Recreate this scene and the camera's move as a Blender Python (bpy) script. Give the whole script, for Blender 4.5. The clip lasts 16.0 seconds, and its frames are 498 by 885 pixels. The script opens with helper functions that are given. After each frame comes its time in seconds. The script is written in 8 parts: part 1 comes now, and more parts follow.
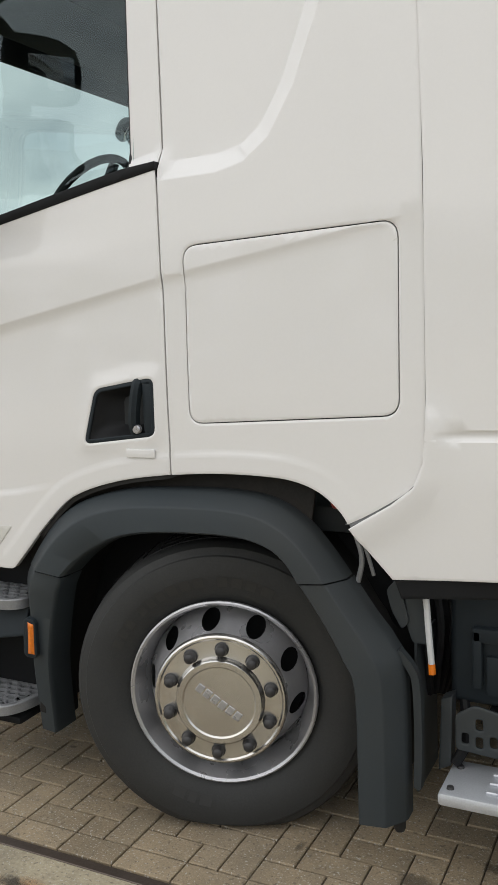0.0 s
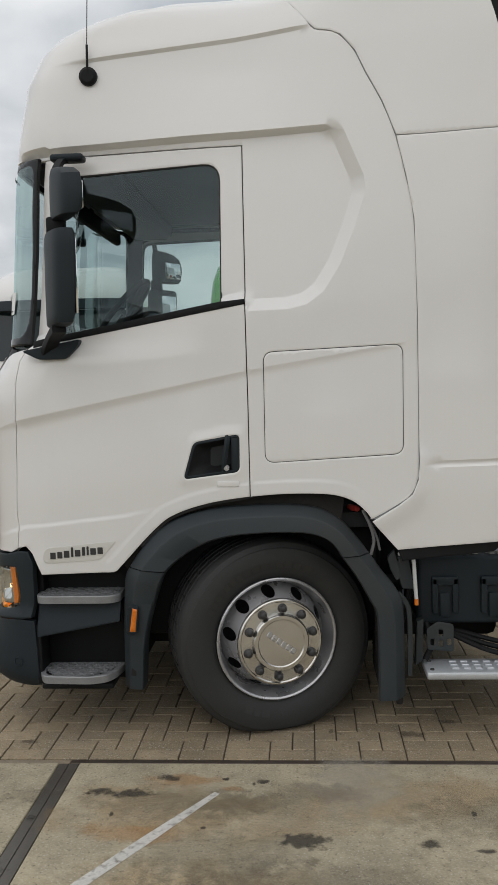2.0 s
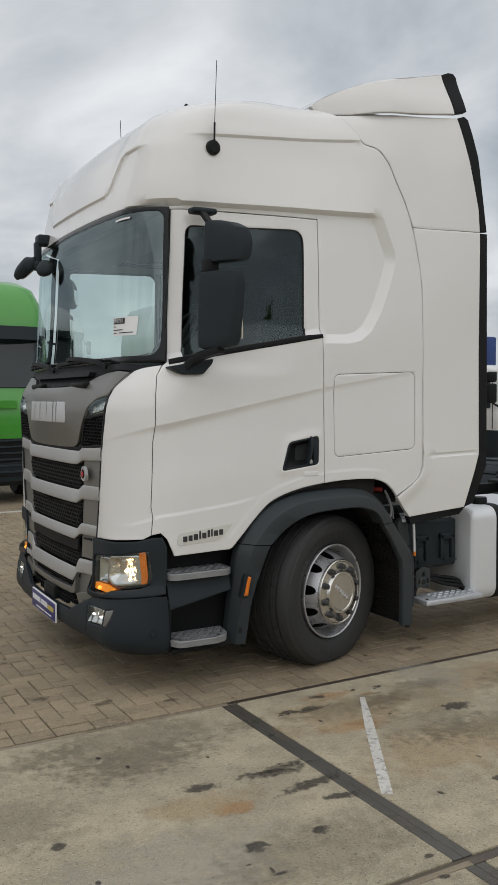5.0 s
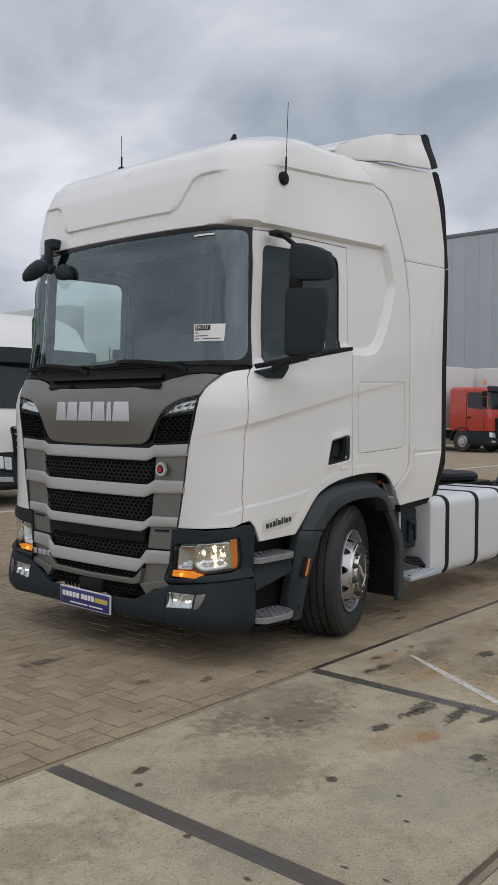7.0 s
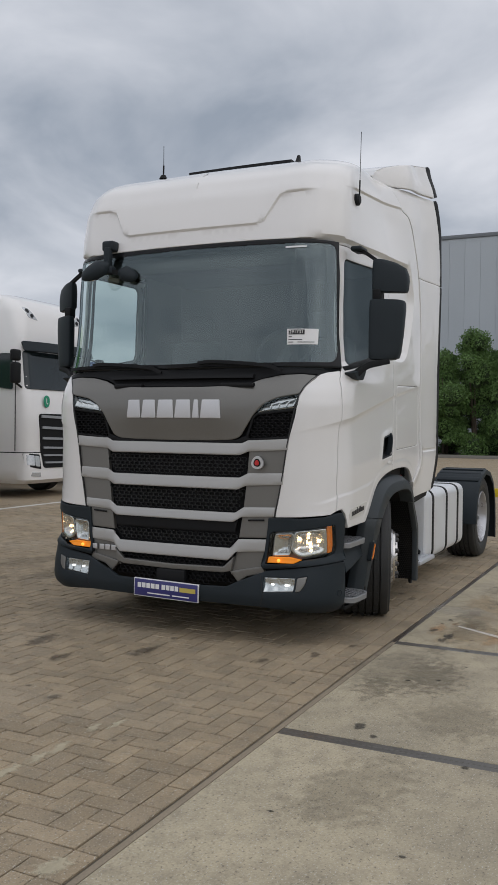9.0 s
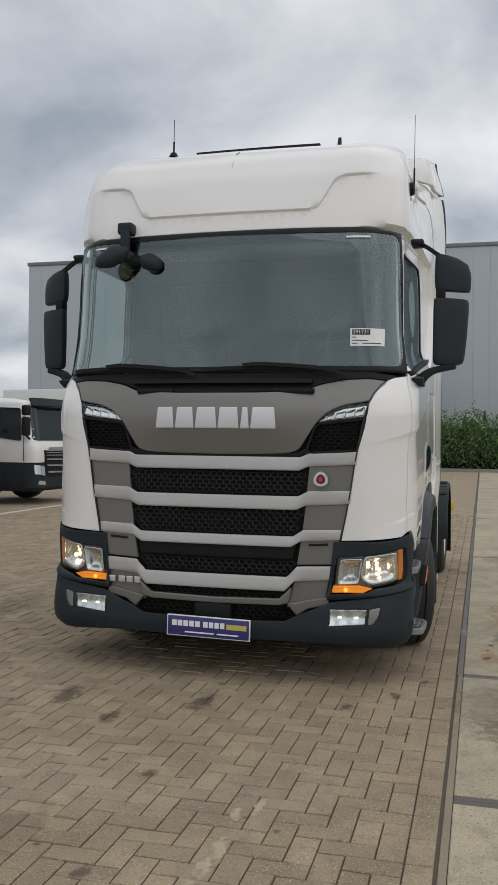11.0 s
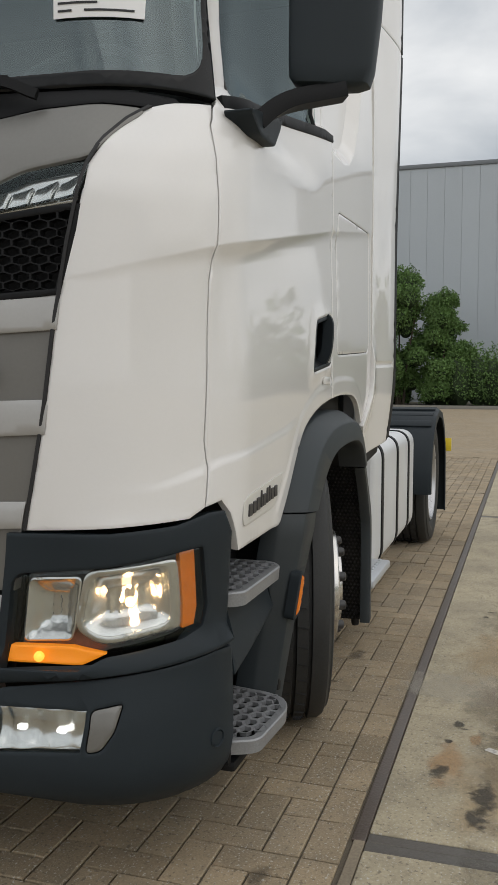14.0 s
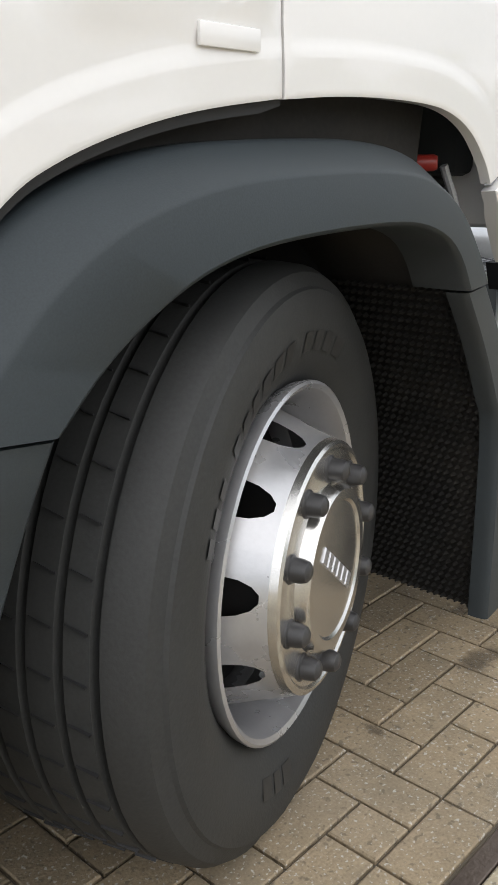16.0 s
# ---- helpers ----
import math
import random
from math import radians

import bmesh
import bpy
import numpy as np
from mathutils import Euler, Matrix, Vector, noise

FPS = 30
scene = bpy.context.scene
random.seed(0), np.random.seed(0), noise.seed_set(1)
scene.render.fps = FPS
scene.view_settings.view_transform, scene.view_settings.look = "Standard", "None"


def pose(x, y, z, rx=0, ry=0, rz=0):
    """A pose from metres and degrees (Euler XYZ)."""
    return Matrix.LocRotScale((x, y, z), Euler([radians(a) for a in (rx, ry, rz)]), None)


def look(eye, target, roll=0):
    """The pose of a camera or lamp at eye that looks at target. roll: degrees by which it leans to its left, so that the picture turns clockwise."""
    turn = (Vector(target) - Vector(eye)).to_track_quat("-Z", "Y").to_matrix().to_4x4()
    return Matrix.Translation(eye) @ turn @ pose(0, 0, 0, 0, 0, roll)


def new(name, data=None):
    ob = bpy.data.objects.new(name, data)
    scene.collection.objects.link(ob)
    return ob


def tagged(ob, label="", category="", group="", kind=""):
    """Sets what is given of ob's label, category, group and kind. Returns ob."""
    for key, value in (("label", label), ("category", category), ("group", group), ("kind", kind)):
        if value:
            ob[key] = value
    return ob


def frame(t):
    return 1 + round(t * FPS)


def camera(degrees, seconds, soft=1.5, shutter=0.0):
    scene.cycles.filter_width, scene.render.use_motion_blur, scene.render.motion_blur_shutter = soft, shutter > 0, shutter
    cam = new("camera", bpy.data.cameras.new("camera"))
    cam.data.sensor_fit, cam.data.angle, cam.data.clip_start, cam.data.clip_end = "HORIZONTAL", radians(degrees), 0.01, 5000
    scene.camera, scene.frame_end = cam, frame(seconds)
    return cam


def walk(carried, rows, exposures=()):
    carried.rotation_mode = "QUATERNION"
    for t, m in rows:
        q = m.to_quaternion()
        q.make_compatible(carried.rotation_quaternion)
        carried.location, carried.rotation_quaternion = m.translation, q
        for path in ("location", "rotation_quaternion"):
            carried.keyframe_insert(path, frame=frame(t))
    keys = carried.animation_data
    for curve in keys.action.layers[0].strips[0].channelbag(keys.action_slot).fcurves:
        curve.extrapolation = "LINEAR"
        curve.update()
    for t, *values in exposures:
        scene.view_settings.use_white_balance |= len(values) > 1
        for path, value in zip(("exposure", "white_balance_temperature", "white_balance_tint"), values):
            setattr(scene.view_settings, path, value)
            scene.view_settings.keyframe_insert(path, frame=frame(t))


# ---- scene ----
cam = camera(31.8, 16.0)
PATH = [
    (0, (1.416, -3.499, 1.636), (0.524, -1.729, 1.367), -2.3),
    (0.5, (1.172, -4.067, 1.75), (0.508, -2.201, 1.474), -2.2),
    (1, (1.063, -4.568, 1.773), (0.552, -2.649, 1.536), -1.8),
    (1.5, (0.697, -5.005, 1.81), (0.361, -3.044, 1.603), -1.8),
    (2, (0.283, -5.373, 1.762), (0.148, -3.383, 1.609), -1.5),
    (2.5, (-0.248, -5.578, 1.733), (-0.18, -3.584, 1.596), -1.3),
    (3, (-0.79, -5.76, 1.776), (-0.506, -3.785, 1.632), -1.2),
    (3.5, (-1.328, -5.855, 1.716), (-0.813, -3.925, 1.606), -0.9),
    (4, (-1.966, -5.908, 1.729), (-1.294, -4.027, 1.625), -0.8),
    (4.5, (-2.538, -5.903, 1.709), (-1.754, -4.066, 1.607), -0.7),
    (5, (-3.109, -5.812, 1.736), (-2.133, -4.07, 1.63), -0.4),
    (5.2, (-3.371, -5.736, 1.772), (-2.3, -4.051, 1.657), -0.3),
    (7.3, (-5.616, -4.604, 1.624), (-4.04, -3.374, 1.572), 0.4),
    (7.5, (-5.796, -4.475, 1.631), (-4.183, -3.294, 1.586), 0.4),
    (8, (-6.191, -4.099, 1.593), (-4.517, -3.005, 1.559), 0.4),
    (8.5, (-6.605, -3.716, 1.588), (-4.883, -2.699, 1.554), 0.5),
    (9, (-6.882, -3.271, 1.515), (-5.083, -2.399, 1.48), 0.7),
    (9.2, (-6.976, -3.098, 1.531), (-5.152, -2.278, 1.496), 0.6),
    (11.3, (-6.489, -1.573, 1.482), (-4.548, -1.091, 1.483), 0.7),
    (11.5, (-6.29, -1.585, 1.468), (-4.344, -1.123, 1.471), 0.7),
    (12, (-5.65, -1.612, 1.441), (-3.698, -1.176, 1.437), 0.7),
    (12.5, (-5.02, -1.724, 1.387), (-3.067, -1.29, 1.381), 0.7),
    (13, (-4.37, -1.784, 1.344), (-2.418, -1.348, 1.32), 0.6),
    (13.5, (-3.754, -1.851, 1.312), (-1.815, -1.364, 1.245), 0.6),
    (14, (-3.135, -1.916, 1.241), (-1.234, -1.311, 1.104), 0.2),
    (14.5, (-2.527, -1.993, 1.224), (-0.683, -1.273, 0.941), 0.4),
    (15, (-1.94, -2.029, 1.156), (-0.176, -1.17, 0.77), 0.5),
    (15.5, (-1.415, -2.039, 1.13), (0.218, -1.002, 0.62), 0.3),
    (16, (-0.928, -2.02, 1.098), (0.478, -0.729, 0.501), -0.7),
]
walk(cam, [(t, look(eye, target, roll)) for t, eye, target, roll in PATH], [(0.0, 0.42, 6480, 9), (1.5, 0.08, 6500, 9), (3.5, 0.03, 6480, 9), (5.0, 0.02, 6460, 9), (7.5, 0.0, 6250, 12), (8.5, -0.06, 6250, 12), (9.0, -0.04, 6270, 12), (11.5, 0.08, 6420, 10), (12.5, 0.19, 6420, 9), (13.0, 0.28, 6450, 9), (13.5, 0.25, 6500, 9), (14.0, 0.17, 6580, 9), (14.5, 0.12, 6550, 9), (15.0, 0.46, 6520, 9), (15.5, 0.77, 6430, 9), (16.0, 0.95, 6420, 10)])

# ---- light ----
world = bpy.data.worlds.new("overcast_sky")
scene.world = world
world.use_nodes = True
wn, wl = world.node_tree.nodes, world.node_tree.links
wn.clear()
w_out = wn.new("ShaderNodeOutputWorld")
w_bg = wn.new("ShaderNodeBackground")
w_sky = wn.new("ShaderNodeTexSky")
w_sky.sky_type = "NISHITA"
w_sky.sun_disc = False
w_sky.sun_elevation, w_sky.sun_rotation = radians(48), radians(200)
w_sky.dust_density, w_sky.altitude = 4.0, 0
w_tc = wn.new("ShaderNodeTexCoord")
w_map = wn.new("ShaderNodeMapping")
w_map.inputs["Scale"].default_value = (1.0, 1.0, 0.6)
w_no = wn.new("ShaderNodeTexNoise")
w_no.inputs["Scale"].default_value, w_no.inputs["Detail"].default_value = 2.2, 6.0
w_no.inputs["Roughness"].default_value, w_no.inputs["Distortion"].default_value = 0.5, 0.35
w_ramp = wn.new("ShaderNodeValToRGB")
w_ramp.color_ramp.elements[0].position, w_ramp.color_ramp.elements[0].color = 0.26, (3.1, 3.5, 3.98, 1)
w_ramp.color_ramp.elements[1].position, w_ramp.color_ramp.elements[1].color = 0.68, (8.35, 8.4, 8.5, 1)
w_mix = wn.new("ShaderNodeMix")
w_mix.data_type = "RGBA"
w_mix.inputs["Factor"].default_value = 0.93
w_sep, w_add, w_div = wn.new("ShaderNodeSeparateXYZ"), wn.new("ShaderNodeMath"), wn.new("ShaderNodeVectorMath")
w_abs = wn.new("ShaderNodeMath")
w_abs.operation = "ABSOLUTE"
w_add.operation, w_add.inputs[1].default_value, w_div.operation = "ADD", 0.32, "DIVIDE"
wl.new(w_tc.outputs["Generated"], w_sep.inputs[0])
wl.new(w_sep.outputs["Z"], w_abs.inputs[0])
wl.new(w_abs.outputs[0], w_add.inputs[0])
wl.new(w_tc.outputs["Generated"], w_div.inputs[0])
wl.new(w_add.outputs[0], w_div.inputs[1])
wl.new(w_div.outputs[0], w_map.inputs["Vector"])
wl.new(w_map.outputs["Vector"], w_no.inputs["Vector"])
w_dim = wn.new("ShaderNodeMath")
w_dim.operation, w_dim.inputs[1].default_value = "MULTIPLY_ADD", -0.055
wl.new(w_sep.outputs["X"], w_dim.inputs[0])
wl.new(w_no.outputs["Fac"], w_dim.inputs[2])
wl.new(w_dim.outputs[0], w_ramp.inputs["Fac"])
wl.new(w_sky.outputs["Color"], w_mix.inputs["A"])
wl.new(w_ramp.outputs["Color"], w_mix.inputs["B"])
wl.new(w_mix.outputs["Result"], w_bg.inputs["Color"])
wl.new(w_bg.outputs["Background"], w_out.inputs["Surface"])
w_bg.inputs["Strength"].default_value = 0.106
sun = new("sun", bpy.data.lights.new("sun", "SUN"))
sun.data.energy, sun.data.angle, sun.data.color = 0.8, radians(110), (1.0, 0.965, 0.925)
sun.matrix_world = look((-2, -5, 10), (0, 0, 0))


# ---- materials ----
def material(name, colour, rough=0.5, metal=0.0, grain=0.08, scale=8.0, fine=120.0, bump=0.0, coat=0.0, spec=0.5, stain=0.0, stain_colour=(0.05, 0.045, 0.04), per_piece=0.0, fleck=0.0, fleck_scale=260.0, pit=0.0, mottle=0.0, yard=False):
    """A surface with two scales of colour variation, roughness variation and fine relief."""
    m = bpy.data.materials.new(name)
    m.use_nodes = True
    n, l = m.node_tree.nodes, m.node_tree.links
    b = n["Principled BSDF"]
    tc = n.new("ShaderNodeTexCoord")
    place = n.new("ShaderNodeNewGeometry").outputs["Position"] if yard else tc.outputs["Object"]
    big, small = n.new("ShaderNodeTexNoise"), n.new("ShaderNodeTexNoise")
    for tex, sc, det in ((big, scale, 5.0), (small, fine, 3.0)):
        tex.inputs["Scale"].default_value, tex.inputs["Detail"].default_value = sc, det
        l.new(place, tex.inputs["Vector"])
    add = n.new("ShaderNodeMath")
    add.operation = "ADD"
    l.new(big.outputs["Fac"], add.inputs[0])
    l.new(small.outputs["Fac"], add.inputs[1])
    rng = n.new("ShaderNodeMapRange")
    rng.inputs["From Min"].default_value, rng.inputs["From Max"].default_value = 0.55, 1.45
    rng.inputs["To Min"].default_value, rng.inputs["To Max"].default_value = 1 - grain, 1 + grain
    l.new(add.outputs[0], rng.inputs["Value"])
    hsv = n.new("ShaderNodeHueSaturation")
    hsv.inputs["Color"].default_value = (*colour, 1)
    last = rng.outputs["Result"]
    if per_piece:
        info = n.new("ShaderNodeObjectInfo")
        geo = n.new("ShaderNodeNewGeometry")
        both = n.new("ShaderNodeMath")
        both.operation = "ADD"
        l.new(info.outputs["Random"], both.inputs[0])
        l.new(geo.outputs["Random Per Island"], both.inputs[1])
        fr = n.new("ShaderNodeMath")
        fr.operation = "FRACT"
        l.new(both.outputs[0], fr.inputs[0])
        pr = n.new("ShaderNodeMapRange")
        pr.inputs["To Min"].default_value, pr.inputs["To Max"].default_value = 1 - per_piece, 1 + per_piece
        l.new(fr.outputs[0], pr.inputs["Value"])
        mul = n.new("ShaderNodeMath")
        mul.operation = "MULTIPLY"
        l.new(last, mul.inputs[0])
        l.new(pr.outputs["Result"], mul.inputs[1])
        last = mul.outputs[0]
    l.new(last, hsv.inputs["Value"])
    col = hsv.outputs["Color"]
    if stain:
        st = n.new("ShaderNodeTexNoise")
        st.inputs["Scale"].default_value, st.inputs["Detail"].default_value = scale * 0.35, 8.0
        l.new(place, st.inputs["Vector"])
        sr = n.new("ShaderNodeMapRange")
        sr.inputs["From Min"].default_value, sr.inputs["From Max"].default_value = 0.5, 0.72
        sr.inputs["To Max"].default_value = stain
        l.new(st.outputs["Fac"], sr.inputs["Value"])
        mx = n.new("ShaderNodeMix")
        mx.data_type = "RGBA"
        l.new(sr.outputs["Result"], mx.inputs["Factor"])
        l.new(col, mx.inputs["A"])
        mx.inputs["B"].default_value = (*stain_colour, 1)
        col = mx.outputs["Result"]
    if mottle:
        mo = n.new("ShaderNodeTexNoise")
        mo.inputs["Scale"].default_value, mo.inputs["Detail"].default_value, mo.inputs["Roughness"].default_value = scale * 3.1, 10.0, 0.72
        l.new(place, mo.inputs["Vector"])
        mr_ = n.new("ShaderNodeMapRange")
        mr_.inputs["From Min"].default_value, mr_.inputs["From Max"].default_value, mr_.inputs["To Max"].default_value = 0.46, 0.68, mottle
        l.new(mo.outputs["Fac"], mr_.inputs["Value"])
        mm_ = n.new("ShaderNodeMix")
        mm_.data_type = "RGBA"
        l.new(mr_.outputs["Result"], mm_.inputs["Factor"])
        l.new(col, mm_.inputs["A"])
        mm_.inputs["B"].default_value = (0.17, 0.148, 0.11, 1)
        col = mm_.outputs["Result"]
    if fleck:
        fl_ = n.new("ShaderNodeTexNoise")
        fl_.inputs["Scale"].default_value, fl_.inputs["Detail"].default_value = fleck_scale, 1.0
        l.new(place, fl_.inputs["Vector"])
        fr_ = n.new("ShaderNodeMapRange")
        fr_.inputs["From Min"].default_value, fr_.inputs["From Max"].default_value, fr_.inputs["To Max"].default_value = 0.62, 0.72, fleck
        l.new(fl_.outputs["Fac"], fr_.inputs["Value"])
        fm_ = n.new("ShaderNodeMix")
        fm_.data_type = "RGBA"
        l.new(fr_.outputs["Result"], fm_.inputs["Factor"])
        l.new(col, fm_.inputs["A"])
        fm_.inputs["B"].default_value = (0.52, 0.5, 0.45, 1)
        col = fm_.outputs["Result"]
    if pit:
        pt = n.new("ShaderNodeTexNoise")
        pt.inputs["Scale"].default_value, pt.inputs["Detail"].default_value = fleck_scale * 0.55, 2.0
        l.new(place, pt.inputs["Vector"])
        pm_ = n.new("ShaderNodeMapRange")
        pm_.inputs["From Min"].default_value, pm_.inputs["From Max"].default_value, pm_.inputs["To Max"].default_value = 0.60, 0.70, pit
        l.new(pt.outputs["Fac"], pm_.inputs["Value"])
        px_ = n.new("ShaderNodeMix")
        px_.data_type = "RGBA"
        l.new(pm_.outputs["Result"], px_.inputs["Factor"])
        l.new(col, px_.inputs["A"])
        px_.inputs["B"].default_value = (0.11, 0.092, 0.07, 1)
        col = px_.outputs["Result"]
    l.new(col, b.inputs["Base Color"])
    rr = n.new("ShaderNodeMapRange")
    rr.inputs["To Min"].default_value, rr.inputs["To Max"].default_value = max(0.02, rough * 0.82), min(1, rough * 1.18)
    l.new(big.outputs["Fac"], rr.inputs["Value"])
    l.new(rr.outputs["Result"], b.inputs["Roughness"])
    b.inputs["Metallic"].default_value = metal
    b.inputs["Coat Weight"].default_value = coat
    b.inputs["Coat Roughness"].default_value = 0.04
    b.inputs["Specular IOR Level"].default_value = spec
    if bump:
        bp = n.new("ShaderNodeBump")
        bp.inputs["Strength"].default_value, bp.inputs["Distance"].default_value = bump, 0.004
        l.new(small.outputs["Fac"], bp.inputs["Height"])
        l.new(bp.outputs["Normal"], b.inputs["Normal"])
    return m


def glass(name, tint, rough=0.0, gloss=0.0):
    m = bpy.data.materials.new(name)
    m.use_nodes = True
    b = m.node_tree.nodes["Principled BSDF"]
    b.inputs["Base Color"].default_value = (*tint, 1)
    b.inputs["Transmission Weight"].default_value = 1.0
    b.inputs["Roughness"].default_value, b.inputs["IOR"].default_value = rough, 1.45
    return m


def thin_glass(name, tint, f0=0.06):
    """A pane: it mirrors by its angle and lets the rest straight through, tinted."""
    m = bpy.data.materials.new(name)
    m.use_nodes = True
    n, l = m.node_tree.nodes, m.node_tree.links
    n.remove(n["Principled BSDF"])
    t, g, x, f = n.new("ShaderNodeBsdfTransparent"), n.new("ShaderNodeBsdfGlossy"), n.new("ShaderNodeMixShader"), n.new("ShaderNodeLayerWeight")
    pw, sc = n.new("ShaderNodeMath"), n.new("ShaderNodeMath")
    pw.operation, pw.inputs[1].default_value = "POWER", 4.0
    sc.operation, sc.inputs[1].default_value, sc.inputs[2].default_value = "MULTIPLY_ADD", 0.5 - f0, f0
    f.inputs["Blend"].default_value = 0.5
    t.inputs["Color"].default_value = (*tint, 1)
    g.inputs["Roughness"].default_value = 0.01
    g.inputs["Color"].default_value = (0.78, 0.92, 0.95, 1)
    l.new(f.outputs["Facing"], pw.inputs[0])
    l.new(pw.outputs[0], sc.inputs[0])
    l.new(sc.outputs[0], x.inputs[0])
    l.new(t.outputs[0], x.inputs[1])
    l.new(g.outputs[0], x.inputs[2])
    l.new(x.outputs[0], n["Material Output"].inputs["Surface"])
    return m


def lamp_glow(name, colour, strength):
    m = bpy.data.materials.new(name)
    m.use_nodes = True
    b = m.node_tree.nodes["Principled BSDF"]
    b.inputs["Base Color"].default_value = (*colour, 1)
    b.inputs["Emission Color"].default_value = (*colour, 1)
    b.inputs["Emission Strength"].default_value = strength
    return m


PAINT = material("white_paint", (0.78, 0.768, 0.755), 0.38, grain=0.012, scale=1.5, coat=1.0, spec=0.3)
FLAP = material("dusty_black_flap", (0.020, 0.019, 0.018), 0.7, grain=0.3, scale=9, fine=120, stain=0.55, stain_colour=(0.055, 0.047, 0.038), spec=0.2)
PLASTIC = material("anthracite_plastic", (0.021, 0.0275, 0.0325), 0.5, grain=0.16, scale=3, fine=500, bump=0.06, stain=0.2, stain_colour=(0.032, 0.034, 0.035), spec=0.17)
# a paler version of the bumper plastic, with dusty patches
PALEPLASTIC = material("faded_dusty_plastic", (0.033, 0.041, 0.046), 0.5, grain=0.18, scale=3, fine=400, bump=0.06, stain=0.45, stain_colour=(0.052, 0.049, 0.043), spec=0.3)
BLACK = material("black_plastic", (0.012, 0.0125, 0.0135), 0.55, grain=0.2, scale=6, fine=400, bump=0.05, spec=0.15)
GLOSSBLACK = material("gloss_black_trim", (0.009, 0.010, 0.011), 0.15, grain=0.1, spec=0.25)
GREY = material("warm_grey_panel_paint", (0.182, 0.178, 0.166), 0.33, metal=0.42, grain=0.05, scale=3)
PLATE = material("dark_grey_plate_paint", (0.178, 0.174, 0.163), 0.36, metal=0.3, grain=0.05, scale=4)
MESHBLACK = material("mesh_black_plastic", (0.02, 0.022, 0.023), 0.42, grain=0.1, scale=6, spec=0.4)
SILVER = material("satin_silver_paint", (0.40, 0.395, 0.383), 0.36, metal=0.35, grain=0.04, scale=4)
LETTER = material("brushed_letter_metal", (0.60, 0.60, 0.61), 0.42, metal=0.7, grain=0.05, scale=6)
RUBBER = material("tyre_rubber", (0.033, 0.0338, 0.0335), 0.58, grain=0.22, scale=5, fine=160, bump=0.12, stain=0.4, stain_colour=(0.052, 0.05, 0.045), spec=0.3)
SEAL = material("rubber_seal", (0.014, 0.014, 0.015), 0.6, grain=0.1)
STEEL = material("silver_wheel_paint", (0.50, 0.50, 0.515), 0.28, metal=0.65, grain=0.06, scale=9, bump=0.03, stain=0.15, stain_colour=(0.3, 0.28, 0.26))
CHROME = material("polished_hub_steel", (0.64, 0.625, 0.60), 0.22, metal=0.95, grain=0.08, scale=14, fine=300, bump=0.03)
NUT = material("dark_nut_cap_plastic", (0.035, 0.034, 0.035), 0.4, grain=0.2)
AMBER = material("amber_lens", (0.75, 0.19, 0.012), 0.18, grain=0.12, scale=30, coat=0.6)
ALU = material("bright_step_aluminium", (0.56, 0.58, 0.61), 0.4, metal=0.5, grain=0.12, scale=10, fine=200, bump=0.08)
STEPGREY = material("worn_step_tread_grey", (0.27, 0.276, 0.285), 0.42, metal=0.3, grain=0.2, scale=14, fine=220, bump=0.1)
REFLECT = material("lamp_reflector_chrome", (0.68, 0.68, 0.67), 0.2, metal=0.95, grain=0.05, scale=20)
CONCRETE = material("slab_concrete", (0.40, 0.345, 0.24), 0.82, grain=0.30, scale=2.6, fine=90, bump=0.35, stain=0.62, stain_colour=(0.215, 0.19, 0.145), per_piece=0.06, fleck=0.8, fleck_scale=120, pit=0.65, mottle=0.5, yard=True)
PAVER = material("brown_grey_paver", (0.303, 0.238, 0.156), 0.86, grain=0.32, scale=2.2, fine=170, bump=0.55, stain=0.4, stain_colour=(0.37, 0.32, 0.25), per_piece=0.14, fleck=0.75, fleck_scale=135, pit=0.6, spec=0.28, mottle=0.55, yard=True)
JOINT = material("joint_sand", (0.108, 0.09, 0.066), 0.95, grain=0.25, scale=6, fine=200, bump=0.3)
ROWIRON = material("rusty_row_iron", (0.125, 0.098, 0.08), 0.3, metal=0.5, grain=0.25, scale=6, fine=120, bump=0.2, stain=0.4, stain_colour=(0.14, 0.125, 0.115), yard=True)
ROWDUST = material("dusty_row_strip", (0.25, 0.205, 0.145), 0.75, grain=0.3, scale=3, fine=120, bump=0.25, stain=0.5, stain_colour=(0.17, 0.14, 0.105), yard=True)
IRON = material("worn_slab_edge_iron", (0.108, 0.10, 0.088), 0.40, metal=0.3, grain=0.25, scale=6, fine=120, bump=0.2, stain=0.35, stain_colour=(0.1, 0.075, 0.055))
INTERIOR = material("dark_cab_trim", (0.022, 0.025, 0.026), 0.8, grain=0.1, scale=3, fine=40)
GLASS = thin_glass("window_glass", (0.72, 0.80, 0.785), 0.06)
SCREEN = thin_glass("windscreen_glass", (0.74, 0.83, 0.815), 0.14)
MIRROR = material("mirror_glass", (0.85, 0.87, 0.88), 0.02, metal=1.0, grain=0.0)
LENS = thin_glass("clear_lamp_cover", (0.93, 0.95, 0.95), 0.045)


# ---- mesh helpers ----
def finish(name, bm, mat, parent=None, label="", sharp=35, smooth=True):
    me = bpy.data.meshes.new(name)
    bmesh.ops.recalc_face_normals(bm, faces=bm.faces)
    bm.to_mesh(me)
    bm.free()
    me.materials.append(mat)
    if smooth:
        me.shade_smooth()
        me.set_sharp_from_angle(angle=radians(sharp))
    ob = new(name, me)
    ob.parent = parent
    return tagged(ob, label=label)


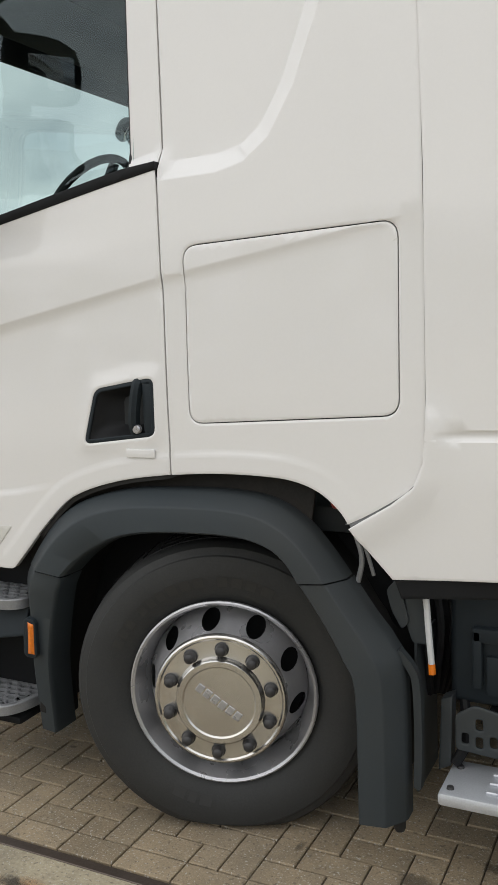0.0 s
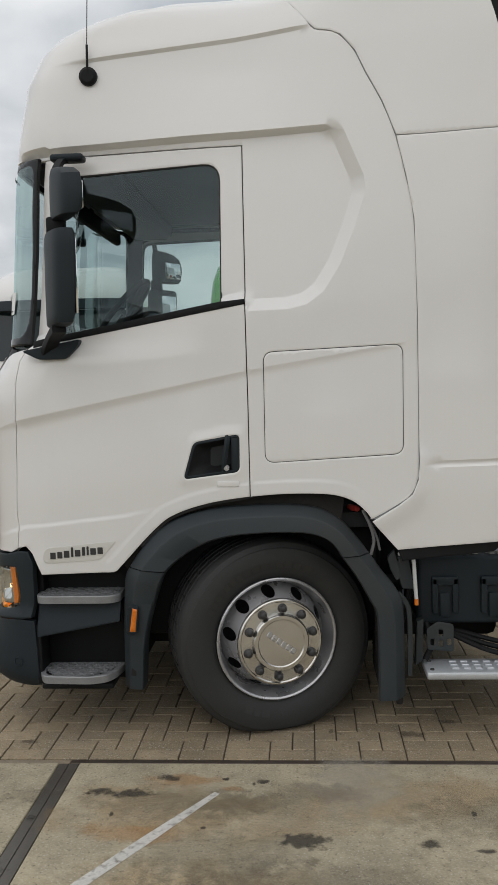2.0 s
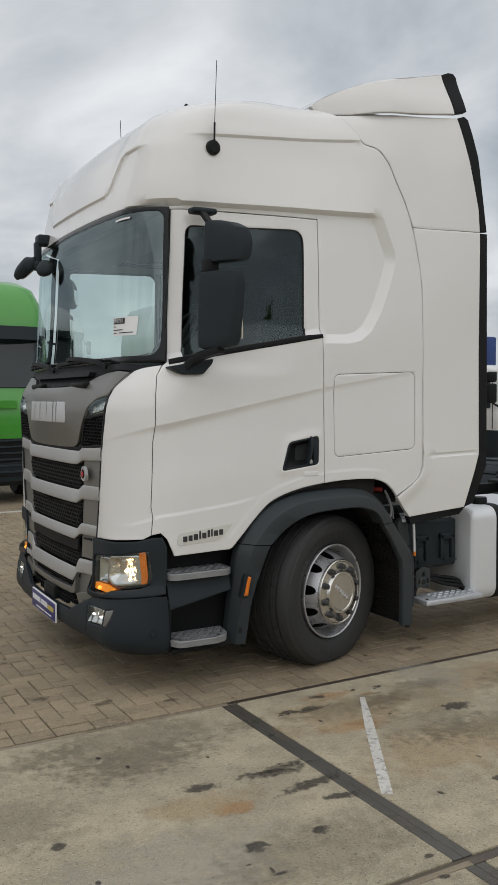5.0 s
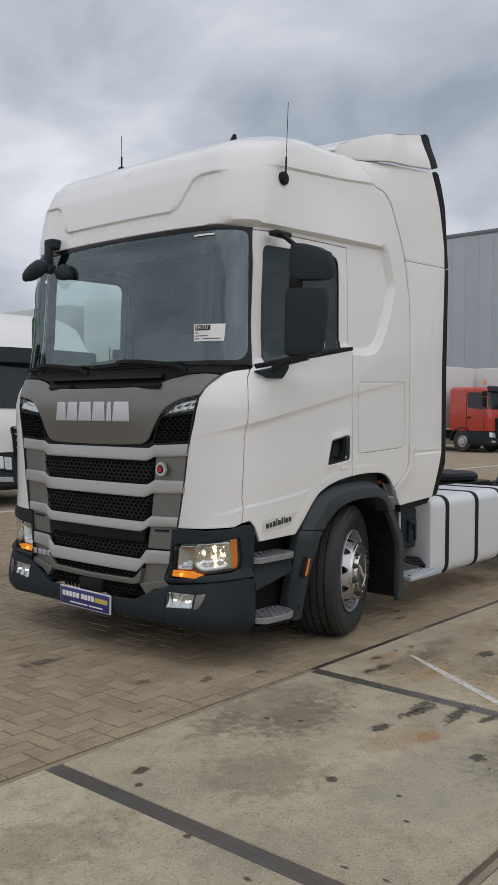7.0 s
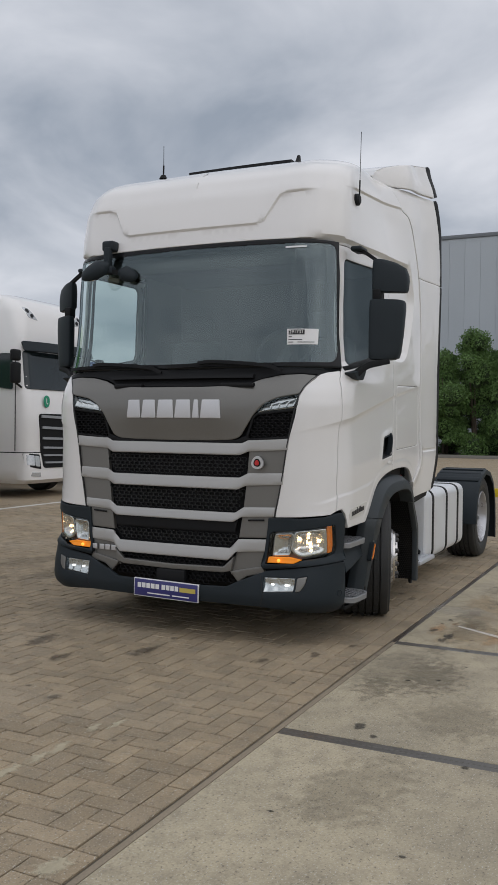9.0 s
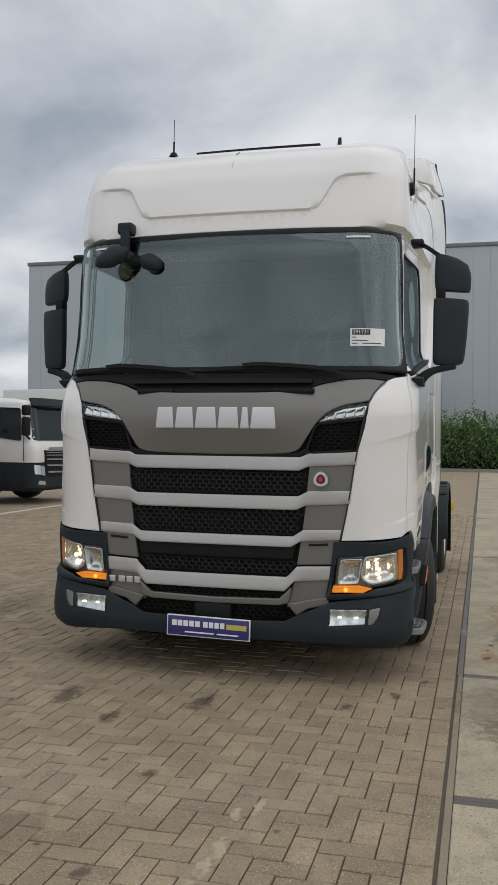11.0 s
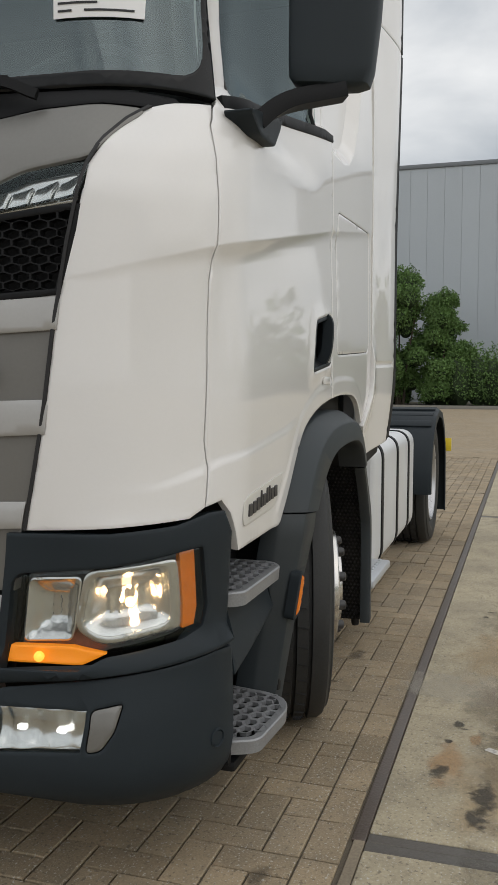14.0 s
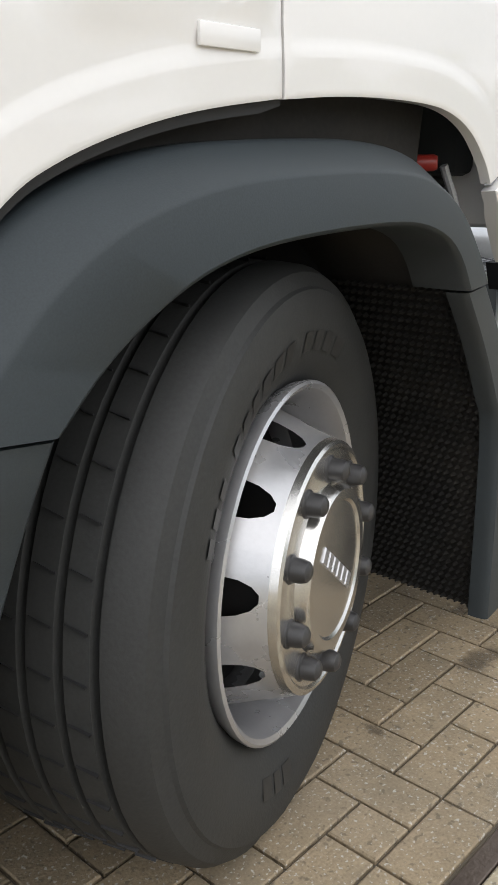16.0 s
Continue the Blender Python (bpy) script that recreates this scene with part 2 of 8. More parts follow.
def part(name, bm, mat, parent, label="", sharp=35, smooth=True):
    return finish(name, bm, mat, parent, label, sharp, smooth)


def thing(name, at, label, category, group="", kind="", rz=0):
    ob = new(name)
    ob.matrix_world = pose(*at, 0, 0, rz)
    return tagged(ob, label, category, group, kind)


def ramp(x, pts):
    return float(np.interp(x, [p[0] for p in pts], [p[1] for p in pts]))


def ease(a, b, x):
    t = min(1.0, max(0.0, (x - a) / (b - a)))
    return t * t * (3 - 2 * t)


def inside(poly, p):
    x, y, hit = p[0], p[1], False
    for (x0, y0), (x1, y1) in zip(poly, poly[1:] + poly[:1]):
        if (y0 > y) != (y1 > y) and x < (x1 - x0) * (y - y0) / (y1 - y0) + x0:
            hit = not hit
    return hit


def edge_dist(poly, p, closed=True):
    best = 9e9
    q = np.array(p)
    for a, b in zip(poly, poly[1:] + (poly[:1] if closed else [])):
        a, b = np.array(a), np.array(b)
        t = max(0, min(1, np.dot(q - a, b - a) / max(1e-12, np.dot(b - a, b - a))))
        best = min(best, float(np.linalg.norm(q - a - t * (b - a))))
    return best


def rounded(poly, r, n=5):
    """A polygon with its corners rounded; r is one radius or one for each corner."""
    rs = r if isinstance(r, (list, tuple)) else [r] * len(poly)
    out = []
    for i, p in enumerate(poly):
        p, a, b = Vector(p), Vector(poly[i - 1]), Vector(poly[(i + 1) % len(poly)])
        d0, d1 = (a - p), (b - p)
        c = min(rs[i], d0.length * 0.45, d1.length * 0.45)
        if c < 1e-4:
            out.append(tuple(p))
            continue
        s, e = p + d0.normalized() * c, p + d1.normalized() * c
        for k in range(n + 1):
            t = k / n
            out.append(tuple((1 - t) ** 2 * s + 2 * t * (1 - t) * p + t * t * e))
    return out


def dense(poly, step):
    out = []
    for a, b in zip(poly, poly[1:] + poly[:1]):
        n = max(1, int(math.ceil(math.dist(a, b) / step)))
        out += [(a[0] + (b[0] - a[0]) * k / n, a[1] + (b[1] - a[1]) * k / n) for k in range(n)]
    return out


def inset(poly, d):
    area = sum(a[0] * b[1] - b[0] * a[1] for a, b in zip(poly, poly[1:] + poly[:1]))
    sg, out = (1 if area > 0 else -1), []
    for i, p in enumerate(poly):
        a, b = Vector(poly[i - 1]), Vector(poly[(i + 1) % len(poly)])
        t = (b - a).normalized()
        out.append((p[0] - t.y * d * sg, p[1] + t.x * d * sg))
    return out


def sheet(bm, surf, outline, holes=(), step=0.05, rim=0.02, soft=0.004, drop=0.002, seam=None, lines=()):
    """A curved panel: the outline (and holes) in two coordinates, laid on surf(a, b), with softly turned edges and a rim that goes inwards."""
    from mathutils.geometry import delaunay_2d_cdt
    loops = [dense(outline, step)] + [dense(h, step) for h in holes]
    pts, edges, level, on_edge = [], [], [], []
    for k, loop in enumerate(loops):
        base = len(pts)
        pts += loop
        edges += [(base + i, base + (i + 1) % len(loop)) for i in range(len(loop))]
        on_edge += [True] * len(loop)
    for k, loop in enumerate(loops):
        ring = [p for d in ((soft, soft + 0.006) if step > 0.025 else (soft,)) for p in inset(loop, d if k == 0 else -d)]
        for p in ring:
            if inside(loops[0], p) and not any(inside(h, p) for h in loops[1:]):
                pts.append(p)
                on_edge.append(False)
    lo, hi = np.min(loops[0], 0), np.max(loops[0], 0)
    near = [np.array(lp) for lp in loops]
    crease = []
    for ln, offs in lines:
        q = []
        for a, b in zip(ln, ln[1:]):
            k = max(1, int(math.dist(a, b) / 0.022))
            t = (Vector(b) - Vector(a)).normalized()
            q += [(a[0] + (b[0] - a[0]) * i / k, a[1] + (b[1] - a[1]) * i / k, -t.y, t.x) for i in range(k)]
        for o in offs:
            last = -1
            for x, y, nx, ny in q:
                p = (x + nx * o, y + ny * o)
                if inside(loops[0], p) and not any(inside(h, p) for h in loops[1:]) and min(np.hypot(*(w - p).T).min() for w in near) > 0.006:
                    if last >= 0:
                        edges.append((last, len(pts)))
                    last = len(pts)
                    crease.append(p)
                    pts.append(p)
                    on_edge.append(False)
                else:
                    last = -1
    if crease:
        near.append(np.array(crease))
    for j, b in enumerate(np.arange(lo[1] + step / 2, hi[1], step)):
        for a in np.arange(lo[0] + step / 2 * (1 + j % 2), hi[0], step):
            p = (float(a), float(b))
            if inside(loops[0], p) and not any(inside(h, p) for h in loops[1:]):
                if min(np.hypot(*(q - p).T).min() for q in near) > step * 0.5:
                    pts.append(p)
                    on_edge.append(False)
    v2, _, faces, vo, _, _ = delaunay_2d_cdt([Vector(p) for p in pts], edges, [], 0, 1e-6)
    flag = [any(on_edge[i] for i in o) for o in vo]
    vs, ns = [], []
    for p, f in zip(v2, flag):
        e = 0.004
        c = Vector(surf(p.x, p.y))
        da, db = Vector(surf(p.x + e, p.y)) - Vector(surf(p.x - e, p.y)), Vector(surf(p.x, p.y + e)) - Vector(surf(p.x, p.y - e))
        nrm = da.cross(db).normalized()
        if nrm.x > 0.6:
            nrm = -nrm
        ns.append(nrm)
        vs.append(bm.verts.new(c - nrm * (drop if f and not (seam and seam(p)) else 0)))
    count = {}
    kept = []
    for f in faces:
        c = ((v2[f[0]].x + v2[f[1]].x + v2[f[2]].x) / 3, (v2[f[0]].y + v2[f[1]].y + v2[f[2]].y) / 3)
        if inside(loops[0], c) and not any(inside(h, c) for h in loops[1:]):
            kept.append(f)
            bm.faces.new([vs[i] for i in f])
            for i, j in zip(f, f[1:] + f[:1] if isinstance(f, list) else (*f[1:], f[0])):
                count[(min(i, j), max(i, j))] = count.get((min(i, j), max(i, j)), 0) + 1
    if rim:
        deep = {}
        for (i, j), n in count.items():
            if n == 1 and not (seam and seam(v2[i]) and seam(v2[j])):
                for k in (i, j):
                    if k not in deep:
                        deep[k] = bm.verts.new(vs[k].co - ns[k] * rim)
                bm.faces.new((vs[i], vs[j], deep[j], deep[i]))
    for v in [v for v in vs if not v.link_faces]:
        bm.verts.remove(v)
    return bm


def box(bm, lo, hi, bevel=0.0, seg=2, m=None):
    r = bmesh.ops.create_cube(bm, size=1.0)
    vs = r["verts"]
    for v in vs:
        v.co = Vector([lo[i] + (v.co[i] + 0.5) * (hi[i] - lo[i]) for i in range(3)])
    if bevel:
        es = list({e for v in vs for e in v.link_edges})
        b = bmesh.ops.bevel(bm, geom=es, offset=bevel, segments=seg, affect="EDGES", profile=0.5)
        vs = list({v for f in b["faces"] for v in f.verts} | {v for v in vs if v.is_valid})
    if m is not None:
        for v in vs:
            v.co = m @ v.co
    return vs


def lathe(bm, profile, n=48, m=None, close=False):
    """Turns (radius, along) round the local y axis."""
    m = m or Matrix()
    rings = []
    for r, a in profile:
        if r < 1e-6:
            rings.append([bm.verts.new(m @ Vector((0, a, 0)))])
        else:
            rings.append([bm.verts.new(m @ Vector((r * math.cos(2 * math.pi * k / n), a, r * math.sin(2 * math.pi * k / n)))) for k in range(n)])
    pairs = list(zip(rings, rings[1:])) + ([(rings[-1], rings[0])] if close else [])
    for p, q in pairs:
        for k in range(n):
            j = (k + 1) % n
            if len(p) == 1 and len(q) == 1:
                continue
            if len(p) == 1:
                bm.faces.new((p[0], q[j], q[k]))
            elif len(q) == 1:
                bm.faces.new((p[k], p[j], q[0]))
            else:
                bm.faces.new((p[k], p[j], q[j], q[k]))
    return bm


def sweep(bm, path, section, up=Vector((0, 0, 1)), cap=True):
    """Carries a closed section (across, up) along a path of points."""
    path = [Vector(p) for p in path]
    rings = []
    for i, p in enumerate(path):
        t = (path[min(i + 1, len(path) - 1)] - path[max(i - 1, 0)]).normalized()
        a = t.cross(up).normalized()
        u = a.cross(t).normalized()
        rings.append([bm.verts.new(p + a * x + u * y) for x, y in section])
    n = len(section)
    for r, q in zip(rings, rings[1:]):
        for k in range(n):
            bm.faces.new((r[k], r[(k + 1) % n], q[(k + 1) % n], q[k]))
    if cap:
        bm.faces.new(rings[0])
        bm.faces.new(list(reversed(rings[-1])))
    return bm


def tube(bm, path, r, n=8):
    sec = [(r * math.cos(2 * math.pi * k / n), r * math.sin(2 * math.pi * k / n)) for k in range(n)]
    t = (Vector(path[-1]) - Vector(path[0])).normalized()
    return sweep(bm, path, sec, Vector((0, 1, 0.1)) if abs(t.z) > 0.8 else Vector((0, 0, 1)))


def smooth_path(pts, n=6):
    """A Catmull-Rom line through the points."""
    p = [Vector(q) for q in pts]
    p = [2 * p[0] - p[1]] + p + [2 * p[-1] - p[-2]]
    out = []
    for i in range(1, len(p) - 2):
        for k in range(n):
            t = k / n
            out.append(0.5 * (2 * p[i] + (p[i + 1] - p[i - 1]) * t + (2 * p[i - 1] - 5 * p[i] + 4 * p[i + 1] - p[i + 2]) * t * t + (3 * p[i] - p[i - 1] - 3 * p[i + 1] + p[i + 2]) * t ** 3))
    return out + [p[-2]]


def extrude(bm, poly, depth, m):
    """A flat polygon in local x, y, made depth thick along local z, set by m."""
    a = [bm.verts.new(m @ Vector((x, y, 0))) for x, y in poly]
    b = [bm.verts.new(m @ Vector((x, y, depth))) for x, y in poly]
    n = len(poly)
    bm.faces.new(list(reversed(a)))
    bm.faces.new(b)
    for k in range(n):
        bm.faces.new((a[k], a[(k + 1) % n], b[(k + 1) % n], b[k]))
    return bm


def mirrored(bm):
    """Adds the mirror image across y = 0."""
    geo = bmesh.ops.duplicate(bm, geom=bm.verts[:] + bm.edges[:] + bm.faces[:])["geom"]
    for v in geo:
        if isinstance(v, bmesh.types.BMVert):
            v.co.y = -v.co.y
    bmesh.ops.remove_doubles(bm, verts=bm.verts, dist=0.0012)
    return bm


def flip(bm):
    for v in bm.verts:
        v.co.y = -v.co.y
    return bm


def smoothed(pts, n=5):
    return [tuple(q) for q in (v.xy for v in smooth_path([(x, y, 0) for x, y in pts], n))]


# ---- the cab's skin ----
FRONT = [(0.0, 1.387), (1.68, 1.387), (1.78, 1.36), (1.86, 1.31), (1.93, 1.275), (2.2, 1.268), (2.75, 1.232), (2.95, 1.195), (3.22, 1.13), (3.365, 1.06), (3.435, 0.985), (3.488, 0.88), (3.538, 0.74), (3.575, 0.58), (3.592, 0.4), (3.6, 0.25)]
WIDE = [(0.0, 1.198), (0.6, 1.206), (0.95, 1.224), (1.25, 1.234), (1.6, 1.238), (2.1, 1.228), (2.6, 1.218), (2.9, 1.20), (3.2, 1.14), (3.32, 1.13), (3.44, 1.11), (3.52, 1.075), (3.57, 1.01), (3.6, 0.90)]
WIDE_BACK = [(0.0, 1.238), (2.1, 1.238), (2.9, 1.23), (3.3, 1.215), (3.5, 1.19), (3.56, 1.16), (3.6, 1.10)]
CORNER = [(0.0, 0.34), (0.87, 0.34), (0.93, 0.375), (1.05, 0.39), (1.35, 0.39), (1.56, 0.37), (1.83, 0.36), (1.96, 0.34), (2.2, 0.38), (2.85, 0.37), (3.0, 0.31), (3.2, 0.28), (3.6, 0.32)]
ARCH = [(-0.659, 0.829), (-0.593, 0.898), (-0.511, 0.986), (-0.422, 1.068), (-0.36, 1.104), (-0.27, 1.136), (-0.153, 1.163), (0.0, 1.183), (0.15, 1.194), (0.306, 1.194), (0.41, 1.184), (0.49, 1.155), (0.55, 1.105), (0.582, 1.058)]
ARCH = smoothed(ARCH)
REAR_GAP = [(0.578, 1.065), (0.70, 1.135), (0.765, 1.185), (0.793, 1.25), (0.80, 1.342), (0.80, 2.02), (0.789, 2.467), (0.755, 2.66), (0.713, 2.837), (0.65, 3.0), (0.579, 3.132), (0.53, 3.235), (0.464, 3.312), (0.42, 3.335), (0.349, 3.352), (0.31, 3.40), (0.25, 3.475), (0.188, 3.535), (0.10, 3.57)]
REAR_GAP = smoothed(REAR_GAP, 3)
RECESS = [(-1.3, 1.885), (-1.035, 1.93), (-0.01, 2.10), (0.0, 2.065), (0.2, 2.068), (0.29, 2.088), (0.37, 2.145), (0.45, 2.27), (0.52, 2.44), (0.572, 2.60), (0.565, 2.67), (0.475, 2.885), (0.44, 2.91), (-1.3, 2.862)]

CREASE = [(-2.6, 1.36), (-1.45, 1.49), (-1.11, 1.576), (0.0, 1.786), (0.75, 1.90)]
LEDGE = [(-2.6, 0.97), (-1.3, 1.0), (-1.11, 1.055), (-0.62, 1.105), (-0.4, 1.15)]
LIP = [(x, z) for x, z in ARCH]
FEATURES = [(CREASE, (-0.06, -0.042, -0.026, -0.012, -0.004, 0.0, 0.004)), (LEDGE, (-0.03, -0.02, -0.016, -0.006, 0.004, 0.008)), (RECESS[1:-1], (-0.004, 0.0, 0.004, 0.03, 0.056, 0.06, 0.065)), ([(-0.93, 2.8722), (0.43, 2.9097)], (-0.02, -0.013, -0.006, 0.001)), ([(-0.95, 3.262), (0.34, 3.375)], (-0.014, -0.007, 0.0, 0.006)), (LIP, (0.048, 0.052, 0.062, 0.072, 0.076))]


BROW = [(-0.2, 2.985), (0.03, 2.985), (0.54, 2.985), (0.60, 3.01), (0.70, 3.185), (0.76, 3.21), (1.0, 3.22)]


TAPER = [(1.87, 0.0), (1.94, 0.026), (2.15, 0.044), (2.4, 0.05), (2.85, 0.045), (3.0, 0.028), (3.2, 0.0)]


def wide(x, z):
    return ramp(z, WIDE) + (ramp(z, WIDE_BACK) - ramp(z, WIDE)) * ease(-0.1, 0.62, x) - ramp(z, TAPER) * (1 - ease(-0.85, -0.1, x))


def contour(z):
    f, r, w = ramp(z, FRONT), ramp(z, CORNER), ramp(z, WIDE) - ramp(z, TAPER)
    yc = w - r
    return f, r, w, yc, -f + 0.05 * yc * yc + r


def on_cab(s, z):
    """The skin at s: along the side s is x; further forward it goes round the corner and across the front."""
    f, r, w, yc, xc = contour(z)
    if s >= xc:
        return Vector((s, -wide(s, z), z))
    th = (xc - s) / r
    if th <= math.pi / 2:
        return Vector((xc - r * math.sin(th), -(yc + r * math.cos(th)), z))
    y = yc - (xc - s - r * math.pi / 2)
    return Vector((-f + 0.05 * y * y, -y, z))


def s_of_y(y, z):
    f, r, w, yc, xc = contour(z)
    if y <= yc:
        return xc - r * math.pi / 2 - (yc - y)
    return xc - r * math.acos(min(1, (y - yc) / r))


def push(s, z):
    """How far the skin's pressed shapes stand out (+) or in (-)."""
    d = 0.0
    line = ramp(s, CREASE)
    k = ramp(s, [(-1.6, 0.0), (-1.35, 0.12), (-1.17, 0.45), (-1.1, 0.95), (-0.6, 0.7), (0.0, 0.42), (0.5, 0.3), (0.75, 0.2)])
    below = line - z
    if below > 0 and k > 0:
        d -= 0.022 * k * min(1.0, below / (0.012 + 0.03 * k)) * (1 - ease(0.02 + 0.03 * k, 0.45, below))
    low = ramp(s, LEDGE)
    d += 0.006 * min(1.0, max(0.0, (low - z + 0.004) / 0.02)) * (1 - ease(-0.62, -0.42, s)) * ease(-1.45, -1.1, s)
    if -0.75 < s < 0.62 and z < 1.35:
        a = edge_dist(ARCH, (s, z), False)
        d += 0.004 * (1 - min(1.0, max(0.0, (a - 0.052) / 0.02))) * (1 - ease(0.3, 0.6, s) * 0.8)
    if z > 1.8 and inside(RECESS, (s, z)):
        d -= 0.042 * min(1.0, edge_dist(RECESS[:13], (s, z), False) / 0.06) * ease(0.0, 0.02, 2.91 + (s - 0.44) * 0.0276 - z)
    if z > 2.9:
        f, r, w, yc, xc = contour(z)
        if s < xc - r * math.pi / 2 + 0.12:
            y = yc - (xc - s - r * math.pi / 2)
            brow = ramp(y, BROW)
            d += 0.016 * ease(-0.014, 0.0, z - brow) * (1 - ease(0.0, 0.42, z - brow)) * (1 - ease(0.85, 1.0, y))
        edge = ramp(s, [(-0.95, 3.262), (0.34, 3.375)])
        d += 0.014 * ease(-0.014, 0.0, z - edge) * (1 - ease(0.0, 0.13, z - edge)) * ease(-0.95, -0.62, s) * (1 - ease(0.25, 0.40, s))
    return d


def skin(s, z):
    e = 0.01
    p = on_cab(s, z)
    n = (on_cab(s + e, z) - on_cab(s - e, z)).cross(on_cab(s, z + e) - on_cab(s, z - e)).normalized()
    return p + n * push(s, z)


def front(y, z):
    """The skin across the front, by y."""
    p = on_cab(s_of_y(abs(y), z), z)
    return Vector((p.x, -p.y if y > 0 else p.y, z))


def fs(y, z):
    return (s_of_y(y, z), z)


FEATURES.append((smoothed([fs(y, z) for y, z in [(-0.06, 2.985)] + BROW[2:]], 4), (-0.014, -0.009, -0.004, 0.0, 0.006)))


# ---- the tractor unit ----
truck = thing("tractor_truck", (0, 0, 0), "white tractor truck with high cab and dark grey trim", "truck")

# cab body: roof, brow and rear quarters in one shell
half = [fs(0, 2.862), fs(0.3, 2.862), fs(0.6, 2.86), fs(0.85, 2.854), fs(1.0, 2.847), fs(1.08, 2.843), (-1.0, 2.839), (0.001, 2.8495), (0.001, 2.3), (0.001, 2.1), (0.004, 1.6), (0.004, 1.184)]
half += [p for p in ARCH if 0.03 < p[0] < 0.578] + REAR_GAP[1:] + [(0.03, 3.585), (-0.05, 3.6)]
half += [fs(y, 3.6) for y in (0.7, 0.5, 0.25, 0.0)] + [fs(0, z) for z in (3.57, 3.53, 3.48, 3.42, 3.36, 3.3, 3.22, 3.1, 3.03, 2.991, 2.985, 2.981, 2.976, 2.971, 2.93)]
HATCH = [(0.076, 1.342), (0.732, 1.374), (0.735, 1.892), (0.078, 1.871)]
hatch_hole = rounded(HATCH, 0.05, 6)
cab_body = bmesh.new()
sheet(cab_body, skin, half, [hatch_hole], 0.034, 0.02, lines=FEATURES, seam=lambda v: abs(skin(v.x, v.y).y) < 0.004)
for v in cab_body.verts:
    if abs(v.co.y) < 0.002:
        v.co.y = 0
mirrored(cab_body)
body = part("cab_shell", cab_body, PAINT, truck)
for sg, nm in ((1, "left"), (-1, "right")):
    b = sheet(bmesh.new(), skin, inset(hatch_hole, 0.0035), (), 0.04, 0.015, lines=FEATURES[:1])
    part("storage_hatch", b if sg > 0 else flip(b), PAINT, body, "white storage hatch with rounded corners")
# roof cap and back wall
top = [tuple(on_cab(s, 3.6).xy) for s in np.linspace(s_of_y(0, 3.6), 0.45, 16)]
top = [(x, y) for x, y in top] + [(0.79, -1.1), (0.79, 1.1)] + [(x, -y) for x, y in reversed(top)][:-1]
part("roof_top", sheet(bmesh.new(), lambda a, b: Vector((a, b, 3.598 + 0.006 * (1 - (b / 1.1) ** 2))), top, (), 0.12, 0.02), PAINT, truck)
bm = bmesh.new()
box(bm, (0.70, -1.19, 0.98), (0.80, 1.19, 3.5), 0.03)
part("cab_back_wall", bm, PAINT, truck)

# doors
WINDOW = rounded([(-0.905, 2.743), (-0.105, 2.772), (-0.115, 2.112), (-0.957, 1.969)], [0.06, 0.09, 0.01, 0.02])
DOOR = [(-1.168, 0.938), (-1.115, 0.95), (-1.08, 0.915), (-1.035, 0.812), (-0.675, 0.822)] + [q for q in ARCH if -0.66 < q[0] < -0.02] + [(0.0, 1.184), (0.0, 1.6), (-0.003, 2.1), (-0.003, 2.845), (-0.998, 2.835), (-1.012, 2.6), (-1.056, 1.938), (-1.085, 1.915), (-1.124, 1.86), (-1.136, 1.75), (-1.143, 1.57), (-1.158, 1.48), (-1.162, 1.3), (-1.169, 1.1), (-1.158, 1.035)]
HANDLE = rounded([(-0.318, 1.272), (-0.045, 1.304), (-0.042, 1.486), (-0.265, 1.45)], 0.028)


def door_skin(s, z):
    p = skin(s, z)
    a = edge_dist(HANDLE, (s, z)) if -0.45 < s < 0.1 and 1.1 < z < 1.6 else 1
    p.y -= 0.008 * (1 - ease(0.012, 0.035, a))
    return p


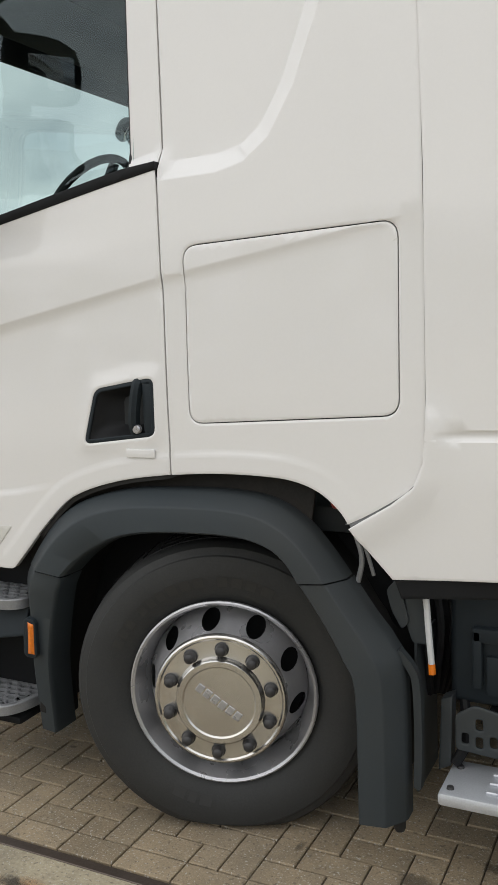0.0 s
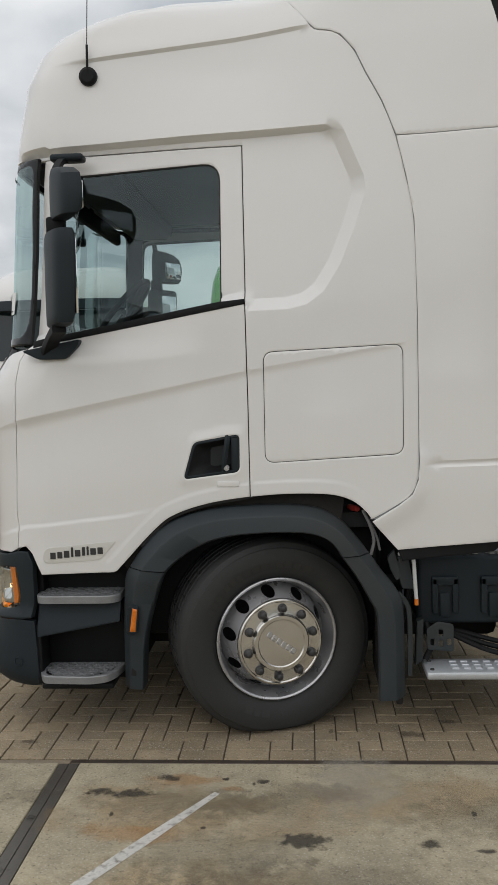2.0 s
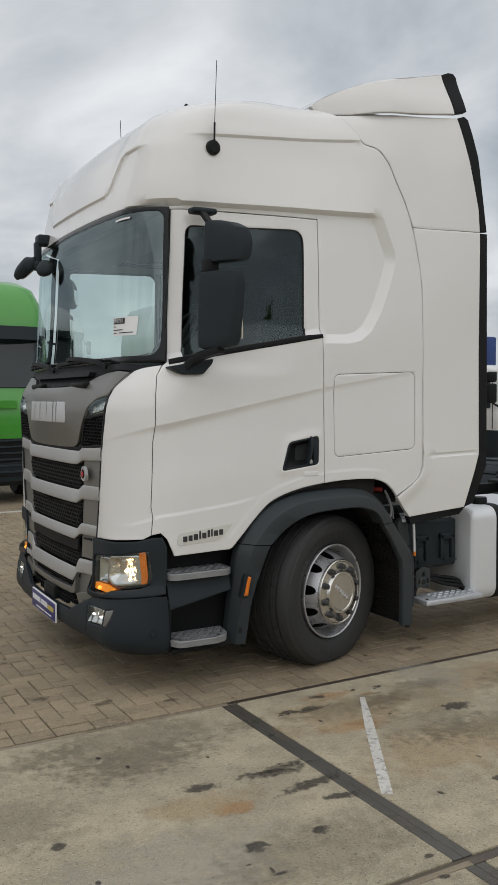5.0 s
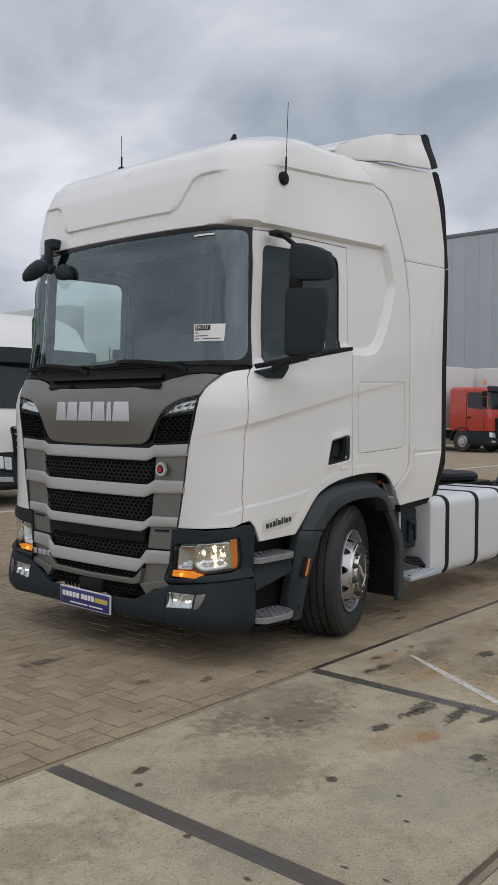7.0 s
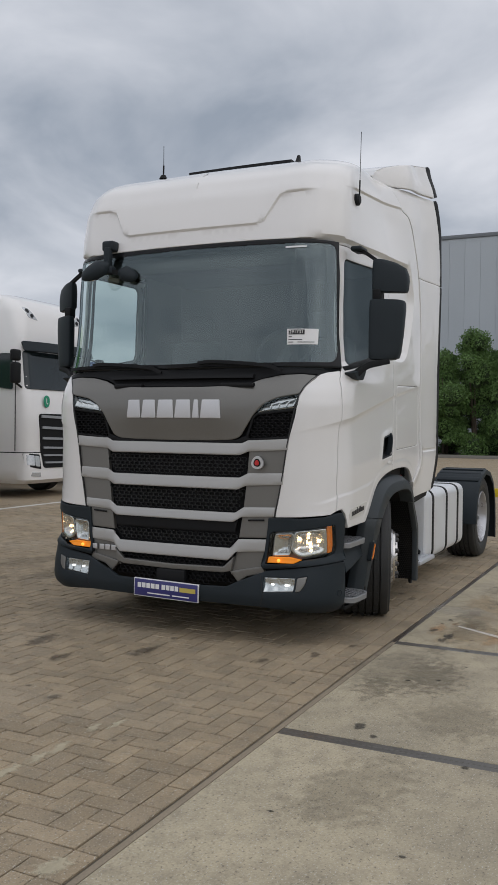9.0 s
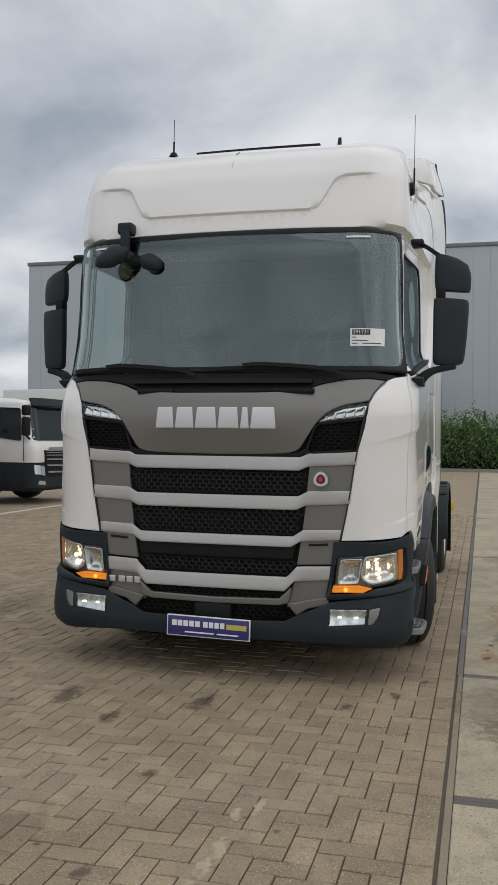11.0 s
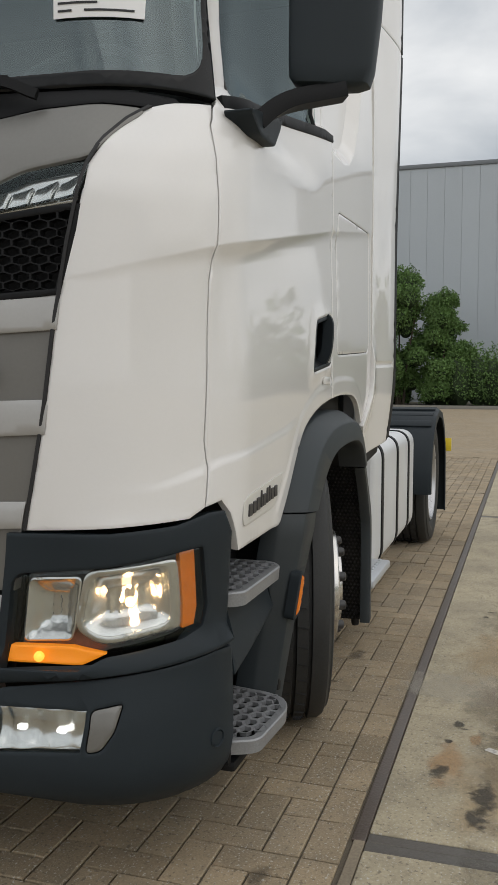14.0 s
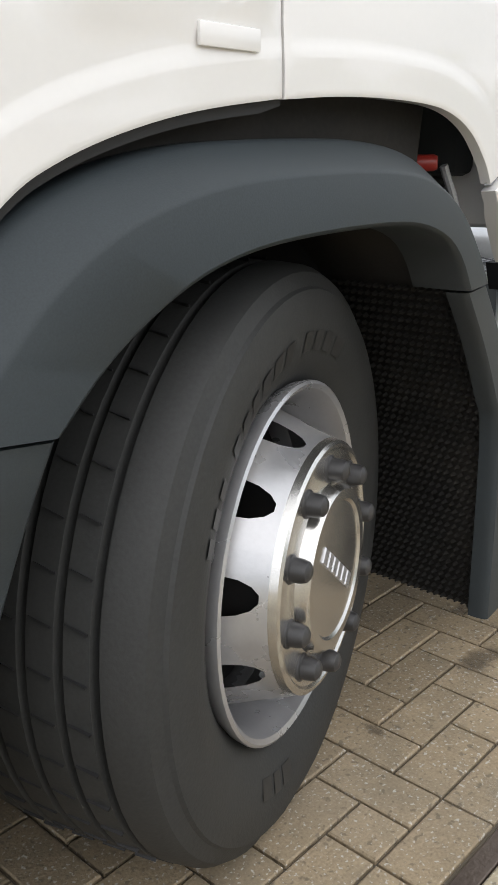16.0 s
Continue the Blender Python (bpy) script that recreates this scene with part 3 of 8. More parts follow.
def door(side):
    b = sheet(bmesh.new(), door_skin, inset(dense(DOOR, 0.03), 0.0012), [WINDOW, HANDLE], 0.03, 0.02, lines=FEATURES)
    side_of = (lambda q: q) if side < 0 else flip
    d = part("cab_door", side_of(b), PAINT, truck, "white cab door with black belt moulding")
    g = sheet(bmesh.new(), lambda s, z: skin(s, z) + Vector((0, 0.012, 0)), inset(WINDOW, -0.012), (), 0.07, 0.004, 0.002, 0.0)
    g = part("door_window", side_of(g), GLASS, d, "tinted side window", sharp=60)
    g.visible_shadow = False
    b = sheet(bmesh.new(), lambda s, z: skin(s, z) + Vector((0, 0.004, 0)), inset(WINDOW, -0.004), [inset(WINDOW, 0.006)], 0.05, 0.012, 0.003, 0.001)
    part("window_seal", side_of(b), SEAL, d)
    strip = [(-1.045, 1.922), (0.0, 2.098), (-0.004, 2.122), (-0.12, 2.112), (-0.99, 1.963), (-1.045, 1.952)]
    b = sheet(bmesh.new(), lambda s, z: on_cab(s, z) + Vector((0, -0.004, 0)), strip, (), 0.025, 0.03, 0.003, 0.002)
    part("belt_moulding", side_of(b), BLACK, d)
    b = bmesh.new()
    bowl = lambda s, z: Vector((s, -1.238 + 0.055 * ease(0.0, 0.05, edge_dist(HANDLE, (s, z))) * (0.35 + 0.65 * ease(-0.27, -0.16, s)), z))
    sheet(b, bowl, inset(HANDLE, -0.003), (), 0.014, 0.0)
    hd = part("door_handle", side_of(b), BLACK, d, "recessed black door handle")
    b = sheet(bmesh.new(), lambda s, z: door_skin(s, z) + Vector((0, 0.001, 0)), inset(dense(HANDLE, 0.02), 0.001), [inset(dense(HANDLE, 0.02), 0.014)], 0.02, 0.02, 0.003, 0.002)
    part("handle_rim", side_of(b), PLASTIC, d)
    b = bmesh.new()
    sweep(b, smooth_path([(-0.122, -1.222, 1.31), (-0.118, -1.24, 1.35), (-0.108, -1.244, 1.41), (-0.10, -1.24, 1.455), (-0.098, -1.222, 1.472)]), [(-0.018, -0.012), (0.018, -0.012), (0.02, 0.0), (0.012, 0.012), (-0.012, 0.012), (-0.02, 0.0)], Vector((1, 0, 0)))
    box(b, (-0.085, -1.242, 1.312), (-0.052, -1.2, 1.468), 0.006)
    
    part("handle_grip", side_of(b), PLASTIC, d)
    b = bmesh.new()
    lathe(b, [(0, -0.006), (0.011, -0.006), (0.014, -0.002), (0.014, 0.01)], 16, Matrix.Translation((-0.108, -1.246, 1.325)))
    box(b, (-0.1095, -1.2535, 1.319), (-0.1065, -1.25, 1.331))
    part("door_lock", side_of(b), STEEL, d, "round steel door lock")
    b = bmesh.new()
    box(b, (-0.155, -1.2425, 1.235), (-0.05, -1.236, 1.262), 0.002)
    part("maker_plate", side_of(b), PAINT, d, "small pale plate under the handle")
    return d


door(-1)
door(1)


def under_skin(d):
    def f(s, z):
        e = 0.01
        n = (on_cab(s + e, z) - on_cab(s - e, z)).cross(on_cab(s, z + e) - on_cab(s, z - e)).normalized()
        return skin(s, z) - n * d
    return f


DOOR_LOOP = [q for k, q in enumerate(dense(DOOR, 0.05))]
# strips laid under the panel gaps, their dark colour giving the gaps' shade
for side in (-1, 1):
    b = bmesh.new()
    gv = [[b.verts.new(under_skin(0.016)(*q)) for q in inset(DOOR_LOOP, o)] for o in (-0.014, 0.016)]
    for k in range(len(DOOR_LOOP)):
        j = (k + 1) % len(DOOR_LOOP)
        if DOOR_LOOP[k][1] > 0.95 and DOOR_LOOP[j][1] > 0.95:
            b.faces.new((gv[0][k], gv[0][j], gv[1][j], gv[1][k]))
    part("door_seal", b if side < 0 else flip(b), SEAL, truck)
    loop = dense(hatch_hole, 0.05)
    b = bmesh.new()
    gv = [[b.verts.new(under_skin(0.012)(*q)) for q in inset(loop, o)] for o in (-0.012, 0.014)]
    for k in range(len(loop)):
        j = (k + 1) % len(loop)
        b.faces.new((gv[0][k], gv[0][j], gv[1][j], gv[1][k]))
    part("hatch_seal", b if side < 0 else flip(b), SEAL, truck)
    b = bmesh.new()
    rg = [q for q in REAR_GAP if q[1] < 3.5]
    gv = [[b.verts.new(Vector((x + o, -wide(x, z) + 0.009, z))) for x, z in rg] for o in (-0.014, 0.02)]
    for k in range(len(rg) - 1):
        b.faces.new((gv[0][k], gv[0][k + 1], gv[1][k + 1], gv[1][k]))
    part("rear_gap_seal", b if side < 0 else flip(b), STEPGREY, truck)

# pale decal with lettering bars under the driver's door
DECAL = rounded([(-1.025, 0.868), (-0.74, 0.885), (-0.655, 0.978), (-1.015, 0.945)], [0.04, 0.02, 0.01, 0.045])
DECALMAT = material("pale_decal_film", (0.66, 0.65, 0.61), 0.35, grain=0.03)
decal = part("decal", sheet(bmesh.new(), lambda s, z: door_skin(s, z) + Vector((0, -0.003, 0)), DECAL, (), 0.03, 0.002, 0.002, 0.0005), DECALMAT, truck, "pale rounded decal with a dark word")
GLYPHS = [(0.034, 0.022), (0.034, 0.02), (0.036, 0.022), (0.05, 0.009), (0.034, 0.022), (0.045, 0.012), (0.046, 0.008), (0.034, 0.022), (0.034, 0.021)]
for k, (h, w) in enumerate(GLYPHS):
    w, h = w * 1.22, h * 0.95
    x0 = -0.985 + sum(q[1] * 1.22 + 0.0085 for q in GLYPHS[:k])
    z0 = 0.892 + (x0 + 0.985) * 0.1
    y0 = door_skin(x0 + w / 2, z0 + h / 2).y - 0.006
    bm = bmesh.new()
    box(bm, (x0, y0 - 0.001, z0), (x0 + w, y0 + 0.004, z0 + h), 0.0015, 1)
    part("lettering_bar", bm, NUT, decal)

# corner panels
CORNERP = [fs(0.80, 0.892), fs(0.82, 1.0), fs(0.842, 1.12), fs(0.856, 1.2), fs(0.878, 1.36), fs(0.893, 1.44), fs(0.915, 1.56), fs(0.955, 1.735), fs(0.985, 1.80), fs(1.02, 1.85), fs(1.06, 1.885), fs(1.10, 1.905), (-1.088, 1.918), (-1.127, 1.86), (-1.139, 1.75), (-1.146, 1.57), (-1.161, 1.48), (-1.165, 1.3), (-1.172, 1.1), (-1.161, 1.035), (-1.171, 0.938), fs(1.15, 0.915), fs(1.0, 0.902)]
for side in (-1, 1):
    b = sheet(bmesh.new(), skin, CORNERP, (), 0.032, 0.03, lines=FEATURES[:2])
    part("corner_panel", b if side < 0 else flip(b), PAINT, truck, "white rounded front corner panel")


def raised(d):
    def f(y, z):
        e = 0.01
        p = front(y, z)
        n = (front(y + e, z) - front(y - e, z)).cross(front(y, z + e) - front(y, z - e)).normalized()
        if n.x > 0:
            n = -n
        return p + n * d
    return f


def both(pts):
    """An outline for y from 0 up, closed by its mirror image."""
    return pts + [(-y, z) for y, z in reversed(pts) if y > 1e-6]


# black joint between the grille and the corner panels
JOINT_LINE = [(0.80, 0.892), (0.82, 1.0), (0.842, 1.12), (0.856, 1.2), (0.878, 1.36), (0.893, 1.44), (0.915, 1.56), (0.955, 1.735), (0.985, 1.80), (1.02, 1.85), (1.06, 1.885)]
for sgn in (-1, 1):
    pl = [(sgn * (y - 0.007), z + 0.002) for y, z in JOINT_LINE] + [(sgn * (y + 0.001), z - 0.001) for y, z in reversed(JOINT_LINE)]
    part("corner_joint", sheet(bmesh.new(), raised(0.0045), pl, (), 0.03, 0.02, 0.001, 0.0005), SEAL, truck)

hood_half = [(0, 1.80), (0.25, 1.80), (0.50, 1.808), (0.56, 1.815), (0.66, 1.855), (0.80, 1.882), (0.95, 1.888), (1.06, 1.875), (1.0, 1.815), (0.965, 1.752), (0.80, 1.725), (0.71, 1.685), (0.635, 1.61), (0.56, 1.49), (0.53, 1.445), (0.47, 1.425), (0.3, 1.418), (0, 1.415)]
HOODSURF = raised(0.004)
part("front_hatch", sheet(bmesh.new(), lambda a, b: HOODSURF(a, b) + Vector((-0.03 * (1 - ease(0.25, 0.75, abs(a))) * ease(1.4, 1.6, b), 0, 0)), rounded(both(hood_half), 0.03, 3), (), 0.04, 0.012), GREY, truck, "dark warm-grey front panel under the windscreen")
bm = bmesh.new()
sheet(bm, raised(-0.004), both([(0, 1.935), (0.6, 1.94), (1.0, 1.93), (1.1, 1.92), (1.12, 1.90), (1.06, 1.888), (0.95, 1.898), (0.80, 1.893), (0.655, 1.866), (0.55, 1.825), (0.50, 1.817), (0, 1.81)]), (), 0.05, 0.05)
for y0, y1 in ((-0.62, -0.36), (0.3, 0.55)):
    box(bm, (-1.365, y0, 1.795), (-1.30, y1, 1.83), 0.012)
sweep(bm, [front(y, 1.875) + Vector((-0.012, 0, 0)) for y in np.linspace(-0.6, 0.6, 13)], [(-0.03, -0.01), (0.03, -0.01), (0.02, 0.015), (-0.02, 0.015)])
part("wiper_cowl", bm, BLACK, truck)

# windscreen
SCREEN_HALF = [(0, 2.858), (0.3, 2.858), (0.6, 2.856), (0.85, 2.85), (1.0, 2.843), (1.085, 2.839), (1.10, 2.6), (1.105, 2.2), (1.11, 1.94), (1.0, 1.937), (0.6, 1.942), (0, 1.937)]


def screen_outline(d):
    pts = [fs(y, z) for y, z in SCREEN_HALF[:5]] + [(-1.003, 2.838), (-1.017, 2.6), (-1.044, 2.2), (-1.061, 1.937)] + [fs(y, z) for y, z in SCREEN_HALF[9:]]
    return pts


def wide_screen(u, v):
    """The whole screen in one sheet: u below zero is the far half."""
    c = s_of_y(0, v)
    p = on_cab(c + abs(u), v)
    return Vector((p.x, p.y if u > 0 else -p.y, v))


def screen_pts():
    pts = [(s - s_of_y(0, z), z) for s, z in screen_outline(0)]
    return pts + [(-u, z) for u, z in reversed(pts) if u > 1e-6]


outer = dense(screen_pts(), 0.03)
inner = rounded([(-1.162, 2.815), (0.0, 2.832), (1.162, 2.815), (1.20, 1.975), (-1.20, 1.975)], [0.07, 0.0, 0.07, 0.09, 0.09])
frit = part("windscreen_surround", sheet(bmesh.new(), wide_screen, outer, [inner], 0.035, 0.02), GLOSSBLACK, truck, "black windscreen edge and pillars")
pane = part("windscreen", sheet(bmesh.new(), lambda u, v: wide_screen(u, v) + Vector((0.004, 0, 0)), inset(dense(inner, 0.04), -0.01), (), 0.05, 0.004, 0.002, 0.0), SCREEN, truck, "large dark windscreen reflecting clouds", sharp=60)
pane.visible_shadow = False

# stock sticker behind the glass
bm = bmesh.new()
PAPER = material("white_paper", (0.8, 0.8, 0.8), 0.6, grain=0.02)
INK = material("black_ink", (0.015, 0.015, 0.018), 0.6, grain=0.05)
def on_screen(y, z, out):
    p = front(y, z)
    return p + Vector((-out, 0, 0))
sticker = part("stock_sticker", sheet(bm, lambda a, b: on_screen(a, b, 0.004), [(-1.03, 2.098), (-0.823, 2.098), (-0.823, 2.208), (-1.03, 2.208)], (), 0.04, 0.001, 0.002, 0.0), PAPER, pane, "white paper stock sticker with a printed number")


def patch(y0, y1, z0, z1, out, mat, name, parent, label=""):
    return part(name, sheet(bmesh.new(), lambda a, b: on_screen(a, b, out), [(y0, z0), (y1, z0), (y1, z1), (y0, z1)], (), 0.05, 0.001, 0.001, 0.0), mat, parent, label)


patch(-0.945, -0.835, 2.168, 2.202, 0.006, INK, "number_field", sticker)
for z0, y0, y1 in ((2.15, -0.86, -0.835), (2.13, -0.93, -0.835), (2.112, -0.87, -0.835), (2.112, -1.01, -0.9)):
    patch(y0, y1, z0, z0 + 0.005, 0.006, INK, "printed_bar", sticker)
txt = bpy.data.curves.new("digits", "FONT")
txt.body, txt.size, txt.align_x, txt.align_y = "291731", 0.034, "CENTER", "CENTER"
txt.extrude = 0.0004
dg = new("stock_number", txt)
p0, p1 = on_screen(-0.835, 2.185, 0.0125), on_screen(-0.945, 2.185, 0.0125)
xdir = (p1 - p0).normalized()
mm = Matrix((xdir, Vector((0, 0, 1)), xdir.cross(Vector((0, 0, 1))))).transposed().to_4x4()
mm.translation = (p0 + p1) / 2
deps = bpy.context.evaluated_depsgraph_get()
deps.update()
digits_mesh = bpy.data.meshes.new_from_object(dg.evaluated_get(deps))
bpy.data.objects.remove(dg)
digits = new("stock_number", digits_mesh)
digits.matrix_world = mm
digits.data.materials.clear()
digits.data.materials.append(PAPER)
digits.parent = sticker

# white slots at the top of the screen
for y in (-0.86, 0.86):
    patch(y - 0.075, y + 0.075, 2.784, 2.796, 0.006, PAPER, "sensor_slot", frit)

# wipers
for y0, y1 in ((-0.72, 0.12), (0.24, 1.06)):
    bm = bmesh.new()
    sweep(bm, [on_screen(y, 1.955 + 0.012 * math.sin((y - y0) / (y1 - y0) * 3.14), 0.03) for y in np.linspace(y0, y1, 12)], [(-0.006, -0.012), (0.006, -0.012), (0.004, 0.012), (-0.004, 0.012)])
    mid = (y0 + y1) / 2
    sweep(bm, smooth_path([on_screen(y0 - 0.08, 1.915, 0.03), on_screen(y0 + 0.05, 1.955, 0.055), on_screen(mid, 1.985, 0.05), on_screen(mid + 0.15, 1.98, 0.04)]), [(-0.01, -0.012), (0.01, -0.012), (0.007, 0.012), (-0.007, 0.012)])
    part("wiper", bm, BLACK, truck, "black windscreen wiper")


# ---- grille ----
def hexes(bm, surf, poly, w=0.044, h=0.034, bar=0.0024, deep=(0.02, 0, 0), skip=()):
    """A honeycomb of real cells inside the outline."""
    lo, hi = np.min(poly, 0), np.max(poly, 0)
    for r, z in enumerate(np.arange(lo[1] - h, hi[1] + h, h * 0.75)):
        for y in np.arange(lo[0] - w, hi[0] + w, w):
            c = (y + (w / 2 if r % 2 else 0), z)
            if not inside(poly, c) or edge_dist(poly, c) < h * 0.3 or any(inside(k, c) for k in skip):
                continue
            ring = [(0, 0.5), (0.5, 0.25), (0.5, -0.25), (0, -0.5), (-0.5, -0.25), (-0.5, 0.25)]
            o = [bm.verts.new(surf(c[0] + a * w, c[1] + b * h)) for a, b in ring]
            k = 1 - 2 * bar / h
            i = [bm.verts.new(surf(c[0] + a * w * k, c[1] + b * h * k)) for a, b in ring]
            d = [bm.verts.new(v.co + Vector(deep)) for v in i]
            for q in range(6):
                j = (q + 1) % 6
                bm.faces.new((o[q], o[j], i[j], i[q]))
                bm.faces.new((i[q], i[j], d[j], d[q]))
    bmesh.ops.remove_doubles(bm, verts=bm.verts, dist=0.0006)
    return bm


grille = part("grille_backing", sheet(bmesh.new(), raised(-0.05), both([(0, 1.43), (0.5, 1.43), (0.62, 1.62), (0.95, 1.66), (0.90, 1.42), (0.84, 1.1), (0.79, 0.88), (0.73, 0.5), (0, 0.38)]), (), 0.08, 0.01), BLACK, truck, "black grille backing")
BARS = [(1.318, 1.402, 0.03, 0.545, 0.885), (1.075, 1.16, 0.032, 0.53, 0.852), (0.845, 0.912, 0.04, 0.50, 0.79), (0.572, 0.66, 0.066, 0.465, 0.732)]


def bar_half(z0, z1, rise, y0, y1):
    up, low = [(0, z1), (y0, z1), (y0 + 0.065, z1 + rise), (y1 + 0.01, z1 + rise + 0.008)], [(y1, z0 + rise + 0.012), (y0 + 0.05, z0 + rise - 0.004), (y0 - 0.01, z0), (0, z0)]
    return both(up + low)


for z0, z1, rise, y0, y1 in BARS:
    def bar_surf(y, z, zc=(z0 + z1) / 2, h=(z1 - z0) / 2, rise=rise, y0=y0):
        off = rise * ease(y0, y0 + 0.065, abs(y))
        return raised(0.004 + 0.018 * (1 - ease(0.45, 0.62, abs(y))) - (0.002 + 0.003 * (1 - ease(0.45, 0.62, abs(y)))) * min(1.2, abs((z - off - zc) / h)) ** 4 - (0.002 + 0.007 * (1 - ease(0.45, 0.62, abs(y)))) * ((z - off - zc) / h))(y, z)
    part("grille_bar", sheet(bmesh.new(), bar_surf, bar_half(z0, z1, rise, y0, y1), (), 0.02, 0.03, 0.003, 0.0015), SILVER, truck, "satin silver grille bar")
part("grille_lip", sheet(bmesh.new(), raised(0.022), both([(0, 0.515), (0.42, 0.524), (0.46, 0.56), (0.50, 0.60), (0.48, 0.50), (0.42, 0.485), (0, 0.478)]), (), 0.03, 0.04), GREY, truck)
# grey side plates between the bars
for sgn in (-1, 1):
    for z0, z1, a0, a1, b0, b1 in ((1.195, 1.355, 0.585, 0.60, 0.863, 0.883), (0.95, 1.115, 0.56, 0.58, 0.82, 0.851), (0.765, 0.865, 0.53, 0.55, 0.762, 0.782), (0.50, 0.645, 0.47, 0.52, 0.712, 0.735)):
        pl = [(a0 - 0.002, z0 - 0.03), (b0 + 0.002, z0 - 0.02), (b1 + 0.004, z1 + 0.036), (a1 + 0.002, z1 + 0.026)]
        pl = pl if sgn < 0 else [(-y, z) for y, z in pl]
        part("side_plate", sheet(bmesh.new(), lambda a, b, z0=z0, z1=z1: raised(-0.0085)(a, b), [(-y, z) for y, z in pl], (), 0.04, 0.03), PLATE, grille)
    plate = [(0.47, 0.495), (0.72, 0.545), (0.733, 0.50), (0.60, 0.47), (0.545, 0.432), (0.53, 0.425)]
    part("side_plate", sheet(bmesh.new(), raised(0.012), [(-sgn * y, z) for y, z in plate], (), 0.04, 0.03), GREY, grille)
    slot = [(-sgn * y, z) for y, z in ((0.60, 0.855), (0.72, 0.862), (0.72, 0.874), (0.60, 0.867))]
    part("slot", sheet(bmesh.new(), raised(0.005), slot, (), 0.04, 0.006), BLACK, grille)
for zs in ((1.17, 1.312, 0.575, 0.60), (0.918, 1.07, 0.545, 0.575), (0.672, 0.76, 0.50, 0.535)):
    field = both([(0, zs[1]), (zs[3], zs[1] + 0.01), (zs[2] - 0.03, zs[0]), (0, zs[0])])
    part("grille_mesh", hexes(bmesh.new(), raised(-0.004), field), MESHBLACK, grille, "black honeycomb mesh")
for sgn in (-1, 1):
    part("grille_mesh", hexes(bmesh.new(), raised(0.006), [(sgn * y, z) for y, z in ((0.13, 0.475), (0.42, 0.475), (0.5, 0.43), (0.47, 0.40), (0.2, 0.385), (0.13, 0.385))]), BLACK, grille)
part("grille_mesh", hexes(bmesh.new(), raised(0.0), both([(0, 0.585), (0.45, 0.59), (0.44, 0.51), (0, 0.502)]), 0.044, 0.028), BLACK, grille)
part("closed_blind", sheet(bmesh.new(), raised(0.004), both([(0, 0.842), (0.5, 0.845), (0.52, 0.86), (0.50, 0.77), (0, 0.765)]), (), 0.05, 0.01), BLACK, grille)
for sgn in (-1, 1):
    pl = [(-sgn * y, z) for y, z in ((0.58, 1.43), (0.885, 1.45), (0.935, 1.635), (0.66, 1.605), (0.63, 1.58))]
    part("grille_mesh", hexes(bmesh.new(), raised(0.0), pl, 0.046, 0.026, 0.0016), BLACK, grille)
    frame_pl = inset(dense(pl, 0.05), -0.012)
    part("mesh_surround", sheet(bmesh.new(), raised(0.002), frame_pl, [inset(dense(pl, 0.05), 0.004)], 0.05, 0.03), BLACK, grille)
part("under_strip", sheet(bmesh.new(), raised(0.0), both([(0, 1.418), (0.5, 1.425), (0.58, 1.455), (0.60, 1.43), (0.53, 1.40), (0, 1.395)]), (), 0.04, 0.02), BLACK, grille)
bm = bmesh.new()
box(bm, (-1.425, -0.12, 0.385), (-1.36, 0.12, 0.475), 0.012)
part("radar_cover", bm, BLACK, truck)

# lettering bars and emblem on the front panel
for y0, w in ((0.396, 0.125), (0.262, 0.125), (0.128, 0.142), (-0.022, 0.136), (-0.168, 0.056), (-0.233, 0.16)):
    pl = [(y0, 1.575), (y0 - w, 1.575), (y0 - w + 0.012, 1.708), (y0 - 0.012, 1.708)]
    bar_f = lambda a, b: HOODSURF(a, b) + Vector((-0.008 - 0.03 * (1 - ease(0.25, 0.75, abs(a))) * ease(1.4, 1.6, b), 0, 0))
    part("name_bar", sheet(bmesh.new(), bar_f, rounded(pl, 0.006, 2), (), 0.2, 0.008, 0.002, 0.001), LETTER, truck, "raised pale metal bar", sharp=20)
bm = bmesh.new()
q = front(-0.675, 1.268)
sh = [(0.045 * math.cos(t) * (1 + 0.05 * math.cos(3 * t + 1.57)), 0.045 * math.sin(t) * (1 + 0.05 * math.cos(3 * t + 1.57))) for t in np.linspace(0, 2 * math.pi, 25)[:-1]]
badge_m = Matrix.Translation(q + Vector((-0.012, 0, 0))) @ Matrix.Rotation(radians(-90), 4, "Z") @ Matrix.Rotation(radians(90), 4, "X")
extrude(bm, sh, 0.018, badge_m)
emblem = part("emblem", bm, LETTER, truck, "small shield emblem in silver, black and red")
bm = bmesh.new()
extrude(bm, [(x * 0.58, y * 0.62) for x, y in sh], 0.022, badge_m)
part("emblem_field", bm, BLACK, emblem)
RED = material("red_enamel", (0.5, 0.02, 0.02), 0.3, grain=0.1)
bm = bmesh.new()
extrude(bm, [(x * 0.36, y * 0.42) for x, y in sh], 0.025, badge_m)
part("emblem_centre", bm, RED, emblem)
for k in range(4):
    y0 = 0.72 - k * 0.056 - (0.012 if k else 0)
    part("model_bar", sheet(bmesh.new(), raised(0.018), [(y0 - 0.044, 0.572), (y0, 0.572), (y0, 0.612), (y0 - 0.044, 0.612)], (), 0.04, 0.006), LETTER, truck, "small raised pale bar")

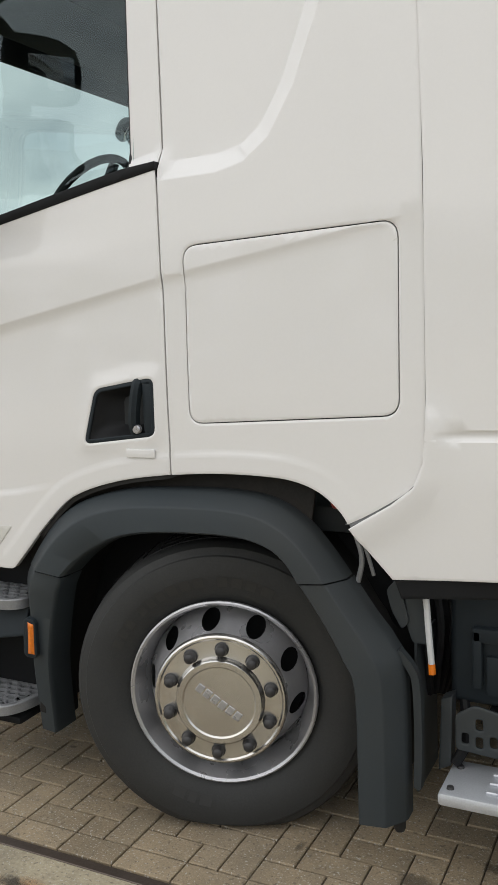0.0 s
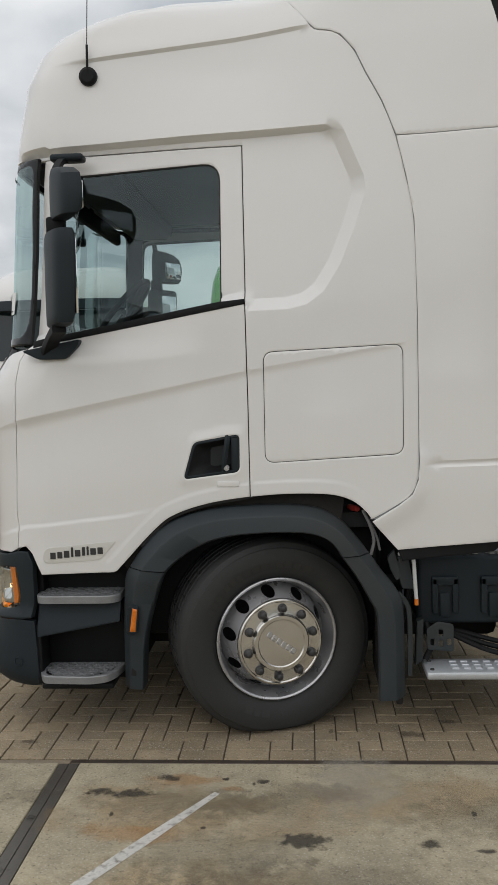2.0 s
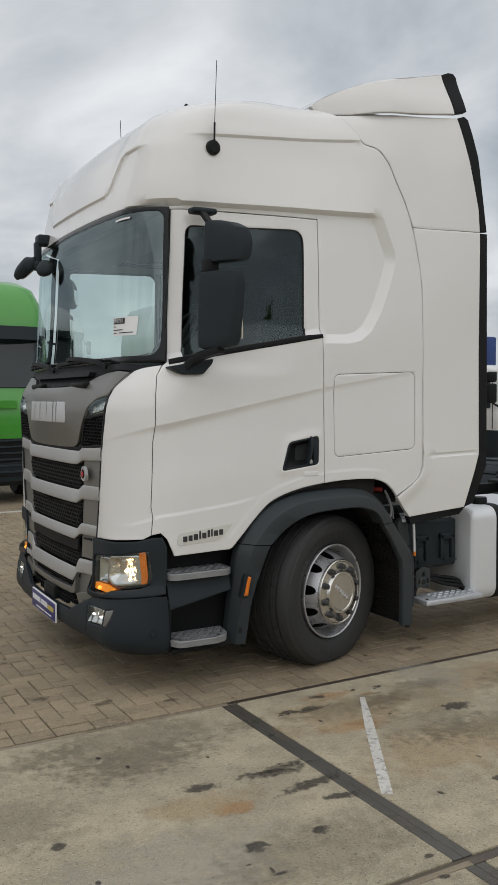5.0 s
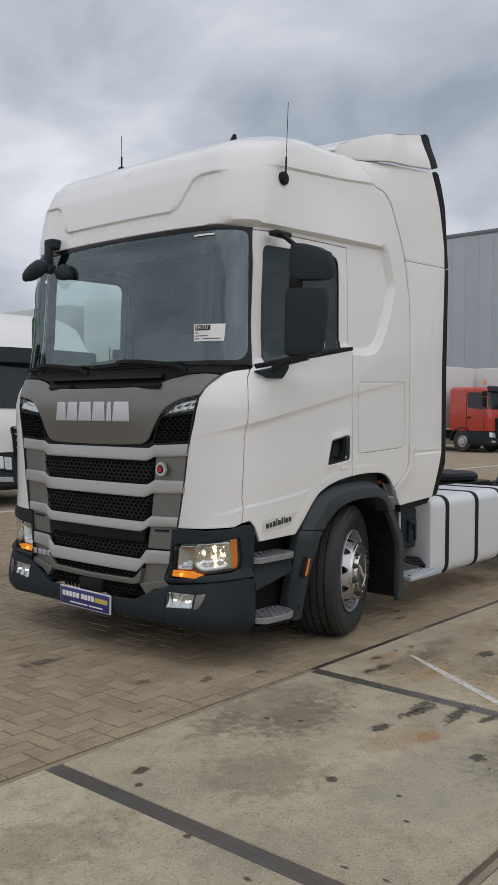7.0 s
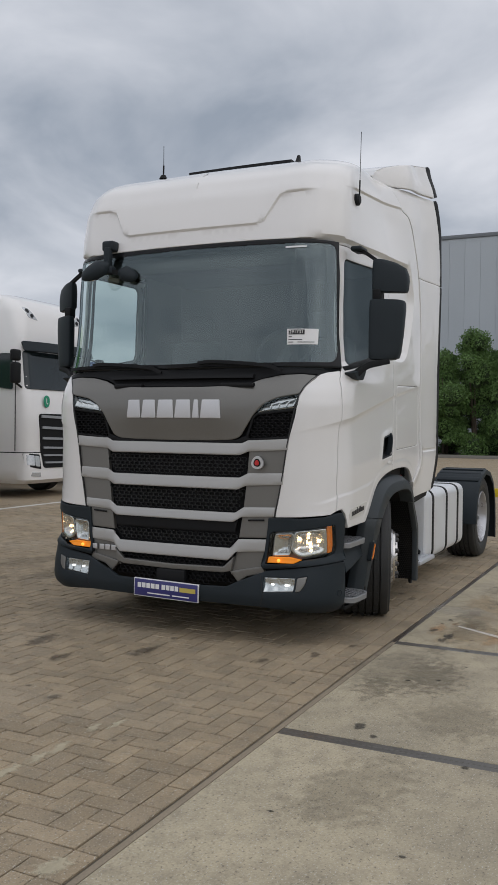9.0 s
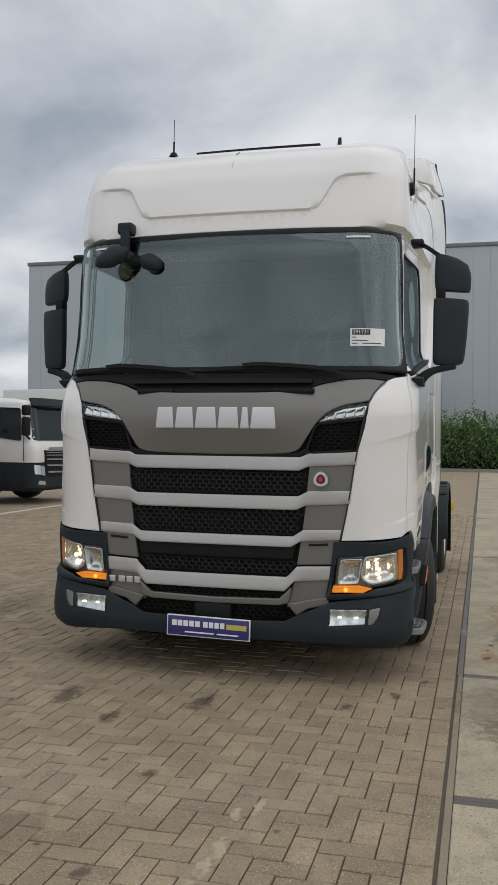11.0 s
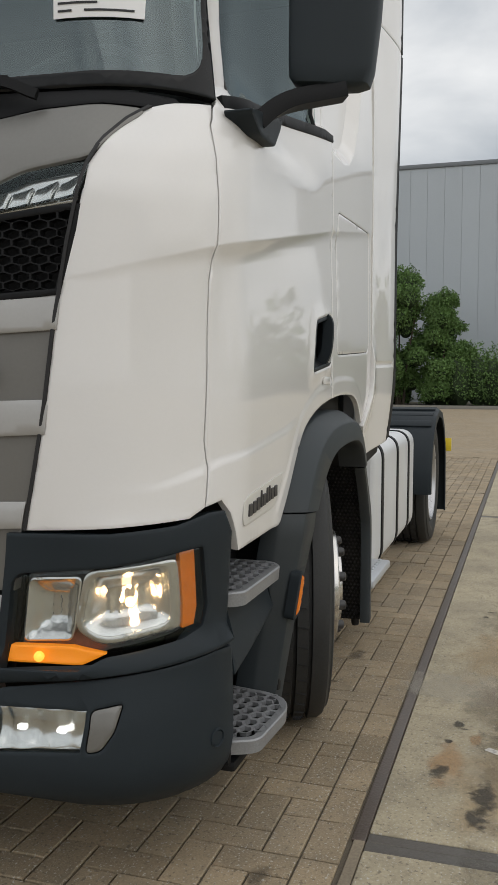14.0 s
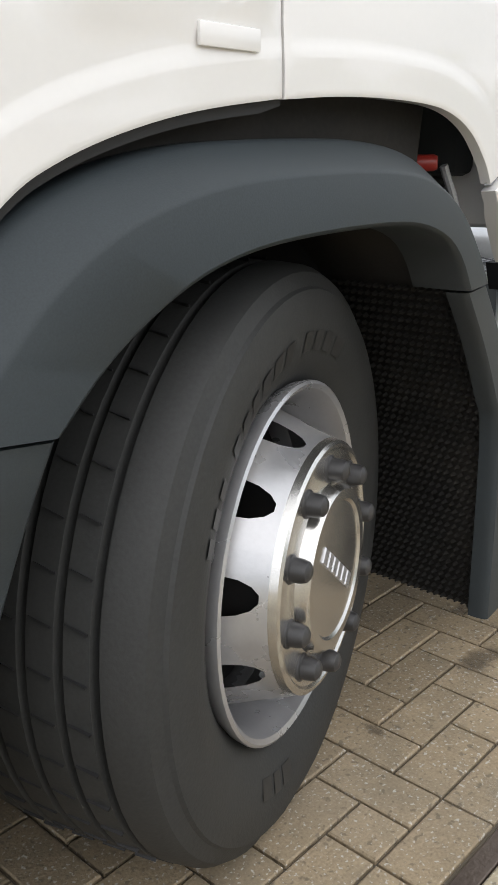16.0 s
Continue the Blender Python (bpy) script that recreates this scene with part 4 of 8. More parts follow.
# LED lamps above
for sgn in (-1, 1):
    pl = [(-sgn * y, z) for y, z in ((0.955, 1.735), (0.935, 1.652), (0.65, 1.618), (0.715, 1.678), (0.80, 1.714))]
    b = part("day_lamp", sheet(bmesh.new(), raised(-0.03), pl, (), 0.04, 0.01), REFLECT, truck, "slim clear upper lamp")
    part("lamp_cover", sheet(bmesh.new(), raised(0.004), inset(dense(pl, 0.03), -0.004), (), 0.06, 0.004), LENS, b)
    for k in range(4):
        y0, y1 = 0.70 + k * 0.058, 0.70 + k * 0.058 + 0.05
        lo_, hi_ = 1.634 + k * 0.008, 1.674 + k * 0.013
        fac = [(-sgn * y, z) for y, z in ((y0, lo_), (y1, lo_ + 0.007), (y1 + 0.008, hi_ + 0.008), (y0 + 0.008, hi_))]
        tilt = lambda a, z, c=(y0 + y1) / 2, m=(lo_ + hi_) / 2: raised(-0.02 + 0.2 * (abs(a) - c) - 0.45 * (z - m) + 4 * (abs(a) - c) ** 2)(a, z)
        part("reflector", sheet(bmesh.new(), tilt, fac, (), 0.012, 0.008, 0.002, 0.001), REFLECT, b)


# ---- bumper and headlights ----
def shell_of(f, w, r, k=0.05):
    """A bumper-like wrap: s is x along the side and goes round to the front."""
    def surf(s, z):
        fz, wz = f(z), w(z)
        yc = wz - r
        xc = -fz + k * yc * yc + r
        if s >= xc:
            return Vector((s, -wz, z))
        th = (xc - s) / r
        if th <= math.pi / 2:
            return Vector((xc - r * math.sin(th), -(yc + r * math.cos(th)), z))
        y = yc - (xc - s - r * math.pi / 2)
        return Vector((-fz + k * y * y, -y, z))

    def s_at(y, z):
        wz = w(z)
        yc = wz - r
        xc = -f(z) + k * yc * yc + r
        return xc - r * math.pi / 2 - (yc - y) if y <= yc else xc - r * math.acos(min(1, (y - yc) / r))
    return surf, s_at


low_surf, low_s = shell_of(lambda z: ramp(z, [(0.22, 1.36), (0.27, 1.425), (0.33, 1.445), (0.45, 1.43), (0.56, 1.40)]), lambda z: ramp(z, [(0.22, 1.165), (0.27, 1.206), (0.34, 1.222), (0.58, 1.222)]), 0.30)
FOGP = [(0.735, 0.372), (0.955, 0.39), (0.965, 0.485), (0.735, 0.478)]
FOG2 = rounded([(0.968, 0.388), (1.005, 0.394), (1.035, 0.44), (1.048, 0.503), (0.975, 0.487)], 0.014, 3)
LS = lambda y, z: (low_s(y, z), z)
chin = [LS(0, 0.385), LS(0.2, 0.385), LS(0.46, 0.392), LS(0.56, 0.44), LS(0.70, 0.498), LS(0.75, 0.52), LS(1.0, 0.555), LS(1.15, 0.575), (-1.16, 0.585), (-1.085, 0.58), (-1.075, 0.45), (-1.07, 0.245), (-1.13, 0.235), LS(1.1, 0.232), LS(0.9, 0.25), LS(0.7, 0.265), LS(0, 0.265)]
bm = sheet(bmesh.new(), low_surf, chin, [[LS(*p) for p in FOGP], [LS(*p) for p in FOG2]], 0.035, 0.03, seam=lambda v: abs(low_surf(v.x, v.y).y) < 0.004)
for v in bm.verts:
    if abs(v.co.y) < 0.002:
        v.co.y = 0
bumper = part("bumper", mirrored(bm), PLASTIC, truck, "dark grey moulded front bumper")
for side in (-1, 1):
    c = low_surf(-1.175, 0.375)
    b = bmesh.new()
    lathe(b, [(0, -0.003), (0.017, -0.003), (0.019, -0.001), (0.021, -0.006), (0.024, -0.005), (0.025, 0.006)], 20, Matrix.Translation(c) @ Matrix.Rotation(radians(-22), 4, "Z"))
    part("bumper_plug", b if side < 0 else flip(b), PLASTIC, bumper, "small round plug in the bumper")
for sgn in (-1, 1):
    b = sheet(bmesh.new(), lambda s, z: low_surf(s, z) + Vector((-0.0015, 0, 0)), [LS(0.702, 0.268), LS(0.707, 0.268), LS(0.712, 0.49), LS(0.707, 0.49)], (), 0.02, 0.003, 0.001, 0.0)
    part("bumper_joint", b if sgn < 0 else flip(b), SEAL, bumper)
WARMGLOW = lamp_glow("lit_warm_bulb", (1.0, 0.66, 0.32), 3.0)
COOLGLOW = lamp_glow("lit_white_lamp", (1.0, 0.97, 0.92), 1.6)
AMBERGLOW = lamp_glow("lit_amber_bulb", (1.0, 0.45, 0.06), 1.1)
LITAMBER = lamp_glow("lit_amber_lens", (1.0, 0.30, 0.015), 0.32)
for side in (-1, 1):
    fl = (lambda q: q) if side < 0 else flip
    fog_pl = [LS(*p) for p in FOGP]
    fog = part("fog_lamp", fl(sheet(bmesh.new(), lambda s, z: low_surf(s, z) + Vector((0.035, 0.0, 0)), inset(fog_pl, -0.01), (), 0.03, 0.0)), SILVER, truck, "lit rectangular lower lamp")
    ribbed = lambda s, z: low_surf(s, z) + Vector((0.03 - 2.6 * (z - 0.43) ** 2 * 2.2 - 0.008 * abs(math.sin(s * 42)), 0, 0))
    part("lamp_reflector", fl(sheet(bmesh.new(), ribbed, inset(fog_pl, 0.006), (), 0.012, 0.0)), REFLECT, fog)
    for y in (0.80, 0.90):
        c = low_surf(*LS(y, 0.43)) + Vector((0.012, 0, 0))
        b = bmesh.new()
        box(b, (c.x, c.y - 0.012, c.z - 0.006), (c.x + 0.012, c.y + 0.012, c.z + 0.006), 0.004, 2)
        part("lamp_element", fl(b), COOLGLOW, fog)
    part("lamp_cover", fl(sheet(bmesh.new(), lambda s, z: low_surf(s, z) + Vector((0.002, 0, 0)), inset(fog_pl, 0.002), (), 0.08, 0.003)), LENS, fog)
    part("lamp_trim", fl(sheet(bmesh.new(), low_surf, inset([LS(*p) for p in FOG2], 0.003), (), 0.03, 0.01)), GREY, fog)
    # headlight block
    HB = lambda y, z: fs(y, z)
    hb_out = [fs(0.755, 0.885), fs(0.72, 0.56), fs(0.73, 0.525), fs(1.0, 0.562), fs(1.15, 0.585), (-1.13, 0.592), (-1.082, 0.60), (-1.078, 0.87), (-1.105, 0.925), (-1.16, 0.925), fs(1.13, 0.903), fs(1.0, 0.89)]
    lamp = [fs(0.742, 0.57), fs(0.93, 0.575), fs(0.99, 0.605), fs(1.14, 0.63), (-1.172, 0.648), (-1.160, 0.70), (-1.184, 0.848), fs(1.14, 0.84), fs(1.0, 0.812), fs(0.785, 0.79), fs(0.765, 0.77)]
    lamp = rounded(lamp, 0.012, 3)
    slope = lambda s, z: on_cab(s, z) + (on_cab(s, z) - Vector((-0.9, -0.8, z))).normalized() * (0.008 + 0.03 * (1 - ease(0.005, 0.05, edge_dist([fs(0.6, 0.545), fs(1.0, 0.575), (-1.0, 0.60)], (s, z), False))))
    hb = part("headlight_surround", fl(sheet(bmesh.new(), slope, hb_out, [lamp], 0.035, 0.04)), PLASTIC, truck, "dark grey headlight surround")
    deep_s = lambda s, z: on_cab(s, z) + (Vector((-0.95, -0.85, z)) - on_cab(s, z)).normalized() * 0.06
    hl = part("headlight", fl(sheet(bmesh.new(), deep_s, inset(dense(lamp, 0.03), -0.006), (), 0.05, 0.0)), material("lamp_bowl_grey", (0.18, 0.18, 0.18), 0.3, metal=0.4, grain=0.2, scale=20) if side < 0 else bpy.data.materials["lamp_bowl_grey"], truck, "lit clear headlight with amber corners")

    def bowl_part(name, pts, d0, d1, mat, label=""):
        def sf(s, z):
            p = on_cab(s, z)
            e = ease(0.0, 0.05, edge_dist(pts, (s, z)))
            rib = 0.0055 * abs(math.sin(s * 120)) * ease(0.60, 0.68, z) if d1 > 0.03 else 0.001 * math.sin(s * 900)
            return p + (Vector((-0.95, -0.85, z)) - p).normalized() * (d0 + (d1 - d0) * e + rib * e)
        return part(name, fl(sheet(bmesh.new(), sf, pts, (), 0.011, 0.02)), mat, hl, label)

    bowl_part("reflector", rounded([fs(0.79, 0.775), fs(0.935, 0.785), fs(0.915, 0.66), fs(0.905, 0.63), fs(0.772, 0.62)], 0.02), 0.02, 0.055, REFLECT)
    bowl_part("reflector", rounded([fs(0.955, 0.79), fs(1.12, 0.81), fs(1.127, 0.665), fs(0.985, 0.635), fs(0.93, 0.665)], 0.03), 0.016, 0.055, REFLECT)
    rim_pl = rounded([fs(0.943, 0.80), fs(1.142, 0.822), fs(1.15, 0.652), fs(0.985, 0.62), fs(0.915, 0.66)], 0.03)
    rim_in = rounded([fs(0.958, 0.787), fs(1.118, 0.807), fs(1.125, 0.668), fs(0.985, 0.64), fs(0.933, 0.668)], 0.03)
    part("reflector_rim", fl(sheet(bmesh.new(), lambda s, z: on_cab(s, z) + (Vector((-0.95, -0.85, z)) - on_cab(s, z)).normalized() * 0.012, rim_pl, [rim_in], 0.03, 0.015)), CHROME, hl)
    am = [fs(0.742, 0.573), fs(0.935, 0.577), fs(0.992, 0.604), fs(0.91, 0.62), fs(0.752, 0.614)]
    bowl_part("indicator", am, 0.006, 0.02, LITAMBER, "amber indicator")
    am2 = [(-1.228, 0.65), (-1.195, 0.655), (-1.188, 0.70), (-1.204, 0.84), (-1.246, 0.838), (-1.228, 0.70)]
    bowl_part("side_marker", am2, 0.004, 0.012, AMBER, "amber side strip")
    for y, z, rr in ((1.05, 0.715, 0.013),):
        b = bmesh.new()
        c = front(-y, z) + Vector((0.045, 0.03, 0))
        bmesh.ops.create_uvsphere(b, u_segments=12, v_segments=8, radius=rr, matrix=Matrix.Translation(c))
        part("bulb", fl(b), WARMGLOW, hl)
    glow = new("headlight_filament", bpy.data.lights.new("headlight_filament", "POINT"))
    glow.data.energy, glow.data.color, glow.data.shadow_soft_size = 0.16, (1.0, 0.60, 0.28), 0.012
    glow.location = front(-1.05, 0.715) + Vector((0.022, 0.012, 0))
    glow.location.y *= -side
    b = bmesh.new()
    c = front(-0.83, 0.593) + Vector((-0.001, 0, 0))
    bmesh.ops.create_uvsphere(b, u_segments=10, v_segments=6, radius=0.013, matrix=Matrix.Translation(c))
    part("indicator_bulb", fl(b), AMBERGLOW, hl)
    part("headlight_cover", fl(sheet(bmesh.new(), lambda s, z: on_cab(s, z), inset(dense(lamp, 0.04), 0.003), (), 0.07, 0.003)), LENS, hl)
    # sides of the bumper with the two steps
    rise = [(-1.07, 0.50), (-0.66, 0.575), (-0.655, 0.69), (-1.07, 0.69)]
    part("step_riser", fl(sheet(bmesh.new(), lambda s, z: Vector((s, -1.225 + 0.05 * ease(0.50, 0.69, z), z)), rise, (), 0.04, 0.03)), PLASTIC, truck, "dark grey riser under the upper step")
    b = bmesh.new()
    box(b, (-1.08, -1.065, 0.24), (-0.58, -1.03, 1.0), 0.01)
    box(b, (-1.08, -1.21, 0.26), (-1.055, -1.04, 0.56), 0.005)
    box(b, (-1.085, -1.13, 0.55), (-1.055, -1.04, 0.95), 0.005)
    part("step_recess", fl(b), BLACK, truck)
    b = bmesh.new()
    box(b, (-1.06, -1.22, 0.235), (-0.70, -1.05, 0.265), 0.01)
    part("step_bearer", fl(b), BLACK, truck)
    for z, pl in ((0.705, [(-1.07, -1.055), (-1.07, -1.205), (-1.04, -1.238), (-0.70, -1.238), (-0.655, -1.20), (-0.655, -1.055)]), (0.318, [(-1.066, -1.055), (-1.066, -1.205), (-1.03, -1.275), (-0.80, -1.288), (-0.725, -1.262), (-0.69, -1.20), (-0.665, -1.055)])):
        b = bmesh.new()
        pl = rounded(pl, 0.03)
        ipl = inset(pl, 0.02)
        o, i = [b.verts.new((x, y, z + 0.004)) for x, y in pl], [b.verts.new((x, y, z + 0.004)) for x, y in ipl]
        o1 = [b.verts.new((x, y, z)) for x, y in inset(pl, -0.003)]
        o2, i2 = [b.verts.new((x, y, z - 0.034)) for x, y in pl], [b.verts.new((x, y, z - 0.034)) for x, y in ipl]
        n = len(pl)
        for k in range(n):
            j = (k + 1) % n
            b.faces.new((o[k], o[j], i[j], i[k]))
            b.faces.new((o[k], o1[k], o1[j], o[j]))
            b.faces.new((o1[k], o2[k], o2[j], o1[j]))
            b.faces.new((i[k], i[j], i2[j], i2[k]))
            b.faces.new((o2[k], i2[k], i2[j], o2[j]))
        step_part = part("step", fl(b), STEPGREY, truck, "worn grey step with honeycomb tread")
        b = bmesh.new()
        hexes(b, lambda x, y, z=z: Vector((x, y, z + 0.006)), inset(pl, 0.007), 0.05, 0.044, 0.0052, (0, 0, -0.012))
        part("tread", fl(b), STEPGREY, step_part)
        # black sheet added below the cells so the open holes look dark
        b = bmesh.new()
        extrude(b, inset(pl, 0.006), 0.006, Matrix.Translation((0, 0, z - 0.016)))
        part("tread_base", fl(b), BLACK, step_part)
    # wheel arch in three pieces
    OUT_A = [(-0.66, 0.225), (-0.648, 0.5), (-0.625, 0.78), (-0.60, 0.845)]
    OUT_B = [(-0.60, 0.845), (-0.545, 0.925), (-0.47, 1.008), (-0.385, 1.066), (-0.28, 1.104), (-0.15, 1.128), (0.03, 1.137), (0.20, 1.136), (0.33, 1.116), (0.43, 1.06), (0.51, 0.97), (0.56, 0.90)]
    OUT_C = [(0.56, 0.90), (0.63, 0.80), (0.69, 0.72), (0.722, 0.62), (0.728, 0.195)]
    INN_A = [(-0.553, 0.222), (-0.525, 0.5), (-0.455, 0.74), (-0.413, 0.83)]
    INN_B = [(-0.413, 0.83), (-0.336, 0.899), (-0.249, 0.951), (-0.16, 0.985), (-0.05, 1.004), (0.126, 1.013), (0.26, 1.009), (0.35, 0.984), (0.40, 0.942), (0.43, 0.892)]
    INN_C = [(0.43, 0.892), (0.50, 0.79), (0.56, 0.68), (0.595, 0.58), (0.597, 0.192)]
    OUT_A, OUT_B, OUT_C, INN_A, INN_B, INN_C = (smoothed(q, 4) for q in (OUT_A, OUT_B, OUT_C, INN_A, INN_B, INN_C))
    OUT, INN = OUT_A + OUT_B[1:] + OUT_C[1:], INN_A + INN_B[1:] + INN_C[1:]

    ARCH_PROFILE = [(0.0, 0.0), (0.04, 0.014), (0.31, 0.060), (0.335, 0.0645), (0.36, 0.0675), (0.39, 0.069), (0.93, 0.076), (0.965, 0.072), (0.985, 0.065), (1.0, 0.055)]

    def resample(line, n):
        d = np.concatenate([[0], np.cumsum([math.dist(a, c) for a, c in zip(line, line[1:])])])
        return [(np.interp(t, d, [q[0] for q in line]), np.interp(t, d, [q[1] for q in line])) for t in np.linspace(0.003, d[-1] - 0.003, n)]

    for o, i, lift in ((OUT_A, INN_A, 0.0), (OUT_B, INN_B, 0.006), (OUT_C, INN_C, 0.0)):
        b = bmesh.new()
        rows = []
        for (xo, zo), (xi, zi) in zip(resample(o, 40), resample(i, 40)):
            row = []
            for u, out in ARCH_PROFILE:
                x, z = xo + (xi - xo) * u, zo + (zi - zo) * u
                lean = 0.085 * max(0.0, (0.78 - z) / 0.58) if x < 0 else 0.0
                row.append(Vector((x, -1.205 - out - lift + lean, z)))
            row = [row[0] + Vector((0, 0.05, 0))] + row + [row[-1] + Vector((0, 0.09 if o is not OUT_C else 0.02, 0))]
            rows.append([b.verts.new(q) for q in row])
        rows = [[b.verts.new(v.co + Vector((0, 0.03, 0))) for v in rows[0]]] + rows + [[b.verts.new(v.co + Vector((0, 0.03, 0))) for v in rows[-1]]]
        for r, q in zip(rows, rows[1:]):
            for k in range(len(r) - 1):
                b.faces.new((r[k], r[k + 1], q[k + 1], q[k]))
        part("wheel_arch", fl(b), PALEPLASTIC, truck, "dark grey plastic wheel arch trim", sharp=40)
    b = bmesh.new()
    sweep(b, [(x, -1.02, z) for x, z in [(-0.60, 0.3), (-0.56, 0.6), (-0.50, 0.80), (-0.38, 0.96), (-0.2, 1.05), (0.0, 1.075), (0.24, 1.07), (0.36, 1.02), (0.47, 0.9), (0.58, 0.72), (0.635, 0.58), (0.64, 0.2)]], [(-0.012, -0.19), (-0.012, 0.36), (0.012, 0.36), (0.012, -0.19)], Vector((0, 1, 0)))
    part("wheel_liner", fl(b), FLAP, truck)
    b = bmesh.new()
    sweep(b, [(0.47, -1.23, 0.9), (0.58, -1.23, 0.72), (0.632, -1.23, 0.58), (0.637, -1.23, 0.2)], [(-0.008, -0.02), (-0.008, 0.06), (0.008, 0.06), (0.008, -0.02)], Vector((0, 1, 0)))
    part("spray_flap_edge", fl(b), FLAP, truck)
    b = bmesh.new()
    box(b, (-0.62, -0.67, 0.3), (0.66, -0.62, 1.12), 0.02)
    part("inner_liner", fl(b), BLACK, truck)
    # dark band between arch and body
    b = bmesh.new()
    band = [(x, z + 0.05) for x, z in ARCH if x < 0.47] + [(x, z - 0.05) for x, z in reversed(OUT_B) if x < 0.44]
    sheet(b, lambda x, z: Vector((x, -1.165, z)), band, (), 0.05, 0.01)
    part("arch_filler", fl(b), FLAP, truck)
    b = bmesh.new()
    bl = [(-0.600, 0.535), (-0.573, 0.535), (-0.557, 0.648), (-0.58, 0.655)]
    sheet(b, lambda x, z: Vector((x, -1.268 + 0.12 * (0.6 - z), z)), rounded([(-0.624, 0.522), (-0.566, 0.518), (-0.548, 0.664), (-0.598, 0.67)], 0.022), (), 0.02, 0.03)
    ind = part("side_indicator", fl(b), PLASTIC, truck, "amber side indicator lamp")
    part("indicator_lens", fl(sheet(bmesh.new(), lambda x, z: Vector((x, -1.2705 + 0.12 * (0.6 - z) - 0.006 * ease(0, 0.015, edge_dist(bl, (x, z))), z)), bl, (), 0.01, 0.01)), AMBER, ind)


bm = bmesh.new()
lathe(bm, [(0, -0.035), (0.012, -0.035), (0.015, -0.028), (0.015, 0.05)], 14, Matrix.Translation((0.50, -1.13, 1.105)) @ Matrix.Rotation(radians(25), 4, "Z"))
part("reservoir_cap", bm, material("red_cap_plastic", (0.26, 0.025, 0.018), 0.35, grain=0.1), truck, "small red cap")
bm = bmesh.new()
tube(bm, smooth_path([(0.54, -1.16, 1.10), (0.575, -1.17, 1.02), (0.59, -1.165, 0.95), (0.575, -1.16, 0.88)]), 0.008, 8)
tube(bm, smooth_path([(0.56, -1.15, 1.06), (0.60, -1.16, 0.98), (0.62, -1.15, 0.90)]), 0.006, 8)
part("cab_cable", bm, STEPGREY, truck)

# spray flap dots behind the wheel
bm = bmesh.new()
for r_, z in enumerate(np.arange(0.21, 0.9, 0.0165)):
    xk = ramp(z, [(0.2, 0.618), (0.58, 0.613), (0.72, 0.558), (0.9, 0.448)])
    for y in np.arange(-1.235 + 0.008 * (r_ % 2), -0.72, 0.0165):
        bmesh.ops.create_cone(bm, cap_ends=True, segments=4, radius1=0.006, radius2=0.0025, depth=0.014, matrix=Matrix.Translation((xk - 0.005, y, z)) @ Matrix.Rotation(radians(-90), 4, "Y"))
tagged(part("spray_flap_knob", bm, FLAP, truck, smooth=False), kind="stuff")


